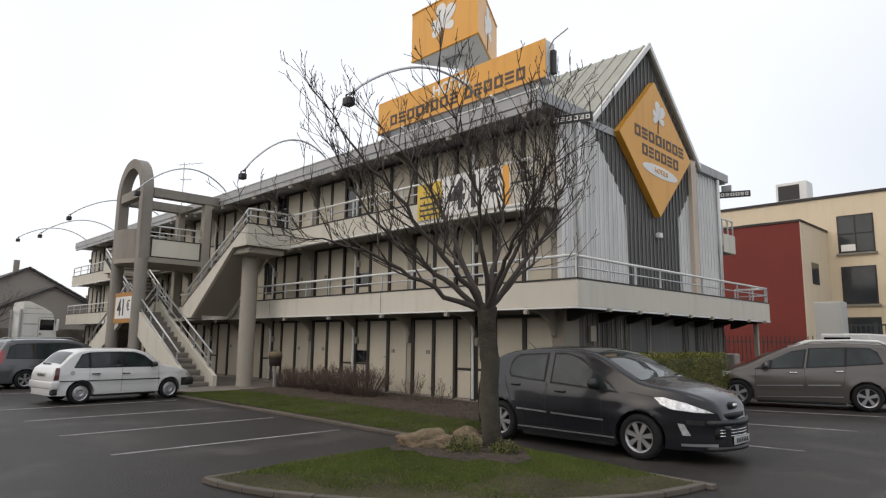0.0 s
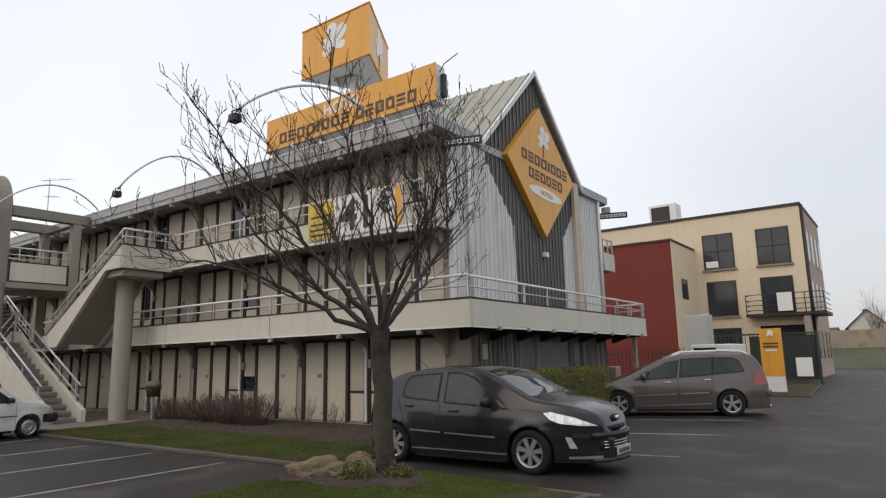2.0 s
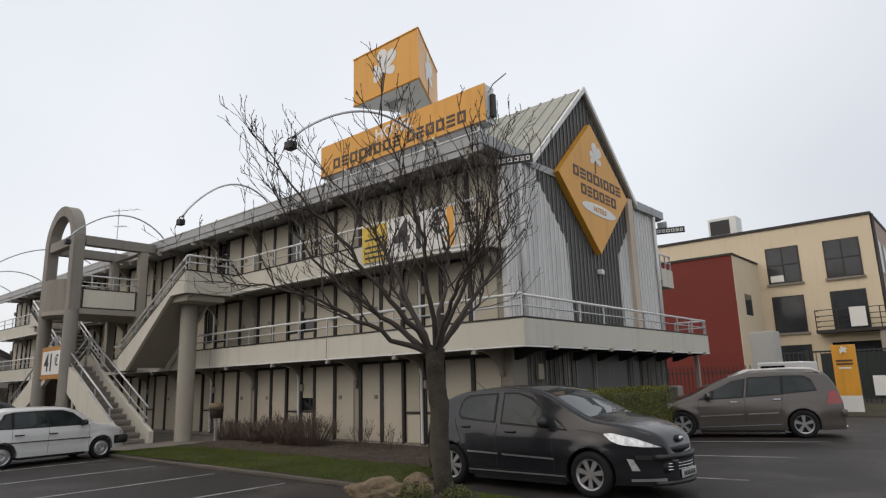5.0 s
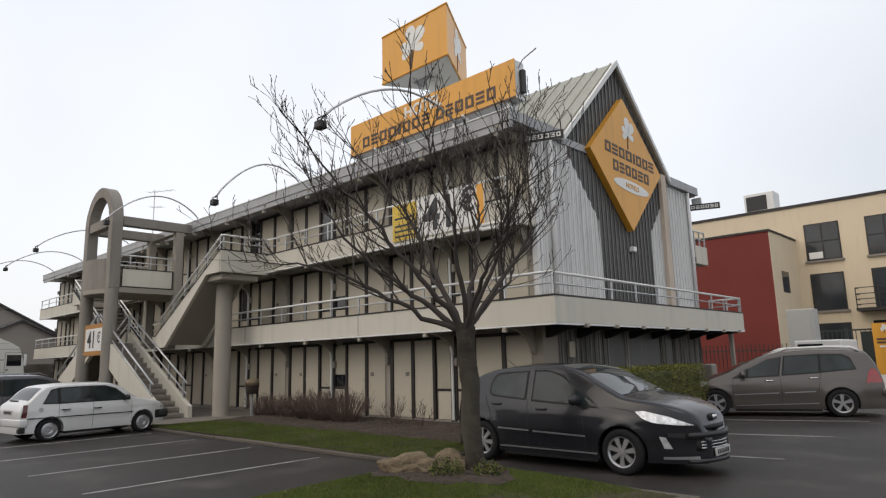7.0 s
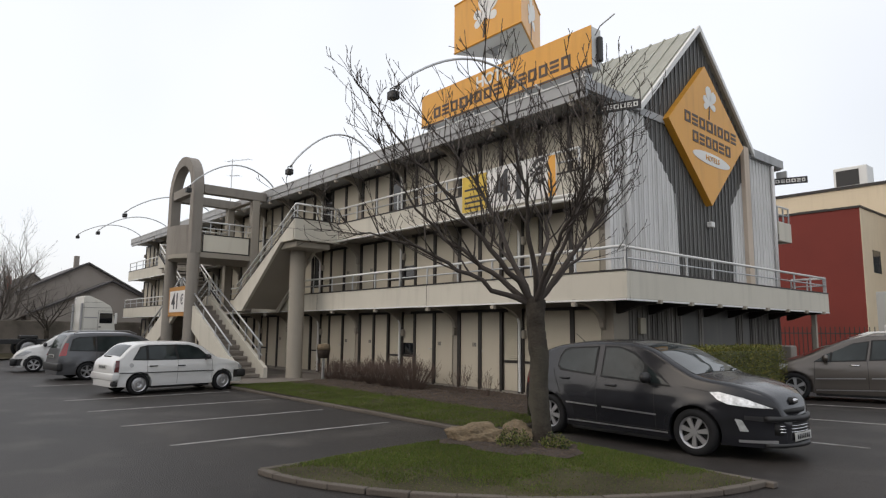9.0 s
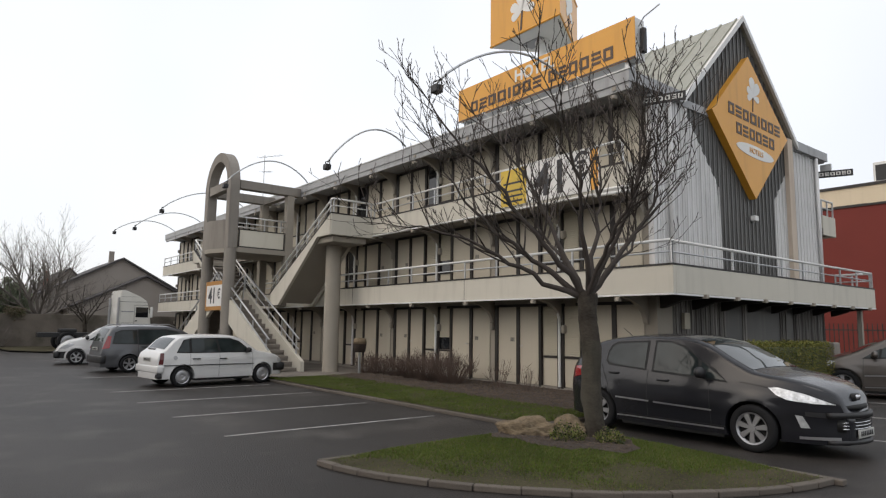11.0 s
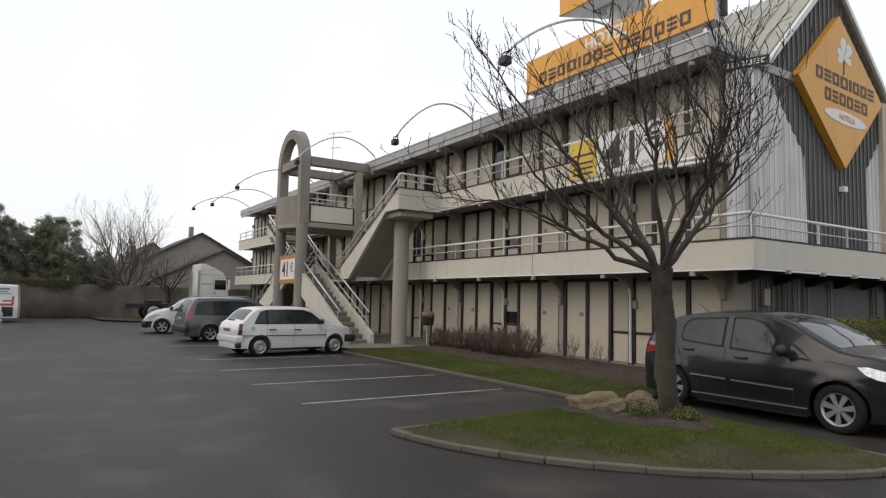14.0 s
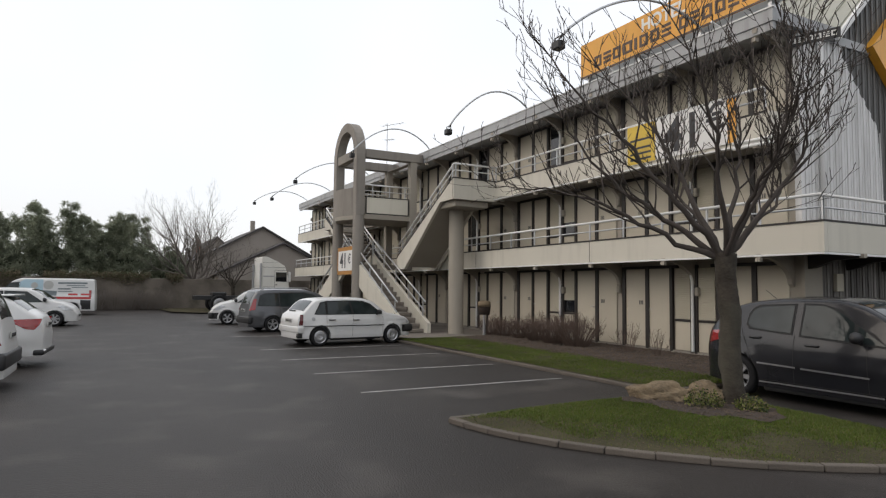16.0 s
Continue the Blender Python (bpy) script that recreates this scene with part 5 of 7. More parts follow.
M["lamp_red"] = mat("red_lamp", (0.27, 0.008, 0.009), 0.15, 0.2, 12.0, 0.05, coat=1.0)
M["car_glass"] = mat("tinted_car_glass", (0.026, 0.033, 0.033), 0.03, 0.5, 1.4, 0.0, fine=3.0, spec=0.38)
M["seam"] = mat("dark_seam", (0.008, 0.008, 0.008), 0.7, 0.1, 3.0, 0.0)
M["plate"] = mat("plate_white", (0.42, 0.42, 0.4), 0.5, 0.05, 5.0, 0.0)


def lerp_profile(pts, x):
    """A smooth line through the points that never overshoots them."""
    if x <= pts[0][0]:
        return pts[0][1]
    if x >= pts[-1][0]:
        return pts[-1][1]
    i = next(k for k in range(len(pts) - 1) if x <= pts[k + 1][0])
    sec = [(q[1] - p[1]) / (q[0] - p[0]) for p, q in zip(pts, pts[1:])]
    def slope(k):
        if k in (0, len(pts) - 1):
            return sec[0 if k == 0 else -1]
        a, b = sec[k - 1], sec[k]
        return 2 * a * b / (a + b) if a * b > 0 else 0.0
    (x0, y0), (x1, y1) = pts[i], pts[i + 1]
    h = x1 - x0
    u = (x - x0) / h
    return y0 * (1 + 2 * u) * (1 - u) ** 2 + h * slope(i) * u * (1 - u) ** 2 + y1 * u * u * (3 - 2 * u) + h * slope(i + 1) * u * u * (u - 1)


class Shell:
    """The outer skin of a car: nose towards +x, standing on z = 0."""
    def __init__(self, length, width, top, belt, roof, floor=0.2, tumble=0.24, front_round=0.30, rear_round=0.22, corner=0.09):
        self.L, self.W, self.top, self.belt, self.roof, self.floor, self.tumble, self.corner = length, width, top, belt, roof, floor, tumble, corner
        self.fr, self.rr, self.dome, self.wheels, self.wheel_r = front_round, rear_round, 0.02, (), 0.31

    def plan(self, x):
        u = x / (self.L / 2)
        k = self.fr if u > 0 else self.rr
        return 1 - k * (0.45 * abs(u) ** 3 + 0.75 * abs(u) ** 8) - 0.02 * abs(u) ** 2

    def half(self, x, z):
        w = self.W / 2 * self.plan(x)
        b = self.belt(x) if callable(self.belt) else self.belt
        if z < 0.55:
            w *= 1 - 0.07 * ((0.55 - z) / 0.4) ** 2
        w *= 1 - 0.055 * (max(0, min(z, b) - 0.6) / 0.35) ** 2          # the shoulder leans in to the windows
        w += 0.009 * math.exp(-((z - b + 0.13) / 0.035) ** 2) - 0.014 * math.exp(-((z - 0.43) / 0.1) ** 2)
        if z > b:
            w = w * (1 - (self.tumble - 0.035) * (z - b) / (self.roof - b))
        else:
            for wx in self.wheels:                                      # flared arches
                w += 0.024 * math.exp(-((math.hypot(x - wx, z - self.wheel_r) - self.wheel_r - 0.05) / 0.075) ** 2)
        return w

    def section(self, x):
        t = lerp_profile(self.top, x)
        r = min(self.corner, 0.3 * (t - self.floor))
        pts = []
        for i in range(19):
            z = self.floor + (t - r - self.floor) * i / 18
            pts.append((self.half(x, z), z))
        w = self.half(x, t - r)
        for a in (25, 50, 72, 90):
            q = radians(a)
            pts.append((w - 1.6 * r * (1 - math.cos(q)), t - r + r * math.sin(q)))
        yc = pts[-1][0]
        pts += [(yc * 0.6, t + 0.018), (yc * 0.25, t + 0.026)]
        return pts

    def top_z(self, x, y):
        t = lerp_profile(self.top, x)
        r = min(self.corner, 0.3 * (t - self.floor))
        yc = self.half(x, t - r) - 1.6 * r
        return t + 0.026 * max(0, 1 - (abs(y) / max(yc, 0.01)) ** 2), yc

    def mesh(self, n=84):
        bm = bmesh.new()
        rows = []
        for i in range(n + 1):
            u = i / n
            x = self.L * (u - 0.5)
            s = self.section(x)
            rows.append([bm.verts.new((x, -y, z)) for y, z in s] + [bm.verts.new((x, y, z)) for y, z in reversed(s)])
        m = len(rows[0])
        for a, b in zip(rows, rows[1:]):
            for k in range(m):
                bm.faces.new((a[k], a[(k + 1) % m], b[(k + 1) % m], b[k]))
        for row, way in ((rows[0], -1), (rows[-1], 1)):      # domed ends
            last = row
            zm = (row[0].co.z + row[18].co.z) / 2
            for k, d in ((0.94, 0.35), (0.82, 0.7), (0.6, 0.92), (0.3, 1.0)):
                ring = [bm.verts.new((v.co.x + way * self.dome * d, v.co.y * k, zm + (v.co.z - zm) * k)) for v in row]
                for i in range(m):
                    q = (last[i], last[(i + 1) % m], ring[(i + 1) % m], ring[i])
                    bm.faces.new(q if way > 0 else q[::-1])
                last = ring
            bm.faces.new(last if way < 0 else last[::-1])
        return bm


def side_patch(sh, poly, off=0.006, fine=0.12, sides=(-1, 1)):
    """A patch of the side skin inside a polygon of (x, z), lifted off it a little, on both sides."""
    bm = bmesh.new()
    for s in sides:
        b2 = bmesh.new()
        f = b2.faces.new([b2.verts.new((x, 0, z)) for x, z in poly])
        bmesh.ops.triangulate(b2, faces=[f])
        for _ in range(3):
            es = [e for e in b2.edges if e.calc_length() > fine]
            if not es:
                break
            bmesh.ops.subdivide_edges(b2, edges=es, cuts=1)
            bmesh.ops.triangulate(b2, faces=[g for g in b2.faces if len(g.verts) > 3])
        idx = {}
        for v in b2.verts:
            idx[v] = bm.verts.new((v.co.x, s * (sh.half(v.co.x, v.co.z) + off), v.co.z))
        for g in b2.faces:
            q = [idx[v] for v in g.verts]
            bm.faces.new(q if s < 0 else q[::-1])
        b2.free()
    return bm


def top_patch(sh, xa, xb, wa, wb, off=0.006, n=10):
    """A patch of the top skin from xa to xb, its half width going from wa to wb of what there is."""
    bm = bmesh.new()
    rows = []
    for i in range(n + 1):
        u = i / n
        x = xa + (xb - xa) * u
        yc = sh.top_z(x, 0)[1] + 0.05
        k = wa + (wb - wa) * u
        rows.append([bm.verts.new((x, yc * k * j / 6, sh.top_z(x, yc * k * j / 6)[0] + off)) for j in range(-6, 7)])
    for a, b in zip(rows, rows[1:]):
        for k in range(12):
            bm.faces.new((a[k], b[k], b[k + 1], a[k + 1]))
    return bm


def strip_poly(x0, z0, x1, z1, w):
    d = Vector((x1 - x0, z1 - z0)).normalized()
    nx, nz = -d.y * w / 2, d.x * w / 2
    return [(x0 + nx, z0 + nz), (x1 + nx, z1 + nz), (x1 - nx, z1 - nz), (x0 - nx, z0 - nz)]


def wheel_meshes(r, spokes, w=0.2):
    bm = bmesh.new()
    prof = [(r * 0.66, -w / 2 + 0.015), (r * 0.8, -w / 2), (r * 0.95, -w / 2 + 0.01), (r, -w / 2 + 0.04), (r, w / 2 - 0.04), (r * 0.95, w / 2 - 0.01), (r * 0.8, w / 2), (r * 0.66, w / 2 - 0.015)]
    rings = []
    for i in range(32):
        a = 2 * math.pi * i / 32
        rings.append([bm.verts.new((p * math.cos(a), q, p * math.sin(a))) for p, q in prof])
    for i in range(32):
        for k in range(len(prof)):
            bm.faces.new((rings[i][k], rings[(i + 1) % 32][k], rings[(i + 1) % 32][(k + 1) % len(prof)], rings[i][(k + 1) % len(prof)]))
    tyre = mesh_of(bm, "tyre", M["tyre"], True)
    bm = bmesh.new()                     # barrel and backing
    tube(bm, [(0, -w / 2 + 0.085, 0), (0, w / 2 - 0.03, 0)], r * 0.67, 28)
    back = mesh_of(bm, "brake_backing", M["seam"], False)
    bm = bmesh.new()
    ring = []                            # rim lip
    for i in range(32):
        a = 2 * math.pi * i / 32
        ring.append([bm.verts.new((p * math.cos(a), q, p * math.sin(a))) for p, q in ((r * 0.6, -w / 2 + 0.03), (r * 0.68, -w / 2 + 0.008), (r * 0.68, -w / 2 + 0.05), (r * 0.6, -w / 2 + 0.06))])
    for i in range(32):
        for k in range(4):
            bm.faces.new((ring[i][k], ring[(i + 1) % 32][k], ring[(i + 1) % 32][(k + 1) % 4], ring[i][(k + 1) % 4]))
    if spokes:
        for i in range(spokes):
            a = 2 * math.pi * i / spokes
            c, s = math.cos(a), math.sin(a)
            wi, wo = r * 0.06, r * 0.62 * math.tan(math.pi / spokes) * (0.4 if spokes > 5 else 0.3)
            pts = [(0.0, -wi), (r * 0.62, -wo), (r * 0.62, wo), (0.0, wi)]
            lo = [bm.verts.new((u * c - v * s, -w / 2 + 0.022, u * s + v * c)) for u, v in pts]
            hi = [bm.verts.new((u * c - v * s, -w / 2 + 0.05, u * s + v * c)) for u, v in pts]
            bm.faces.new(lo)
            bm.faces.new(hi[::-1])
            for k in range(4):
                bm.faces.new((lo[k], hi[k], hi[(k + 1) % 4], lo[(k + 1) % 4]))
        tube(bm, [(0, -w / 2 + 0.012, 0), (0, -w / 2 + 0.05, 0)], r * 0.15, 14)
    else:                                # plain pressed wheel cover
        cov = []
        for p, q in ((0.62, 0.03), (0.5, 0.012), (0.3, 0.008), (0.16, 0.022), (0.1, 0.018)):
            cov.append([bm.verts.new((r * p * math.cos(2 * math.pi * i / 24), -w / 2 + q, r * p * math.sin(2 * math.pi * i / 24))) for i in range(24)])
        for a, b in zip(cov, cov[1:]):
            for k in range(24):
                bm.faces.new((a[k], a[(k + 1) % 24], b[(k + 1) % 24], b[k]))
        bm.faces.new(cov[-1])
    rim = mesh_of(bm, "rim", M["alloy"])
    return tyre, back, rim


def cut_arches(bm, sh, xs, r, wheel_z):
    """The skin with round wheel arches cut out of it."""
    me = bpy.data.meshes.new("skin")
    bmesh.ops.recalc_face_normals(bm, faces=bm.faces)
    bm.to_mesh(me)
    bm.free()
    ob = new("skin", me)
    cm = bmesh.new()
    for x in xs:
        for s in (-1, 1):
            tube(cm, [(x, s * (sh.W / 2 - 0.28), wheel_z), (x, s * (sh.W / 2 + 0.2), wheel_z)], r, 40)
    bmesh.ops.recalc_face_normals(cm, faces=cm.faces)
    ce = bpy.data.meshes.new("cut")
    cm.to_mesh(ce)
    cm.free()
    cu = new("cut", ce)
    mod = ob.modifiers.new("arches", "BOOLEAN")
    mod.object, mod.operation, mod.solver = cu, "DIFFERENCE", "EXACT"
    out = bpy.data.meshes.new_from_object(ob.evaluated_get(bpy.context.evaluated_depsgraph_get()))
    bpy.data.objects.remove(ob)
    bpy.data.objects.remove(cu)
    return out


def car(name, x, y, rz, sh, body_mat, label, wf, wr, wheel_r, spokes, side_glass, shield, rear_glass, lamps, extras=(), arch=0.05, category="car", trim="black", mirrors=None, handles=(), seams=(), mouldings=(), plates=True, size=1.0, moulding_mat="black", bumpers=None):
    c = empty(name, PLAN * x, PLAN * y, 0, label, category, "parked cars", rz=rz)
    c.matrix_basis = c.matrix_basis @ Matrix.Scale(size, 4)
    TRUE_SIZE.append(c)
    sh.wheels, sh.wheel_r = (wf, wr), wheel_r
    me = cut_arches(sh.mesh(), sh, (wf, wr), wheel_r + arch, wheel_r)
    me.materials.clear()
    me.materials.append(body_mat)
    for p in me.polygons:
        p.use_smooth = True
        p.material_index = 0
    me.set_sharp_from_angle(angle=radians(38))
    body = new("body", me)
    body.parent = c
    P = lambda n, bm, m, parent=c, lab="", smooth=True: part(n, bm, m, parent, lab, smooth, local=True)
    bm = bmesh.new()
    box(bm, wr + wheel_r + 0.1, wf - wheel_r - 0.1, -sh.W / 2 * 0.9, sh.W / 2 * 0.9, sh.floor - 0.06, sh.floor + 0.03, bevel=0.02)
    P("underbody", bm, M["black"])
    tyre, back, rim = wheel_meshes(wheel_r, spokes)
    for xw in (wf, wr):
        for s in (-1, 1):
            w = new("wheel", tyre)
            w.parent = c
            w.matrix_basis = pose(xw, s * (sh.W / 2 - 0.115), wheel_r, 0, rnd.uniform(0, 60), 0 if s < 0 else 180)
            for n, m in (("brake_backing", back), ("rim", rim)):
                o = new(n, m)
                o.parent = w
    for poly in side_glass:
        mx_, mz_ = sum(p[0] for p in poly) / len(poly), sum(p[1] for p in poly) / len(poly)
        grown = [(x + 0.035 * (1 if x > mx_ else -1), z + 0.028 * (1 if z > mz_ else -1)) for x, z in poly]
        for s in (-1, 1):
            sw = P("side_window", side_patch(sh, poly, 0.008, sides=(s,)), M["car_glass"])
            P("window_seal", side_patch(sh, grown, 0.004, sides=(s,)), M["seam"], sw)
    P("windscreen", top_patch(sh, *shield), M["car_glass"])
    if rear_glass:
        P("rear_window", top_patch(sh, *rear_glass), M["car_glass"])
    for n, poly, m in lamps:
        for s in (-1, 1):
            P(n, side_patch(sh, poly, 0.008, 0.06, (s,)), M[m])
    for poly in mouldings:
        for s in (-1, 1):
            P("side_moulding", side_patch(sh, poly, 0.014, sides=(s,)), M[moulding_mat])
    for poly in seams:
        for s in (-1, 1):
            P("panel_gap", side_patch(sh, poly, 0.003, sides=(s,)), M["seam"])
    for hx, hz in handles:
        for s in (-1, 1):
            yh = sh.half(hx, hz)
            bm = bmesh.new()
            tube(bm, [(hx - 0.1, s * (yh - 0.005), hz), (hx - 0.07, s * (yh + 0.025), hz), (hx + 0.07, s * (yh + 0.025), hz), (hx + 0.1, s * (yh - 0.005), hz)], 0.016, 6)
            P("door_handle", bm, M[trim])
    if mirrors:
        mx, mz = mirrors[:2]
        ms = mirrors[2] if len(mirrors) > 2 else 1.0
        for s in (-1, 1):
            yh = sh.half(mx, mz)
            bm = bmesh.new()
            bmesh.ops.create_uvsphere(bm, u_segments=14, v_segments=8, radius=1)
            for v in bm.verts:
                v.co = Vector((mx + v.co.x * 0.085 * ms + 0.03, s * (yh + 0.14) + v.co.y * 0.12 * ms, mz + 0.06 + v.co.z * 0.085 * ms))
            for v in bm.verts:                       # flat glass towards the rear
                v.co.x = max(v.co.x, mx - 0.02 * ms)
            mr = P("mirror", bm, M[trim] if trim == "black" else body_mat)
            bm = bmesh.new()
            tube(bm, [(mx + 0.02, s * (yh - 0.03), mz - 0.02), (mx + 0.02, s * (yh + 0.08), mz + 0.02)], 0.03, 6)
            P("mirror_arm", bm, M["black"], mr)
    F, R = sh.L / 2, -sh.L / 2
    for s, xx, zz in ((1, F + sh.dome, 0.42 if sh.dome < 0.05 else 0.33), (-1, R, bumpers[2] if bumpers and len(bumpers) > 2 else 0.85)):
        if plates:
            bm = bmesh.new()
            box(bm, xx + s * 0.018 - 0.008, xx + s * 0.018 + 0.008, -0.26, 0.26, zz - 0.055, zz + 0.055, bevel=0.004)
            pl = P("number_plate", bm, M["plate"])
            for k in range(7):
                bm = bmesh.new()
                box(bm, xx + s * 0.028 - 0.002, xx + s * 0.028 + 0.002, -0.2 + k * 0.06, -0.165 + k * 0.06, zz - 0.03, zz + 0.03)
                P("mark", bm, M["black"], pl)
    for n, bm, m in extras:
        P(n, bm, M[m] if isinstance(m, str) else m)
    return c


def nose_box(sh, x, w, z0, z1, depth=0.05, bevel=0.015):
    return B(x - depth, x, -w / 2, w / 2, z0, z1, bevel=bevel)


# -- dark grey five-door hatchback beside the island
L, W = 4.36, 1.80
s308 = Shell(L, W, [(-2.18, 0.80), (-2.12, 1.0), (-1.98, 1.15), (-1.62, 1.385), (-1.2, 1.49), (-0.5, 1.545), (0.0, 1.54), (0.32, 1.485), (0.9, 1.21), (1.16, 1.09), (1.6, 1.015), (1.9, 0.935), (2.08, 0.84), (2.15, 0.73), (2.18, 0.58)], lambda x: 0.955 - 0.06 * (x - 0.2), 1.545, 0.19, 0.27, 0.44, 0.26, 0.075)
s308.dome, s308.wheels, s308.wheel_r = 0.05, (1.16, -1.41), 0.318
p308 = mat("anthracite_car_paint", (0.0145, 0.015, 0.0185), 0.22, 0.03, 1.5, 0.0, spec=0.36, coat=0.3)
glass308 = [[(-1.27, 1.14), (-1.26, 1.25), (-1.2, 1.35), (-1.09, 1.4), (-0.54, 1.435), (-0.53, 1.025), (-0.85, 1.045), (-1.2, 1.075)], [(-0.36, 1.01), (-0.37, 1.44), (-0.1, 1.44), (0.14, 1.36), (0.36, 1.22), (0.38, 0.965)], [(0.43, 0.96), (0.42, 1.18), (0.6, 1.06), (0.8, 0.935)]]
def bowed(xf, hw, bow, z0, z1, depth=0.07):
    """A strip across the nose, bent back at its ends."""
    b = bmesh.new()
    arc = [(xf - bow * (i / 6) ** 2, hw * i / 6) for i in range(-6, 7)]
    prism(b, arc + [(x - depth, y) for x, y in reversed(arc)], "z", z0, z1)
    return b


ex = [("grille", bowed(2.255, 0.5, 0.13, 0.36, 0.52), "seam"), ("upper_grille", bowed(2.225, 0.42, 0.1, 0.635, 0.685), "seam"), ("badge_ground", B(2.06, 2.178, -0.105, 0.105, 0.735, 0.825, bevel=0.03), "seam"), ("badge", B(2.08, 2.19, -0.078, 0.078, 0.75, 0.815, bevel=0.025), "chrome"), ("bumper_band", bowed(2.285, 0.62, 0.2, 0.535, 0.6), "black"), ("lower_lip", bowed(2.275, 0.6, 0.2, 0.2, 0.25), "black")]
ex += [("grille_bar", bowed(2.262, 0.46, 0.11, z, z + 0.01), "chrome") for z in (0.39, 0.43, 0.47)]
ex += [("grille_bar", B(2.235 - 0.62 * y * y, 2.258 - 0.6 * y * y, y - 0.004, y + 0.004, 0.37, 0.51), "chrome") for y in (-0.36, -0.27, 0.27, 0.36)]
bm = bmesh.new()
tube(bm, [(-1.25, 0, 1.47), (-1.5, 0, 1.66)], [0.009, 0.004], 5)
ex.append(("antenna", bm, "black"))
ex += [*(("bumper_trim", side_patch(s308, [(1.72, 0.245), (2.12, 0.25), (2.12, 0.29), (1.72, 0.28)], 0.01, sides=(s,)), "alloy") for s in (-1, 1)), *(("bumper_strip", side_patch(s308, [(1.8, 0.545), (2.13, 0.52), (2.13, 0.59), (1.8, 0.6)], 0.012, sides=(s,)), "black") for s in (-1, 1)), ("wiper", B(0.95, 1.12, -0.5, 0.35, 1.06, 1.075), "black")]
car("hatchback_car", -5.34, 8.94, 0, s308, p308, "dark grey five-door hatchback parked beside the grass island", 1.16, -1.41, 0.318, 7, glass308, (0.3, 1.14, 0.93, 0.97), (-1.98, -1.62, 0.85, 0.8),
    [("headlight", [(1.38, 0.88), (1.5, 0.89), (1.8, 0.825), (2.0, 0.745), (2.1, 0.7), (1.9, 0.705), (1.62, 0.735), (1.48, 0.79)], "headlamp"), ("fog_light", [(1.74, 0.39), (1.84, 0.39), (1.77, 0.54), (1.69, 0.55)], "lamp_clear"), ("tail_light", [(-2.1, 0.78), (-1.75, 0.86), (-1.82, 1.0), (-2.05, 0.98)], "lamp_red")],
    ex, mirrors=(0.46, 0.97, 0.95), handles=((-1.1, 0.93), (-0.18, 0.87)), mouldings=[strip_poly(-1.04, 0.55, -0.42, 0.535, 0.024), strip_poly(-0.34, 0.53, 0.6, 0.505, 0.024), strip_poly(-1.02, 0.27, 0.78, 0.27, 0.022)], moulding_mat="alloy",
    seams=[strip_poly(-0.46, 0.3, -0.46, 1.0, 0.01), strip_poly(0.58, 0.3, 0.56, 0.95, 0.01), strip_poly(-1.08, 0.5, -1.38, 1.05, 0.01), strip_poly(-1.0, 0.3, 0.8, 0.3, 0.012), strip_poly(1.0, 0.93, 1.9, 0.81, 0.008)], size=1.03)

# -- taupe estate car
s307 = Shell(4.66, 1.76, [(-2.33, 0.86), (-2.28, 1.08), (-2.15, 1.37), (-2.0, 1.55), (-1.6, 1.6), (-0.9, 1.62), (-0.1, 1.575), (0.2, 1.5), (0.69, 1.31), (1.16, 1.08), (1.6, 0.93), (1.95, 0.8), (2.2, 0.62), (2.33, 0.48)], lambda x: 0.985 - 0.05 * x, 1.61, 0.19, 0.22, 0.42, 0.26, 0.075)
s307.wheels, s307.wheel_r = (1.41, -1.38), 0.33
p307 = paint("taupe_car_paint", (0.1, 0.088, 0.079), 0.3, 0.3)
g307 = [[(-1.01, 1.08), (-1.05, 1.48), (-1.48, 1.47), (-1.64, 1.38), (-1.74, 1.15)], [(-0.17, 1.02), (-0.26, 1.45), (-0.99, 1.48), (-0.95, 1.075)], [(0.63, 0.975), (0.58, 1.19), (0.19, 1.37), (-0.15, 1.43), (-0.05, 1.01)], [(0.97, 0.965), (0.74, 1.11), (0.64, 1.16), (0.68, 0.97)]]
ex = [("grille", nose_box(s307, 2.2, 1.0, 0.3, 0.42), "black"), ("exhaust", B(-2.37, -2.2, 0.45, 0.55, 0.22, 0.27, bevel=0.01), "chrome"), ("bumper_step", B(-2.39, -2.25, -0.66, 0.66, 0.5, 0.66, bevel=0.03), p307)]
for s in (-1, 1):
    bm = bmesh.new()
    tube(bm, [(-1.9, s * 0.57, 1.56), (-1.72, s * 0.6, 1.65), (-1.2, s * 0.61, 1.675), (-0.3, s * 0.61, 1.655), (0.16, s * 0.62, 1.48)], [0.03, 0.036, 0.03, 0.03, 0.026], 8)
    ex.append(("roof_rail", bm, "white_metal"))
bm = bmesh.new()
tube(bm, [(-1.55, 0, 1.52), (-1.75, 0, 1.68)], [0.008, 0.004], 5)
ex.append(("antenna", bm, "black"))
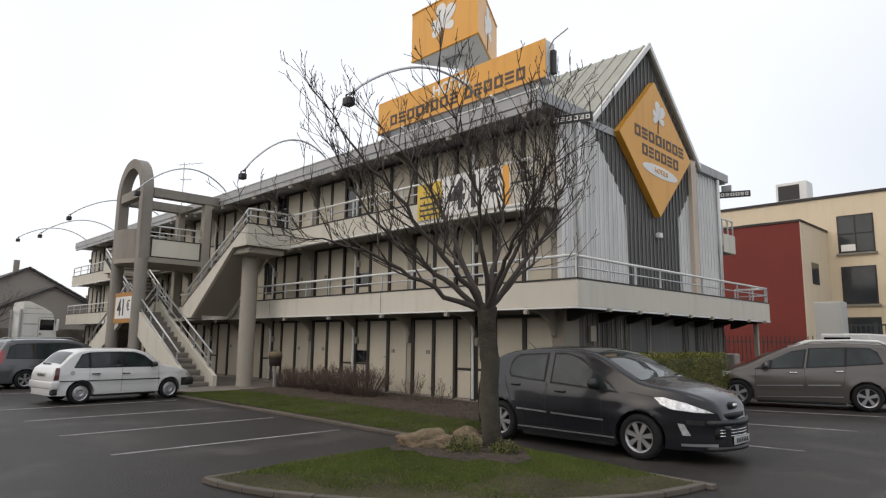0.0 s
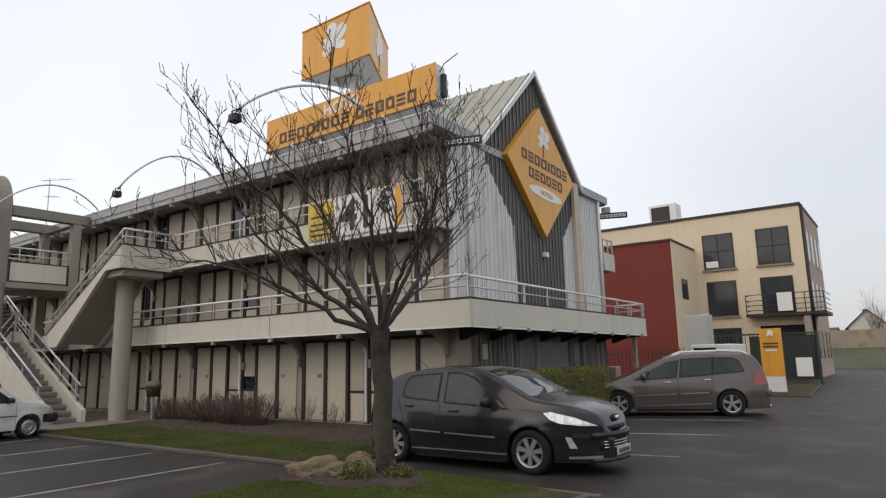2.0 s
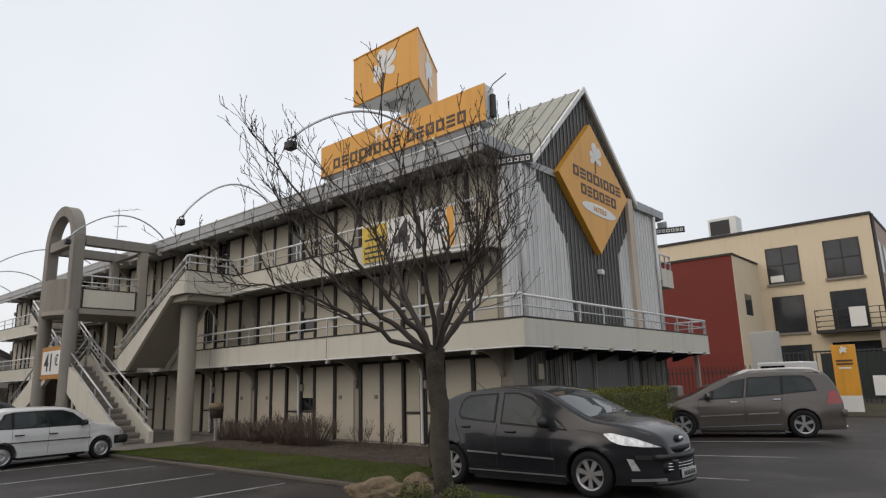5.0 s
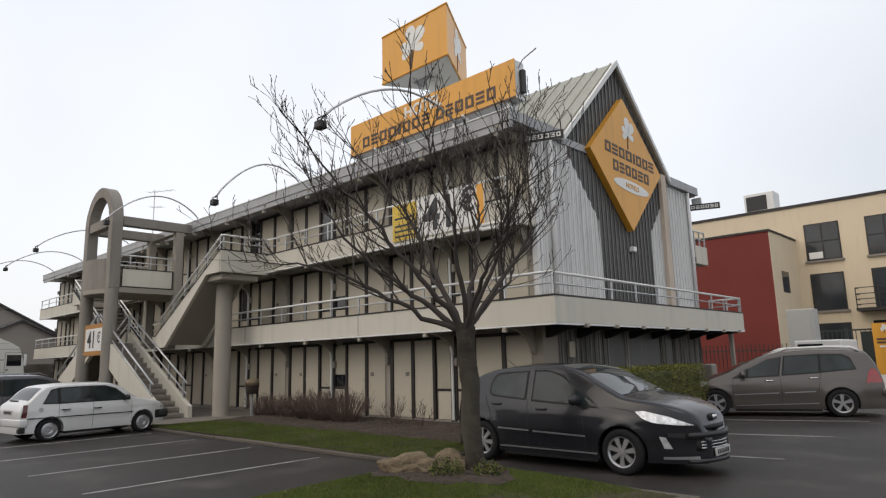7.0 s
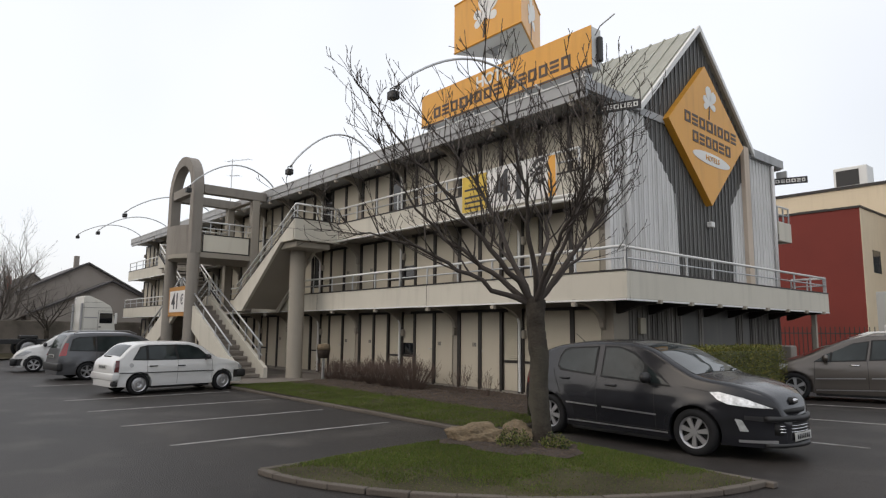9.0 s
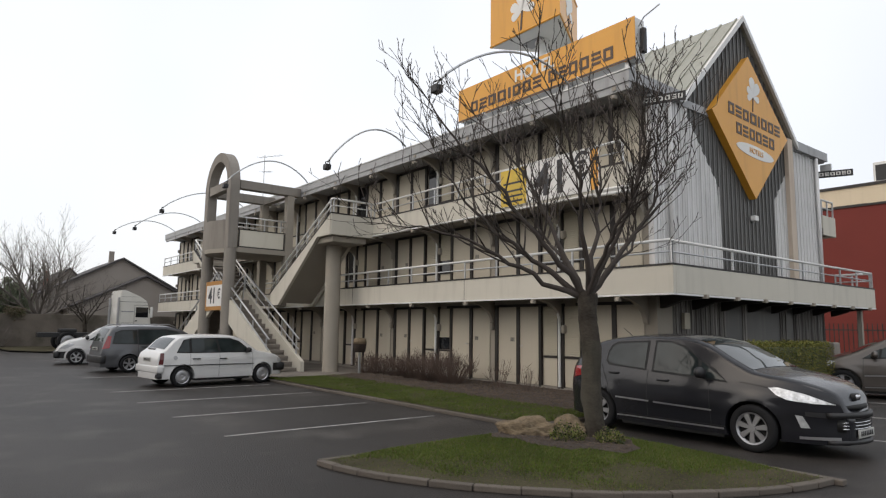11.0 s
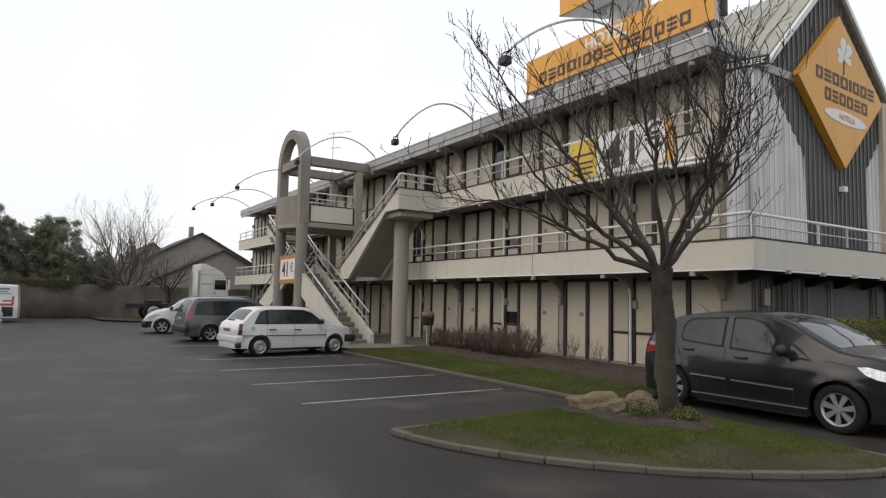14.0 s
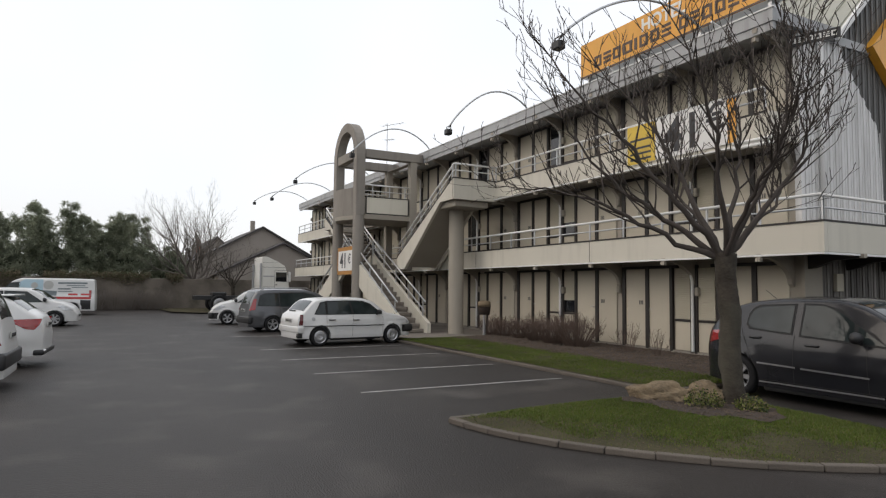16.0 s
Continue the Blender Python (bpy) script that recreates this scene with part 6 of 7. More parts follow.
car("estate_car", -5.29, 18.05, 201.4, s307, p307, "taupe estate car with roof rails parked by the hedge", 1.41, -1.38, 0.33, 5, g307, (0.2, 1.2, 0.93, 0.97), (-2.24, -2.02, 0.85, 0.85),
    [("headlight", [(1.55, 0.86), (1.75, 0.88), (2.12, 0.62), (1.85, 0.64)], "lamp_clear"), ("tail_light", [(-2.31, 0.8), (-1.93, 0.8), (-2.01, 1.04), (-2.1, 1.15), (-2.2, 1.1)], "lamp_red")],
    ex, mirrors=(0.72, 0.98), handles=((-0.84, 0.93), (0.15, 0.88)), trim="chrome", mouldings=[strip_poly(-0.84, 0.61, -0.16, 0.585, 0.026), strip_poly(-0.04, 0.58, 0.98, 0.54, 0.026), strip_poly(-0.88, 0.33, 0.98, 0.27, 0.02)], moulding_mat="alloy",
    seams=[strip_poly(-0.1, 0.34, -0.1, 1.0, 0.008), strip_poly(1.02, 0.34, 0.98, 0.95, 0.008), strip_poly(-0.9, 0.6, -1.0, 1.06, 0.008)], size=1.08)

# -- small white five-door hatchback
sax = Shell(3.7, 1.56, [(-1.85, 0.76), (-1.81, 0.88), (-1.68, 0.965), (-1.38, 1.25), (-1.2, 1.325), (-0.5, 1.36), (0.15, 1.35), (0.45, 1.27), (0.98, 0.93), (1.3, 0.87), (1.6, 0.8), (1.8, 0.68), (1.85, 0.56)], 0.87, 1.36, 0.22, 0.17, 0.2, 0.1, 0.05)
sax.wheels, sax.wheel_r = (1.14, -1.21), 0.275
pwh = paint("white_car_paint", (0.62, 0.62, 0.61), 0.3)
gax = [[(-1.36, 0.925), (-1.17, 1.21), (-1.06, 1.25), (-1.05, 0.915)], [(-0.98, 0.915), (-0.99, 1.255), (-0.31, 1.27), (-0.23, 0.915)], [(-0.16, 0.915), (-0.25, 1.27), (0.15, 1.26), (0.35, 1.18), (0.76, 0.915)]]
ex = [("front_bumper", B(1.6, 1.93, -0.68, 0.68, 0.34, 0.57, bevel=0.06), "black"), ("rear_bumper", B(-1.885, -1.7, -0.74, 0.74, 0.38, 0.57, bevel=0.03), pwh), ("rear_apron", B(-1.86, -1.72, -0.7, 0.7, 0.24, 0.369, bevel=0.02), "black"), *(("fuel_cap", side_patch(sax, [(-1.42 + 0.055 * math.cos(2 * math.pi * i / 16), 0.77 + 0.055 * math.sin(2 * math.pi * i / 16)) for i in range(16)], 0.006, sides=(s,)), "fascia") for s in (-1,)), ("rear_wiper", B(-1.72, -1.68, -0.1, 0.35, 0.97, 1.0), "black")]
car("small_car", -17.12, 5.68, 97, sax, pwh, "small old white five-door hatchback parked by the kerb", 1.14, -1.21, 0.275, 0, gax, (0.28, 0.98, 0.93, 0.96), (-1.66, -1.36, 0.86, 0.82),
    [("tail_light", [(-1.83, 0.6), (-1.72, 0.6), (-1.7, 0.9), (-1.79, 0.9)], "lamp_dark"), ("headlight", [(1.66, 0.6), (1.84, 0.6), (1.8, 0.66), (1.66, 0.72)], "lamp_clear"), ("bumper_corner", [(1.5, 0.34), (1.84, 0.34), (1.84, 0.56), (1.5, 0.56)], "black")],
    ex, handles=((-0.86, 0.74), (-0.1, 0.73)), mouldings=[strip_poly(-1.7, 0.575, 0.84, 0.565, 0.024)], mirrors=(0.58, 0.9, 0.85),
    seams=[strip_poly(-0.2, 0.26, -0.2, 0.9, 0.007), strip_poly(0.8, 0.3, 0.8, 0.88, 0.007), strip_poly(-1.02, 0.56, -1.02, 0.9, 0.007)], bumpers=(0, 0, 0.72))

# -- dark grey people carrier
smpv = Shell(4.5, 1.84, [(-2.25, 0.72), (-2.2, 1.0), (-2.02, 1.45), (-1.85, 1.64), (-1.0, 1.69), (0.0, 1.68), (0.5, 1.58), (1.2, 1.2), (1.6, 1.0), (2.0, 0.88), (2.2, 0.66), (2.25, 0.5)], 0.98, 1.69, 0.2, 0.22, 0.3, 0.22, 0.1)
pgr = paint("slate_car_paint", (0.09, 0.092, 0.098), 0.3, 0.4)
ex = [("rear_bumper", B(-2.3, -2.12, -0.8, 0.8, 0.34, 0.62, bevel=0.05), "black")]
for s in (-1, 1):
    bm = bmesh.new()
    tube(bm, [(-1.8, s * 0.62, 1.65), (-1.6, s * 0.64, 1.73), (0.1, s * 0.64, 1.75), (0.4, s * 0.62, 1.64)], 0.022, 6)
    ex.append(("roof_rail", bm, "alloy"))
car("people_carrier", -22.7, 5.75, 97, smpv, pgr, "dark grey people carrier parked next to the white hatchback", 1.4, -1.35, 0.315, 5, [[(-1.9, 1.06), (-1.8, 1.42), (-1.6, 1.5), (-1.12, 1.52), (-1.1, 1.04)], [(-1.02, 1.03), (-1.04, 1.53), (-0.05, 1.54), (0.0, 1.01)], [(0.06, 1.01), (0.02, 1.53), (0.4, 1.47), (1.0, 1.12), (1.02, 1.0)]], (0.55, 1.5, 0.93, 0.97), (-2.17, -1.95, 0.85, 0.85),
    [("tail_light", [(-2.24, 0.85), (-2.02, 0.88), (-1.95, 1.3), (-2.06, 1.32)], "lamp_red"), ("headlight", [(1.7, 0.8), (2.1, 0.66), (2.1, 0.76), (1.75, 0.92)], "lamp_clear")],
    ex, mirrors=(1.02, 1.02), handles=((-0.85, 0.92), (0.25, 0.9)), mouldings=[strip_poly(-0.95, 0.56, 1.0, 0.54, 0.09)], seams=[strip_poly(0.03, 0.3, 0.03, 1.0, 0.01), strip_poly(-1.06, 0.5, -1.06, 1.0, 0.01)], size=0.93)

# -- small white car whose nose looks out from behind the people carrier
ssm = Shell(3.9, 1.68, [(-1.95, 0.7), (-1.9, 1.0), (-1.65, 1.4), (-1.0, 1.5), (0.1, 1.5), (0.5, 1.4), (1.05, 1.04), (1.5, 0.92), (1.8, 0.74), (1.95, 0.5)], 0.92, 1.5, 0.2, 0.22, 0.32, 0.2, 0.08)
gsm = [[(-1.5, 1.0), (-1.4, 1.3), (-0.6, 1.38), (-0.55, 0.98)], [(-0.48, 0.98), (-0.5, 1.38), (0.2, 1.35), (0.8, 0.98)]]
lsm = [("headlight", [(1.3, 0.78), (1.5, 0.84), (1.85, 0.62), (1.6, 0.62)], "lamp_clear"), ("tail_light", [(-1.93, 0.8), (-1.7, 0.8), (-1.75, 1.1), (-1.88, 1.08)], "lamp_red")]
car("small_car", -27.2, 5.2, 263, ssm, paint("white_car_paint", (0.6, 0.6, 0.59), 0.35), "small white car with black bumper behind the people carrier", 1.22, -1.25, 0.3, 5, gsm, (0.35, 1.05, 0.93, 0.97), (-1.88, -1.66, 0.85, 0.85), lsm,
    [("front_bumper", B(1.8, 2.0, -0.7, 0.7, 0.25, 0.52, bevel=0.06), "black"), *(("bumper_side", side_patch(ssm, [(1.35, 0.25), (1.93, 0.25), (1.93, 0.5), (1.4, 0.52)], 0.012, sides=(s,)), "black") for s in (-1, 1))], mirrors=(0.85, 1.0), handles=((-0.8, 0.85),))
# -- white cars across the aisle
car("small_car", -28.0, -2.9, 83, ssm, pwh, "white hatchback parked nose outward across the aisle", 1.22, -1.25, 0.3, 7, gsm, (0.35, 1.05, 0.93, 0.97), (-1.88, -1.66, 0.85, 0.85), lsm, [("grille", B(1.9, 1.96, -0.45, 0.45, 0.3, 0.42, bevel=0.02), "black")], mirrors=(0.85, 1.0), handles=((-0.2, 0.85),))
sds = Shell(4.53, 1.85, [(-2.26, 0.72), (-2.2, 0.98), (-2.0, 1.12), (-1.5, 1.42), (-0.6, 1.5), (0.1, 1.49), (0.6, 1.36), (1.2, 1.06), (1.8, 0.88), (2.15, 0.66), (2.26, 0.5)], 0.98, 1.5, 0.24, 0.26, 0.34, 0.26, 0.09)
gds = [[(-1.5, 1.06), (-1.35, 1.3), (-0.7, 1.37), (-0.65, 1.0)], [(-0.58, 1.0), (-0.6, 1.38), (0.2, 1.36), (0.95, 1.02)]]
lds = [("tail_light", [(-2.24, 0.98), (-1.66, 0.97), (-1.82, 0.9), (-1.98, 0.78), (-2.12, 0.76), (-2.2, 0.86)], "lamp_red"), ("headlight", [(1.6, 0.8), (2.1, 0.64), (2.1, 0.72), (1.7, 0.9)], "lamp_clear")]
exd = [("diffuser", B(-2.3, -2.1, -0.7, 0.7, 0.25, 0.36, bevel=0.03), "black"), ("exhaust", B(-2.32, -2.1, 0.42, 0.66, 0.3, 0.36, bevel=0.02), "chrome"), ("spoiler", B(-1.72, -1.42, -0.6, 0.6, 1.43, 1.46, bevel=0.01), pwh)]
car("hatchback_car", -14.75, -3.25, 266, sds, pwh, "large white hatchback parked tail outward across the aisle", 1.38, -1.35, 0.33, 5, gds, (0.5, 1.25, 0.93, 0.97), (-1.98, -1.5, 0.9, 0.85), lds, exd, mirrors=(0.95, 1.02), handles=((-0.8, 0.9),))
car("small_car", -11.75, -3.5, 268, smpv, pwh, "white people carrier parked tail outward across the aisle", 1.4, -1.35, 0.315, 5, [[(-1.9, 1.06), (-1.8, 1.42), (-1.12, 1.52), (-1.1, 1.04)], [(-1.02, 1.03), (-1.04, 1.53), (0.0, 1.5), (0.9, 1.02)]], (0.55, 1.5, 0.93, 0.97), (-2.17, -1.95, 0.85, 0.85),
    [("tail_light", [(-2.22, 0.72), (-2.0, 0.72), (-1.98, 1.0), (-2.1, 1.0)], "lamp_red")], [("rear_bumper", B(-2.3, -2.12, -0.8, 0.8, 0.34, 0.6, bevel=0.05), "black")])

# -- delivery van with printed sides
svan = Shell(5.2, 1.92, [(-2.6, 1.1), (-2.57, 1.86), (-2.45, 1.95), (-1.0, 1.98), (0.9, 1.97), (1.2, 1.88), (1.9, 1.3), (2.35, 1.08), (2.53, 0.8), (2.6, 0.5)], 1.15, 1.98, 0.22, 0.12, 0.28, 0.04, 0.07)
M["van_blue"] = mat("pale_blue_print", (0.42, 0.58, 0.66), 0.4, 0.15, 0.8, 0.0)
M["van_red"] = mat("red_print", (0.4, 0.03, 0.03), 0.4, 0.1, 1.0, 0.0)
M["van_grey"] = mat("grey_print", (0.14, 0.17, 0.18), 0.4, 0.3, 3.0, 0.0)
exv = [*(("blue_print", side_patch(svan, [(-0.1, 1.0), (-0.1, 1.92), (0.75, 1.92), (1.0, 1.75), (1.0, 1.0)], 0.004, sides=(s,)), "van_blue") for s in (-1, 1)), *(("red_band", side_patch(svan, [(-2.4, 0.86), (-2.4, 0.98), (0.0, 1.0), (0.0, 0.86)], 0.006, sides=(s,)), "van_red") for s in (-1, 1)), *(("grey_print", side_patch(svan, [(-0.75, 1.05), (-0.75, 1.3), (0.1, 1.35), (0.1, 1.05)], 0.009, sides=(s,)), "van_grey") for s in (-1, 1)), *(("lower_cladding", side_patch(svan, [(-2.4, 0.3), (-2.4, 0.8), (-1.9, 0.82), (-1.9, 0.3)], 0.006, sides=(s,)), "black") for s in (-1, 1))]
for x0, x1, z, w in ((-2.2, -0.8, 1.74, 0.09), (-2.1, -1.2, 1.6, 0.05), (-1.4, -0.8, 1.42, 0.07), (-1.5, -0.8, 1.28, 0.04)):
    exv.extend((("print_bar", side_patch(svan, strip_poly(x0, z, x1, z, w), 0.009, sides=(s,)), "van_grey") for s in (-1, 1)))
for x0, x1, z, w in ((-2.3, -1.9, 1.12, 0.1), (-1.75, -1.3, 1.12, 0.1), (-2.25, -1.45, 1.5, 0.04), (-0.7, 0.9, 1.12, 0.05)):
    exv.extend((("print_bar", side_patch(svan, strip_poly(x0, z, x1, z, w), 0.0095, sides=(s,)), "van_red" if w > 0.06 else "van_grey") for s in (-1, 1)))
for cx, cz, rr in ((-0.35, 1.62, 0.24), (0.3, 1.6, 0.16)):
    exv.extend((("print_disc", side_patch(svan, [(cx + rr * math.cos(2 * math.pi * i / 16), cz + rr * math.sin(2 * math.pi * i / 16)) for i in range(16)], 0.009, sides=(s,)), "plate") for s in (-1, 1)))
car("delivery_van", -38.0, -3.1, 267, svan, pwh, "white delivery van with blue and red printed sides", 1.45, -1.5, 0.33, 5, [[(1.0, 1.2), (1.0, 1.75), (1.35, 1.72), (1.9, 1.25)]], (1.22, 2.05, 0.95, 0.97), None,
    [("tail_light", [(-2.42, 0.95), (-2.3, 0.95), (-2.3, 1.35), (-2.42, 1.35)], "lamp_red")], exv, category="van", plates=False)

# -- white lorry tractor
tr = empty("lorry_tractor", -40, 8.2, 0, "white lorry tractor unit parked behind the cars", "lorry", rz=90)


def PT(n, bm, m, lab="", smooth=False):
    if n not in ("chassis", "fifth_wheel", "tank"):
        for v in bm.verts:                           # the short cab
            v.co.x = -0.34 + (v.co.x + 0.6) * 0.748
    return part(n, bm, m if not isinstance(m, str) else M[m], tr, lab, smooth, local=True)
bm = bmesh.new()
prism(bm, [(-0.6, 0.95), (1.5, 0.95), (1.62, 1.3), (1.5, 2.1), (1.25, 2.75), (0.7, 3.0), (-0.2, 3.3), (-0.6, 3.3)], "y", -1.2, 1.2)
bmesh.ops.bevel(bm, geom=list(bm.edges), offset=0.06, segments=2, affect="EDGES")
M["lorry_white"] = mat("lorry_white_paint", (0.74, 0.73, 0.68), 0.35, 0.05, 1.5, 0.0, coat=0.3, stain=(0.66, 0.64, 0.58), streak=True)
PT("cab", bm, "lorry_white")
PT("bumper", B(1.3, 1.7, -1.22, 1.22, 0.35, 0.94, bevel=0.06), "lorry_white")
PT("windscreen", B(1.48, 1.56, -1.05, 1.05, 1.75, 2.3), "dark_glass")
for s in (-1, 1):
    PT("side_window", B(0.5, 1.36, s * 1.205 - 0.008, s * 1.205 + 0.008, 1.82, 2.38, bevel=0.005), "dark_glass")
    for x0, x1, z0, z1 in ((0.4, 0.415, 1.0, 2.5), (0.415, 1.4, 2.485, 2.5), (-0.6, 1.3, 2.66, 2.675), (-0.5, 0.4, 1.5, 1.512), (-0.55, 0.62, 2.94, 2.95)):
        PT("panel_gap", B(x0, x1, s * 1.203 - 0.004, s * 1.203 + 0.004, z0, z1), "seam")
    PT("door_handle", B(0.46, 0.62, s * 1.215 - 0.015, s * 1.215 + 0.015, 1.6, 1.65, bevel=0.006), "black")
    PT("side_stripe", B(-0.5, 0.35, s * 1.203 - 0.004, s * 1.203 + 0.004, 2.1, 2.16), "fascia")
    PT("step", B(0.5, 1.2, s * 1.18 - 0.05, s * 1.18 + 0.05, 0.62, 0.7, bevel=0.01), "black")
    PT("mirror", B(1.45, 1.6, s * 1.4 - 0.1, s * 1.4 + 0.1, 1.8, 2.4, bevel=0.04), "white_metal")
    PT("side_fairing", B(-0.75, -0.62, s * 1.12 - 0.1, s * 1.12 + 0.1, 1.0, 2.9, bevel=0.03), "fascia")
PT("chassis", B(-4.0, 1.2, -0.45, 0.45, 0.7, 0.95, bevel=0.02), "black")
PT("fifth_wheel", B(-3.0, -2.2, -0.5, 0.5, 0.96, 1.15, bevel=0.05), "black")
PT("tank", B(-1.6, -0.4, -1.15, -0.55, 0.45, 0.94, bevel=0.08), "alloy")
ty, bk, rm = wheel_meshes(0.5, 0, 0.3)
for xw in (0.72, -2.7):
    for s in (-1, 1):
        w = new("wheel", ty)
        w.parent = tr
        w.matrix_basis = pose(xw, s * 1.02, 0.5, 0, 0, 0 if s < 0 else 180)
        o = new("rim", rm)
        o.parent = w


# ---- yellow and red office building behind ----
off = empty("office_building", -11, 48, 0, "three-storey yellow rendered office with a red front block", "building")
XO, YO, ZO = -4.57, 44.0, 10.6
M["side_wall"] = mat("pinkish_grey_render", (0.44, 0.335, 0.28), 0.85, 0.06, 0.5, 0.12, stain=(0.37, 0.285, 0.24), streak=True)
part("wall", B(-26, XO, YO, 53.2, 0, ZO - 0.12), M["yellow_wall"], off)
part("side_wall", B(XO + 0.001, XO + 0.03, YO + 0.12, 53.2, 0, ZO - 0.12), M["side_wall"], off, "pinkish grey side wall")
bm = bmesh.new()
tube(bm, [(XO + 0.1, YO + 0.1, 0), (XO + 0.1, YO + 0.1, ZO - 0.1)], 0.09, 8)
part("downpipe", bm, M["brown"], off, smooth=True)
part("roof", B(-26.1, XO + 0.08, YO - 0.08, 53.3, ZO - 0.119, ZO + 0.05), M["brown"], off, "dark roof edge")
part("red_wall", B(-22, -10.99, 38.9, YO - 0.002, 0, 8.35), M["red_wall"], off, "red rendered front block")
part("block_side", B(-10.989, -10.97, 38.9, YO - 0.002, 0, 8.35), M["yellow_wall"], off)
part("block_coping", B(-22.05, -10.92, 38.84, YO - 0.002, 8.351, 8.47), M["brown"], off)


def office_window(x0, x1, z0, z1, cols, rows, sill=True):
    w = part("window", B(x0, x1, YO - 0.03, YO - 0.003, z0, z1), M["brown"], off, "dark framed window")
    cw, rh = (x1 - x0 - 0.08) / cols, (z1 - z0 - 0.08) / rows
    for i in range(cols):
        for j in range(rows):
            part("pane", B(x0 + 0.08 + i * cw, x0 + (i + 1) * cw, YO - 0.045, YO - 0.031, z0 + 0.08 + j * rh, z0 + (j + 1) * rh), M["office_glass"], w)
    if sill:
        part("sill", B(x0 - 0.1, x1 + 0.1, YO - 0.16, YO - 0.004, z0 - 0.12, z0 - 0.001), M["concrete"], w)


# the strong colour variation stands for uneven reflections in the panes
M["office_glass"] = mat("office_glass", (0.03, 0.034, 0.04), 0.1, 0.6, 0.7, 0.0, spec=0.5)
office_window(-10.4, -8.5, 6.98, 9.28, 2, 2)
part("blind", B(-10.25, -9.5, YO - 0.052, YO - 0.046, 7.1, 7.5), M["sign_white"], off, "white papers on the window ledge")
office_window(-7.16, -5.28, 6.98, 9.28, 2, 2)
office_window(-10.35, -8.55, 3.92, 6.18, 1, 1)
office_window(-7.16, -5.32, 3.8, 6.2, 1, 1, False)
office_window(-10.37, -8.5, 1.2, 3.16, 1, 1)
office_window(-16.0, -14.2, 8.55, 9.4, 2, 1)
part("window", B(-10.969, -10.95, 40.5, 41.8, 4.95, 6.2), M["office_glass"], off)
part("doorway", B(-7.4, XO - 0.35, YO - 0.02, YO - 0.003, 0, 3.2), M["dark_glass"], off, "dark glazed ground-floor entrance")
for z0, z1 in ((7.1, 9.2), (4.0, 6.0), (1.0, 3.0)):
    for y0 in (45.3, 47.4, 49.5, 51.4):
        sw = part("window", B(XO + 0.031, XO + 0.06, y0, y0 + 1.2, z0, z1), M["shutter"], off, "tall side window in a beige frame")
        part("pane", B(XO + 0.061, XO + 0.07, y0 + 0.12, y0 + 1.08, z0 + 0.12, z1 - 0.12), M["office_glass"], sw)
bal = empty("balcony", -5.8, 43.4, 3.72, "dark metal corner balcony on the yellow office", "balcony")
part("floor", B(-7.95, XO + 0.9, 42.9, YO - 0.004, 3.72, 3.9), M["brown"], bal)
part("floor", B(XO + 0.002, XO + 0.9, YO, 46.5, 3.72, 3.9), M["brown"], bal)
for h in (1.15, 0.8, 0.5, 0.2):
    bm = bmesh.new()
    tube(bm, [(-7.9, 43.9, 3.9 + h), (-7.9, 42.95, 3.9 + h), (XO + 0.85, 42.95, 3.9 + h), (XO + 0.85, 46.4, 3.9 + h)], 0.025, 6)
    part("rail", bm, M["brown"], bal)
for x in (-7.9, -6.8, -5.7, -4.7, XO + 0.85):
    part("post", B(x - 0.025, x + 0.025, 42.93, 42.98, 3.9, 5.05), M["brown"], bal)
part("notice", B(-6.15, -5.35, 42.86, 42.9, 4.0, 5.1), M["sign_white"], bal, "white sheet on the railing")
part("column", B(XO - 0.3, XO + 0.05, 43.0, 43.3, 0, 3.719), M["beige"], bal)
hv = empty("roof_unit", -13.2, 46, 10.65, "white ventilation unit on the office roof", "ventilation unit")
part("case", B(-14.2, -12.3, 45.5, 46.8, 10.65, 12.2, bevel=0.05), M["white_metal"], hv)
part("grille", B(-14.05, -12.75, 45.48, 45.499, 11.0, 12.0), M["black"], hv)
# iron fence, gate, cabinet, totem
fen = empty("metal_fence", -6, 36, 0, "dark green metal fence with a sliding gate", "fence")
M["fence"] = mat("dark_green_metal", (0.02, 0.028, 0.026), 0.5, 0.1, 2.0, 0.0)
for z in (0.25, 2.45):
    part("rail", B(-9.0, -3.55, 35.97, 36.03, z, z + 0.08), M["fence"], fen)
for i in range(28):
    x = -9.0 + i * 0.2
    part("bar", B(x - 0.015, x + 0.015, 35.985, 36.015, 0.05, 2.45), M["fence"], fen)
for x in (-9.0, -7.2, -5.4, -3.6):
    part("post", B(x - 0.06, x + 0.06, 35.94, 36.06, 0, 2.6), M["fence"], fen)
part("infill", B(-6.6, -3.7, 36.04, 36.06, 0.3, 2.4), M["fence"], fen, "dark gate mesh")
part("notice", B(-4.6, -3.9, 35.9, 35.93, 0.4, 1.3), M["sign_white"], fen, "white notice board")
fe2 = empty("railing_fence", -11, 30, 0, "low dark picket fence by the hedge", "fence")
for i in range(22):
    x = -12.0 + i * 0.18
    part("bar", B(x - 0.012, x + 0.012, 29.98, 30.02, 0.0, 1.9), M["fence"], fe2)
part("rail", B(-12.0, -8.1, 29.985, 30.015, 1.6, 1.65), M["fence"], fe2)
part("rail", B(-12.0, -8.1, 29.985, 30.015, 0.2, 0.25), M["fence"], fe2)
M["cab_grey"] = mat("pale_grey_cabinet_paint", (0.42, 0.42, 0.4), 0.6, 0.05, 0.5, 0.03)
cb = empty("grey_cabinet", -7.6, 30.3, 0, "tall pale grey metal cabinet behind the estate car", "cabinet")
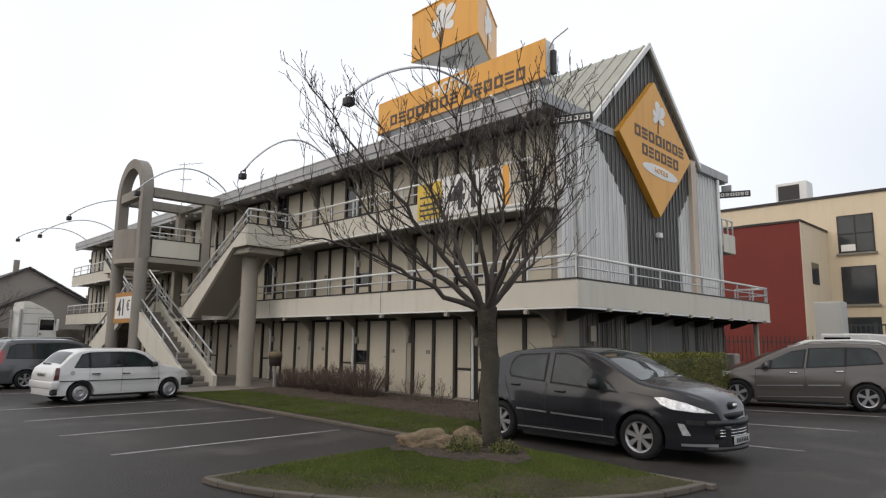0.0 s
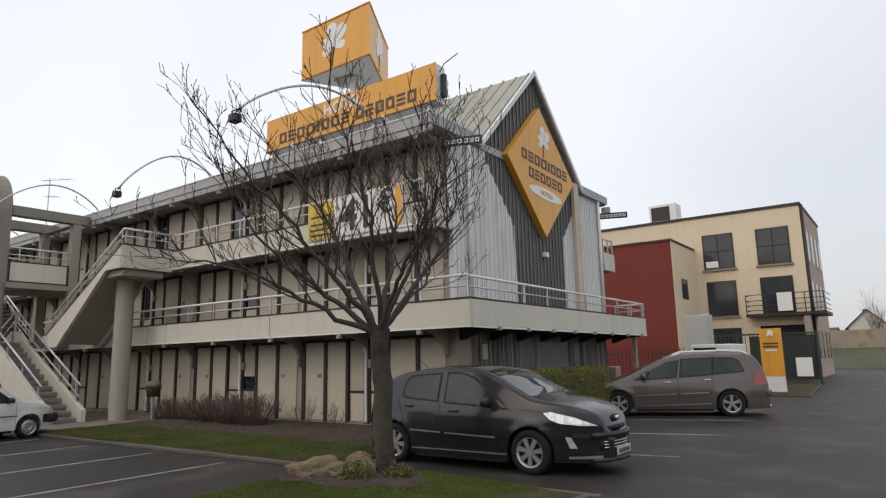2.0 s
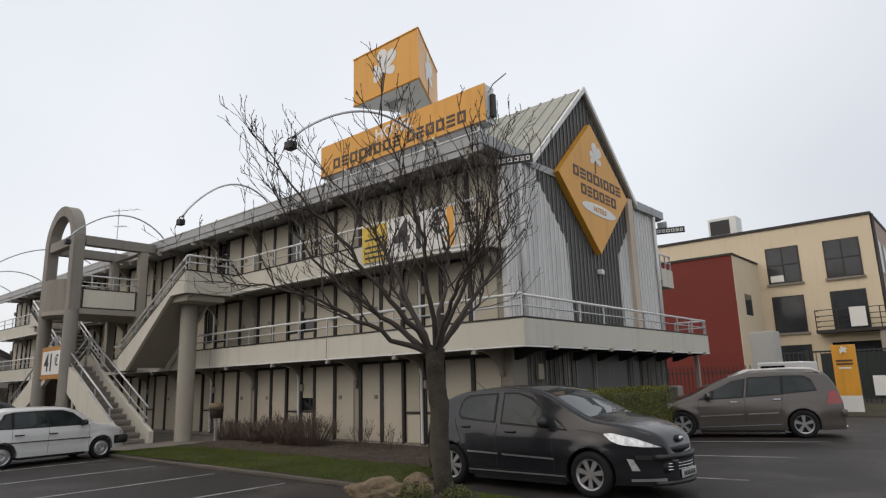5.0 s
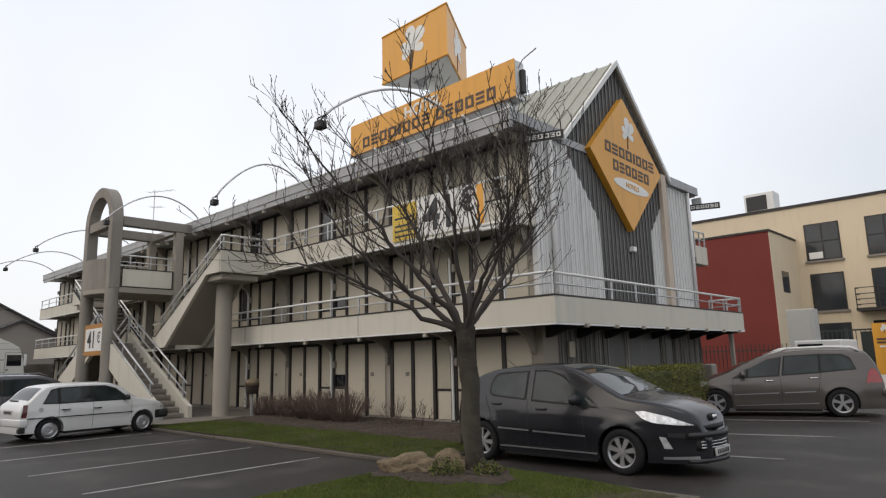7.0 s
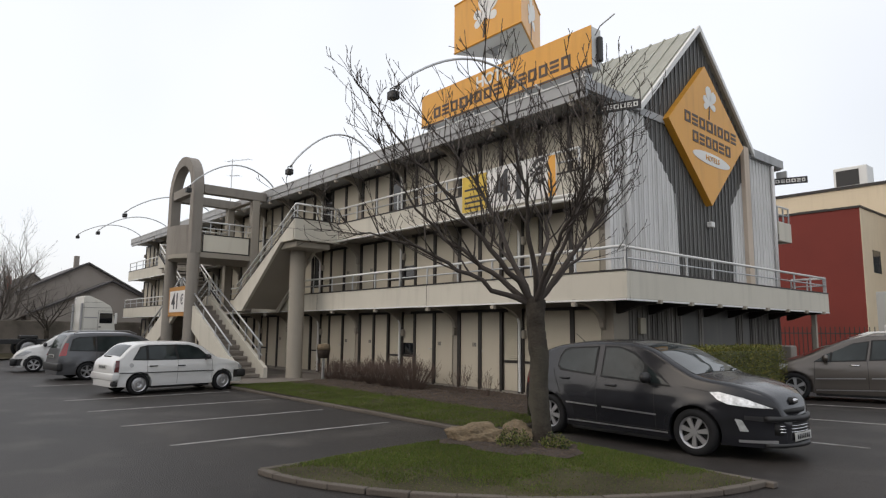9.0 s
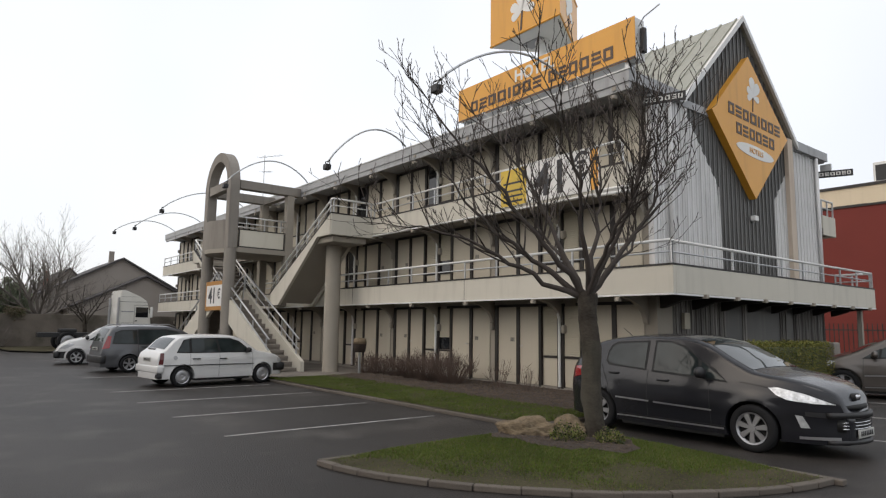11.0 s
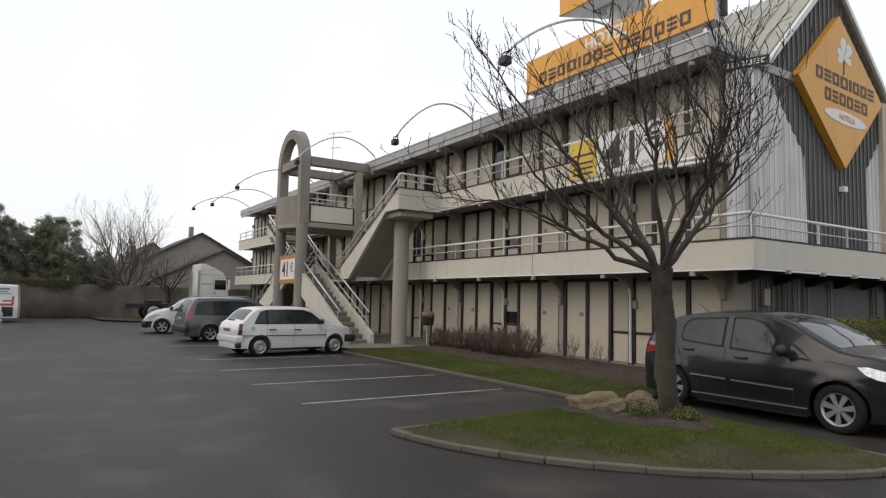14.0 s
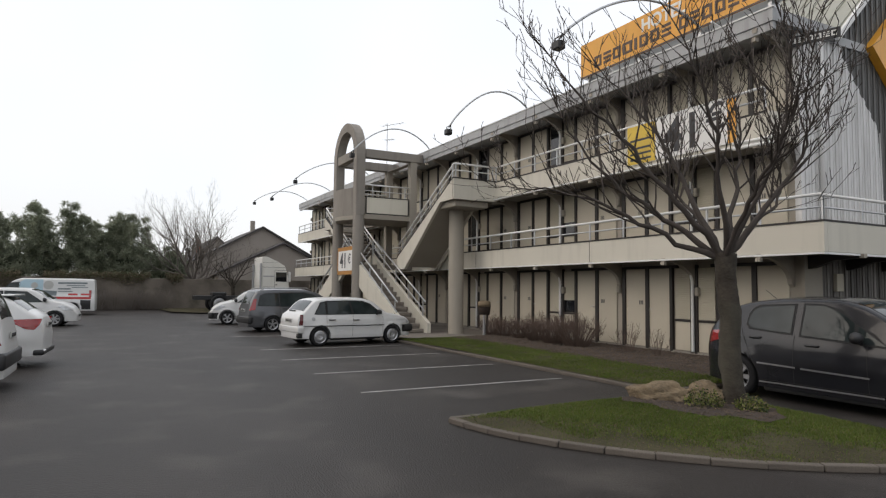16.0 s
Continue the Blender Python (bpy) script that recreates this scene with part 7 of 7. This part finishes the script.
part("body", B(-8.1, -7.08, 30.0, 30.8, 0, 3.3, bevel=0.03), M["cab_grey"], cb)
part("door", B(-8.0, -7.18, 29.98, 29.998, 0.2, 3.2), M["cab_grey"], cb)
part("handle", B(-7.3, -7.26, 29.95, 29.979, 1.4, 1.6), M["black"], cb)
wv = empty("white_van", -5.6, 24.6, 0, "low white box van standing behind the estate car", "van")
part("box", B(-6.3, -4.9, 24.0, 26.2, 0.35, 1.9, bevel=0.04), M["white_metal"], wv)
part("window", B(-6.2, -5.45, 23.985, 23.999, 1.45, 1.78), M["dark_glass"], wv)
for wx in (-6.05, -5.1):
    for wy in (24.25, 25.9):
        bm = bmesh.new()
        tube(bm, [(wx - 0.09, wy, 0.3), (wx + 0.09, wy, 0.3)], 0.3, 18)
        part("wheel", bm, M["tyre"], wv)
solo("stone_pier", B(-9.4, -8.5, 22.4, 22.9, 0, 1.2, bevel=0.05), M["concrete"], "short grey stone pier at the hedge end", "pier")
tot = empty("totem_sign", -4.4, 28.1, 0, "orange upright sign board with white foot", "sign")
part("board", B(-4.75, -3.98, 28.05, 28.2, 0.65, 2.5, bevel=0.01), M["orange"], tot)
part("foot", B(-4.75, -3.98, 28.04, 28.21, 0.0, 0.649), M["sign_white"], tot)
mt = plane_at((-4.37, 28.045, 0), (1, 0, 0), (0, 0, 1))
leaf_mark(mt, 0.0, 2.25, 0.17, tot)
for z in (1.88, 1.76):
    flat_shape("mark", [(-0.27, z), (0.27, z), (0.27, z + 0.07), (-0.27, z + 0.07)], mt, M["sign_dark"], tot, 0.006)
flat_shape("mark", [(-0.2, 1.62), (0.2, 1.62), (0.2, 1.68), (-0.2, 1.68)], mt, M["sign_white"], tot, 0.006)
sheet([(-9.0, 26.2), (-3.0, 26.2), (-3.3, 30.0), (-3.6, 35.5), (-9.0, 35.5)], lambda x, y: 0.07, "ground_verge", M["turf"], "worn grass verge by the orange board", 3)
kv = empty("kerb_verge", -4, 26, 0, "concrete kerb of the grass verge", "kerb", kind="structure")
kerb_run([(-9.0, 26.2), (-3.0, 26.2), (-3.3, 30.0), (-3.6, 35.5)], kv)

# grey bark, lightened so that its colour carries the haze on distant twigs
M["far_bark"] = mat("pale_hazed_bark", (0.15, 0.132, 0.115), 0.95, 0.2, 2.0, 0.2)
# ---- far side of the road: verge, garden wall, house, trees ----
M["far_grass"] = mat("far_grass", (0.062, 0.066, 0.032), 0.95, 0.25, 0.3, 0.2)
sheet([(-60, 64), (60, 64), (60, 84), (-60, 84)], lambda x, y: 0.02 + 0.0925 * (y - 64), "ground_far_verge", M["far_grass"], "sloping grass verge beyond the road", 30)
sheet([(-60, 84), (60, 84), (60, 130), (-60, 130)], lambda x, y: 1.87, "ground_far_garden", M["far_grass"], "level gardens above the sloping verge", 60)
M["far_wall"] = mat("old_garden_wall", (0.3, 0.255, 0.195), 0.9, 0.2, 0.6, 0.2, stain=(0.16, 0.135, 0.105))
solo("garden_wall", B(-40, 40, 84, 84.3, 1.7, 3.85), M["far_wall"], "long beige garden wall beyond the road", "wall")
M["far_white"] = mat("pale_house_render", (0.55, 0.53, 0.47), 0.85, 0.08, 0.3, 0.1)
M["far_roof"] = mat("dark_roof_tiles", (0.06, 0.055, 0.055), 0.8, 0.2, 0.5, 0.2)


def house(x0, x1, y0, y1, he, hr, label, ridge="y", wall="far_white", chimney=None, windows=()):
    h = empty("house", (x0 + x1) / 2, (y0 + y1) / 2, 0, label, "house", "distant houses")
    bm = bmesh.new()
    if ridge == "y":
        prism(bm, [(x0, 0), (x1, 0), (x1, he), ((x0 + x1) / 2, hr), (x0, he)], "y", y0, y1)
    else:
        prism(bm, [(y0, 0), (y1, 0), (y1, he), ((y0 + y1) / 2, hr), (y0, he)], "x", x0, x1)
    part("wall", bm, M[wall], h)
    a0, a1 = (x0, x1) if ridge == "y" else (y0, y1)
    am, t = (a0 + a1) / 2, 0.14
    k = (hr - he) / (am - a0)
    for s, e in ((-1, a0), (1, a1)):
        bm = bmesh.new()
        o = e + s * 0.35
        zo = he - 0.35 * k
        prism(bm, [(am, hr + 0.01), (o, zo + 0.01), (o, zo + t), (am, hr + t)], "y" if ridge == "y" else "x", (y0 if ridge == "y" else x0) - 0.25, (y1 if ridge == "y" else x1) + 0.25)
        part("roof", bm, M["far_roof"], h)
    if chimney:
        cx, cy, ct, cm = chimney
        part("chimney", B(cx - 0.17, cx + 0.17, cy - 0.17, cy + 0.17, hr - 1.6, ct), M[cm], h)
    for wx, wz in windows:
        if ridge == "y":
            part("window", B(wx - 0.45, wx + 0.45, y0 - 0.03, y0 - 0.002, wz, wz + 1.2), M["office_glass"], h)
        else:
            part("window", B(x1 + 0.002, x1 + 0.03, wx - 0.45, wx + 0.45, wz, wz + 1.2), M["office_glass"], h)
    return h


house(-6.0, -1.9, 92, 104, 4.4, 6.4, "pale house with a dark pitched roof beyond the road", windows=((-4.9, 2.6), (-2.7, 2.6)), chimney=(-4.3, 95, 6.6, "far_roof"))
house(-16, -8, 96, 108, 3.2, 4.6, "low white house with a dark roof beyond the road", ridge="x")
house(2, 12, 90, 100, 2.4, 2.9, "low pale outbuilding beyond the road", ridge="x")
tree_of("bare_tree", -2.6, 88, 0, 2.2, 0.15, 7, 4.4, 2, 5, "leafless tree before the distant house", spread=0.6, rise=0.7, tilt=0.5, bark="far_bark", twig="far_bark", group="distant trees")
tree_of("bare_tree", 4.5, 120, 0, 3, 0.3, 7, 6.5, 2, 9, "grey leafless tree far off", spread=0.5, rise=0.9, tilt=0.4, group="distant trees")
ssm2 = car("small_car", -6.2, 87.5, 20, ssm, pwh, "white car far off beyond the road", 1.22, -1.25, 0.3, 5, gsm, (0.35, 1.05, 0.93, 0.97), (-1.88, -1.66, 0.85, 0.85), lsm)

ssm2.matrix_basis.translation.z = PLAN * 1.87


def thin_leaf(name, color):
    """A thin leaf that lets half of its light through."""
    m = bpy.data.materials.new(name)
    m.use_nodes = True
    n, l = m.node_tree.nodes, m.node_tree.links
    tr, df, mx, geo, rg, sc = (n.new("ShaderNode" + k) for k in ("BsdfTranslucent", "BsdfDiffuse", "MixShader", "NewGeometry", "MapRange", "VectorMath"))
    rg.inputs["To Min"].default_value, rg.inputs["To Max"].default_value = 0.65, 1.35
    sc.operation = "SCALE"
    sc.inputs[0].default_value = color
    l.new(geo.outputs["Random Per Island"], rg.inputs["Value"])
    l.new(rg.outputs["Result"], sc.inputs["Scale"])
    for b in (tr, df):
        l.new(sc.outputs[0], b.inputs["Color"])
    l.new(df.outputs[0], mx.inputs[1])
    l.new(tr.outputs[0], mx.inputs[2])
    l.new(mx.outputs[0], n["Material Output"].inputs["Surface"])
    return m


# ---- end of the car park: wall, evergreens, bare trees, houses ----
M["ivy_wall"] = mat("overgrown_wall", (0.14, 0.12, 0.1), 0.95, 0.45, 0.8, 0.5, stain=(0.055, 0.052, 0.036))
M["house_wall"] = mat("grey_brown_render", (0.27, 0.24, 0.212), 0.9, 0.14, 0.4, 0.2, stain=(0.25, 0.22, 0.19))
M["chimney_red"] = mat("red_brick_chimney", (0.2, 0.07, 0.05), 0.9, 0.2, 3.0, 0.3)
for i in range(13):
    twiggy(-43.3 + 0.25 * math.sin(5 * i), -7.5 + 0.85 * i, 0.75, 1.1 + 0.5 * abs(math.sin(2.3 * i)), 90, 80 + i, "leafless brown brushwood against the boundary wall", "brushwood at the wall", "far_bark")
ivy = empty("ivy", -44.1, -3, 1.9, "dull evergreen creeper over the top of the boundary wall", "creeper")
rng = random.Random(77)
pp = []
while len(pp) < 14000:
    y, d = rng.uniform(-14, 4), rng.random() ** 2
    if noise.noise((y * 0.6, 3, 0)) + 0.25 > d:
        pp.append((-43.97 + rng.gauss(0, 0.12), y, 2.15 - 1.5 * d + rng.gauss(0, 0.1)))
leaves("foliage", pp, 0.1, [thin_leaf("creeper_leaf", (0.13, 0.14, 0.08)), thin_leaf("dead_creeper_leaf", (0.2, 0.165, 0.12))], (2, 3), 78, ivy)
# rear side of the car park, unseen: wall added to darken reflections in car sides
solo("wall_south", B(-43.9, 40, -24.4, -24.0, 0, 6.5, bevel=0.03), M["ivy_wall"], "unseen dark wall added to darken reflections in the cars", "wall", kind="structure")
solo("boundary_wall", B(-44.3, -44.0, -60, 14, 0, 1.95, bevel=0.03), M["ivy_wall"], "long dark overgrown boundary wall", "wall")
sheet([(-44, 2.5), (-38.5, 2.9), (-36.6, 4.2), (-38.0, 5.6), (-44, 6)], lambda x, y: 0.08, "ground_tree_bed", M["turf"], "rough grass bed at the far trees", 2)
house(-66, -55, 5.2, 17.2, 3.15, 6.45, "grey-brown gabled house behind the boundary wall", ridge="x", wall="house_wall", chimney=(-56.5, 10.65, 7.15, "house_wall"))
house(-74, -60, 5.5, 11.1, 3.1, 5.8, "brown gabled house with a red chimney farther back", ridge="x", wall="house_wall", chimney=(-60.6, 6.8, 5.6, "chimney_red"))
house(-62, -52.5, 7.4, 17.4, 2.5, 5.0, "lower grey-brown gabled annex of the house", ridge="x", wall="house_wall")
tree_of("bare_tree", -45.3, 4.8, 0, 1.7, 0.22, 10, 4.3, 3, 31, "tall leafless tree behind the boundary wall", spread=0.55, rise=0.55, tilt=0.95, bark="far_bark", twig="far_bark", group="far bare trees")
tree_of("bare_tree", -41.0, 6.6, 0.05, 1.5, 0.12, 6, 2.3, 3, 33, "small leafless tree on the rough bed", spread=0.8, rise=0.25, tilt=0.9, group="far bare trees")
tree_of("bare_tree", -58, 22, 0, 2.5, 0.25, 8, 6.0, 3, 37, "leafless tree rising behind the hotel end", spread=0.6, rise=0.6, tilt=0.6, group="far bare trees")
# both leaf colours are raised and greyed to stand for haze before the evergreens
M["conifer"] = thin_leaf("hazed_evergreen_leaf", (0.23, 0.255, 0.18))
M["conifer_b"] = thin_leaf("hazed_evergreen_leaf_light", (0.31, 0.325, 0.245))


# inner crown mass, coloured dark to stand for shade between the leaves
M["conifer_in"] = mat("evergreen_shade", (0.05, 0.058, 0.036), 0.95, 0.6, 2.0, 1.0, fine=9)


def evergreen(x, y, h, r, seed):
    t = empty("evergreen_tree", x, y, 0, "dark evergreen tree with feathery tops behind the wall", "tree", "evergreens")
    rng = random.Random(seed)
    bm = bmesh.new()
    tube(bm, [(x, y, 0), (x + 0.1, y, h * 0.4), (x, y, h * 0.68)], [0.2, 0.12, 0.03], 8)
    part("trunk", bm, M["bark"], t)
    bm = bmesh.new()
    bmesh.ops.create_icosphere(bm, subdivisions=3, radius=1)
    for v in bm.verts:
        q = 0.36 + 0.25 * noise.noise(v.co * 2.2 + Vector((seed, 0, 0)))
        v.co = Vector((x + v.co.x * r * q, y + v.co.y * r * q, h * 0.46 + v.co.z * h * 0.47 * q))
    part("inner_foliage", bm, M["conifer_in"], t, "inner crown mass coloured dark as shade", smooth=True)
    pts = []
    tops = [(rng.uniform(-0.95, 0.95) * r, rng.uniform(-0.95, 0.95) * r, h * rng.uniform(0.72, 1.06)) for _ in range(9)]
    for _ in range(290):                             # upright leaders, each feathered with arching sprays
        ox, oy, lh = tops[rng.randrange(9)]
        a, u = rng.uniform(0, 6.28), rng.random() ** 0.75
        z0, reach = lh * (0.05 + 0.93 * u), (0.35 + 1.2 * (1 - u) ** 0.7) * rng.uniform(0.5, 1.2)
        lift = 0.35 + 0.35 * reach
        for k in range(160):
            q = rng.random() ** 0.8
            d, b = reach * q, 0.03 + 0.07 * (1 - q)
            pts.append((x + ox * (0.5 + 0.5 * u) + d * math.cos(a) + rng.gauss(0, b), y + oy * (0.5 + 0.5 * u) + d * math.sin(a) + rng.gauss(0, b), max(0.2, z0 + lift * (2.2 * q - 1.9 * q * q) + rng.gauss(0, 0.05))))
    leaves("crown", pts, 0.21, [M["conifer"], M["conifer_b"]], (3, 2), seed, t, droop=0.15, slim=0.075)


for i, (x, y, h, r) in enumerate(((-48, -10.5, 6.4, 2.2), (-48.5, -7.8, 6.0, 2.0), (-48, -5.6, 6.3, 2.0), (-47.5, -3.4, 6.8, 2.1), (-48.3, -1.2, 6.6, 1.9), (-47.5, 0.7, 6.3, 1.7), (-50, -13.5, 6.2, 2.3), (-49, 3.0, 4.3, 1.7), (-51, -17, 6.5, 2.4))):
    evergreen(x, y, h - 0.35, r, 50 + i)


# ---- the plan brought to full size ----
for ob in list(scene.objects):
    if ob.parent is None and ob.type in ("MESH", "EMPTY") and ob not in TRUE_SIZE:
        ob.matrix_basis = Matrix.Scale(PLAN, 4) @ ob.matrix_basis
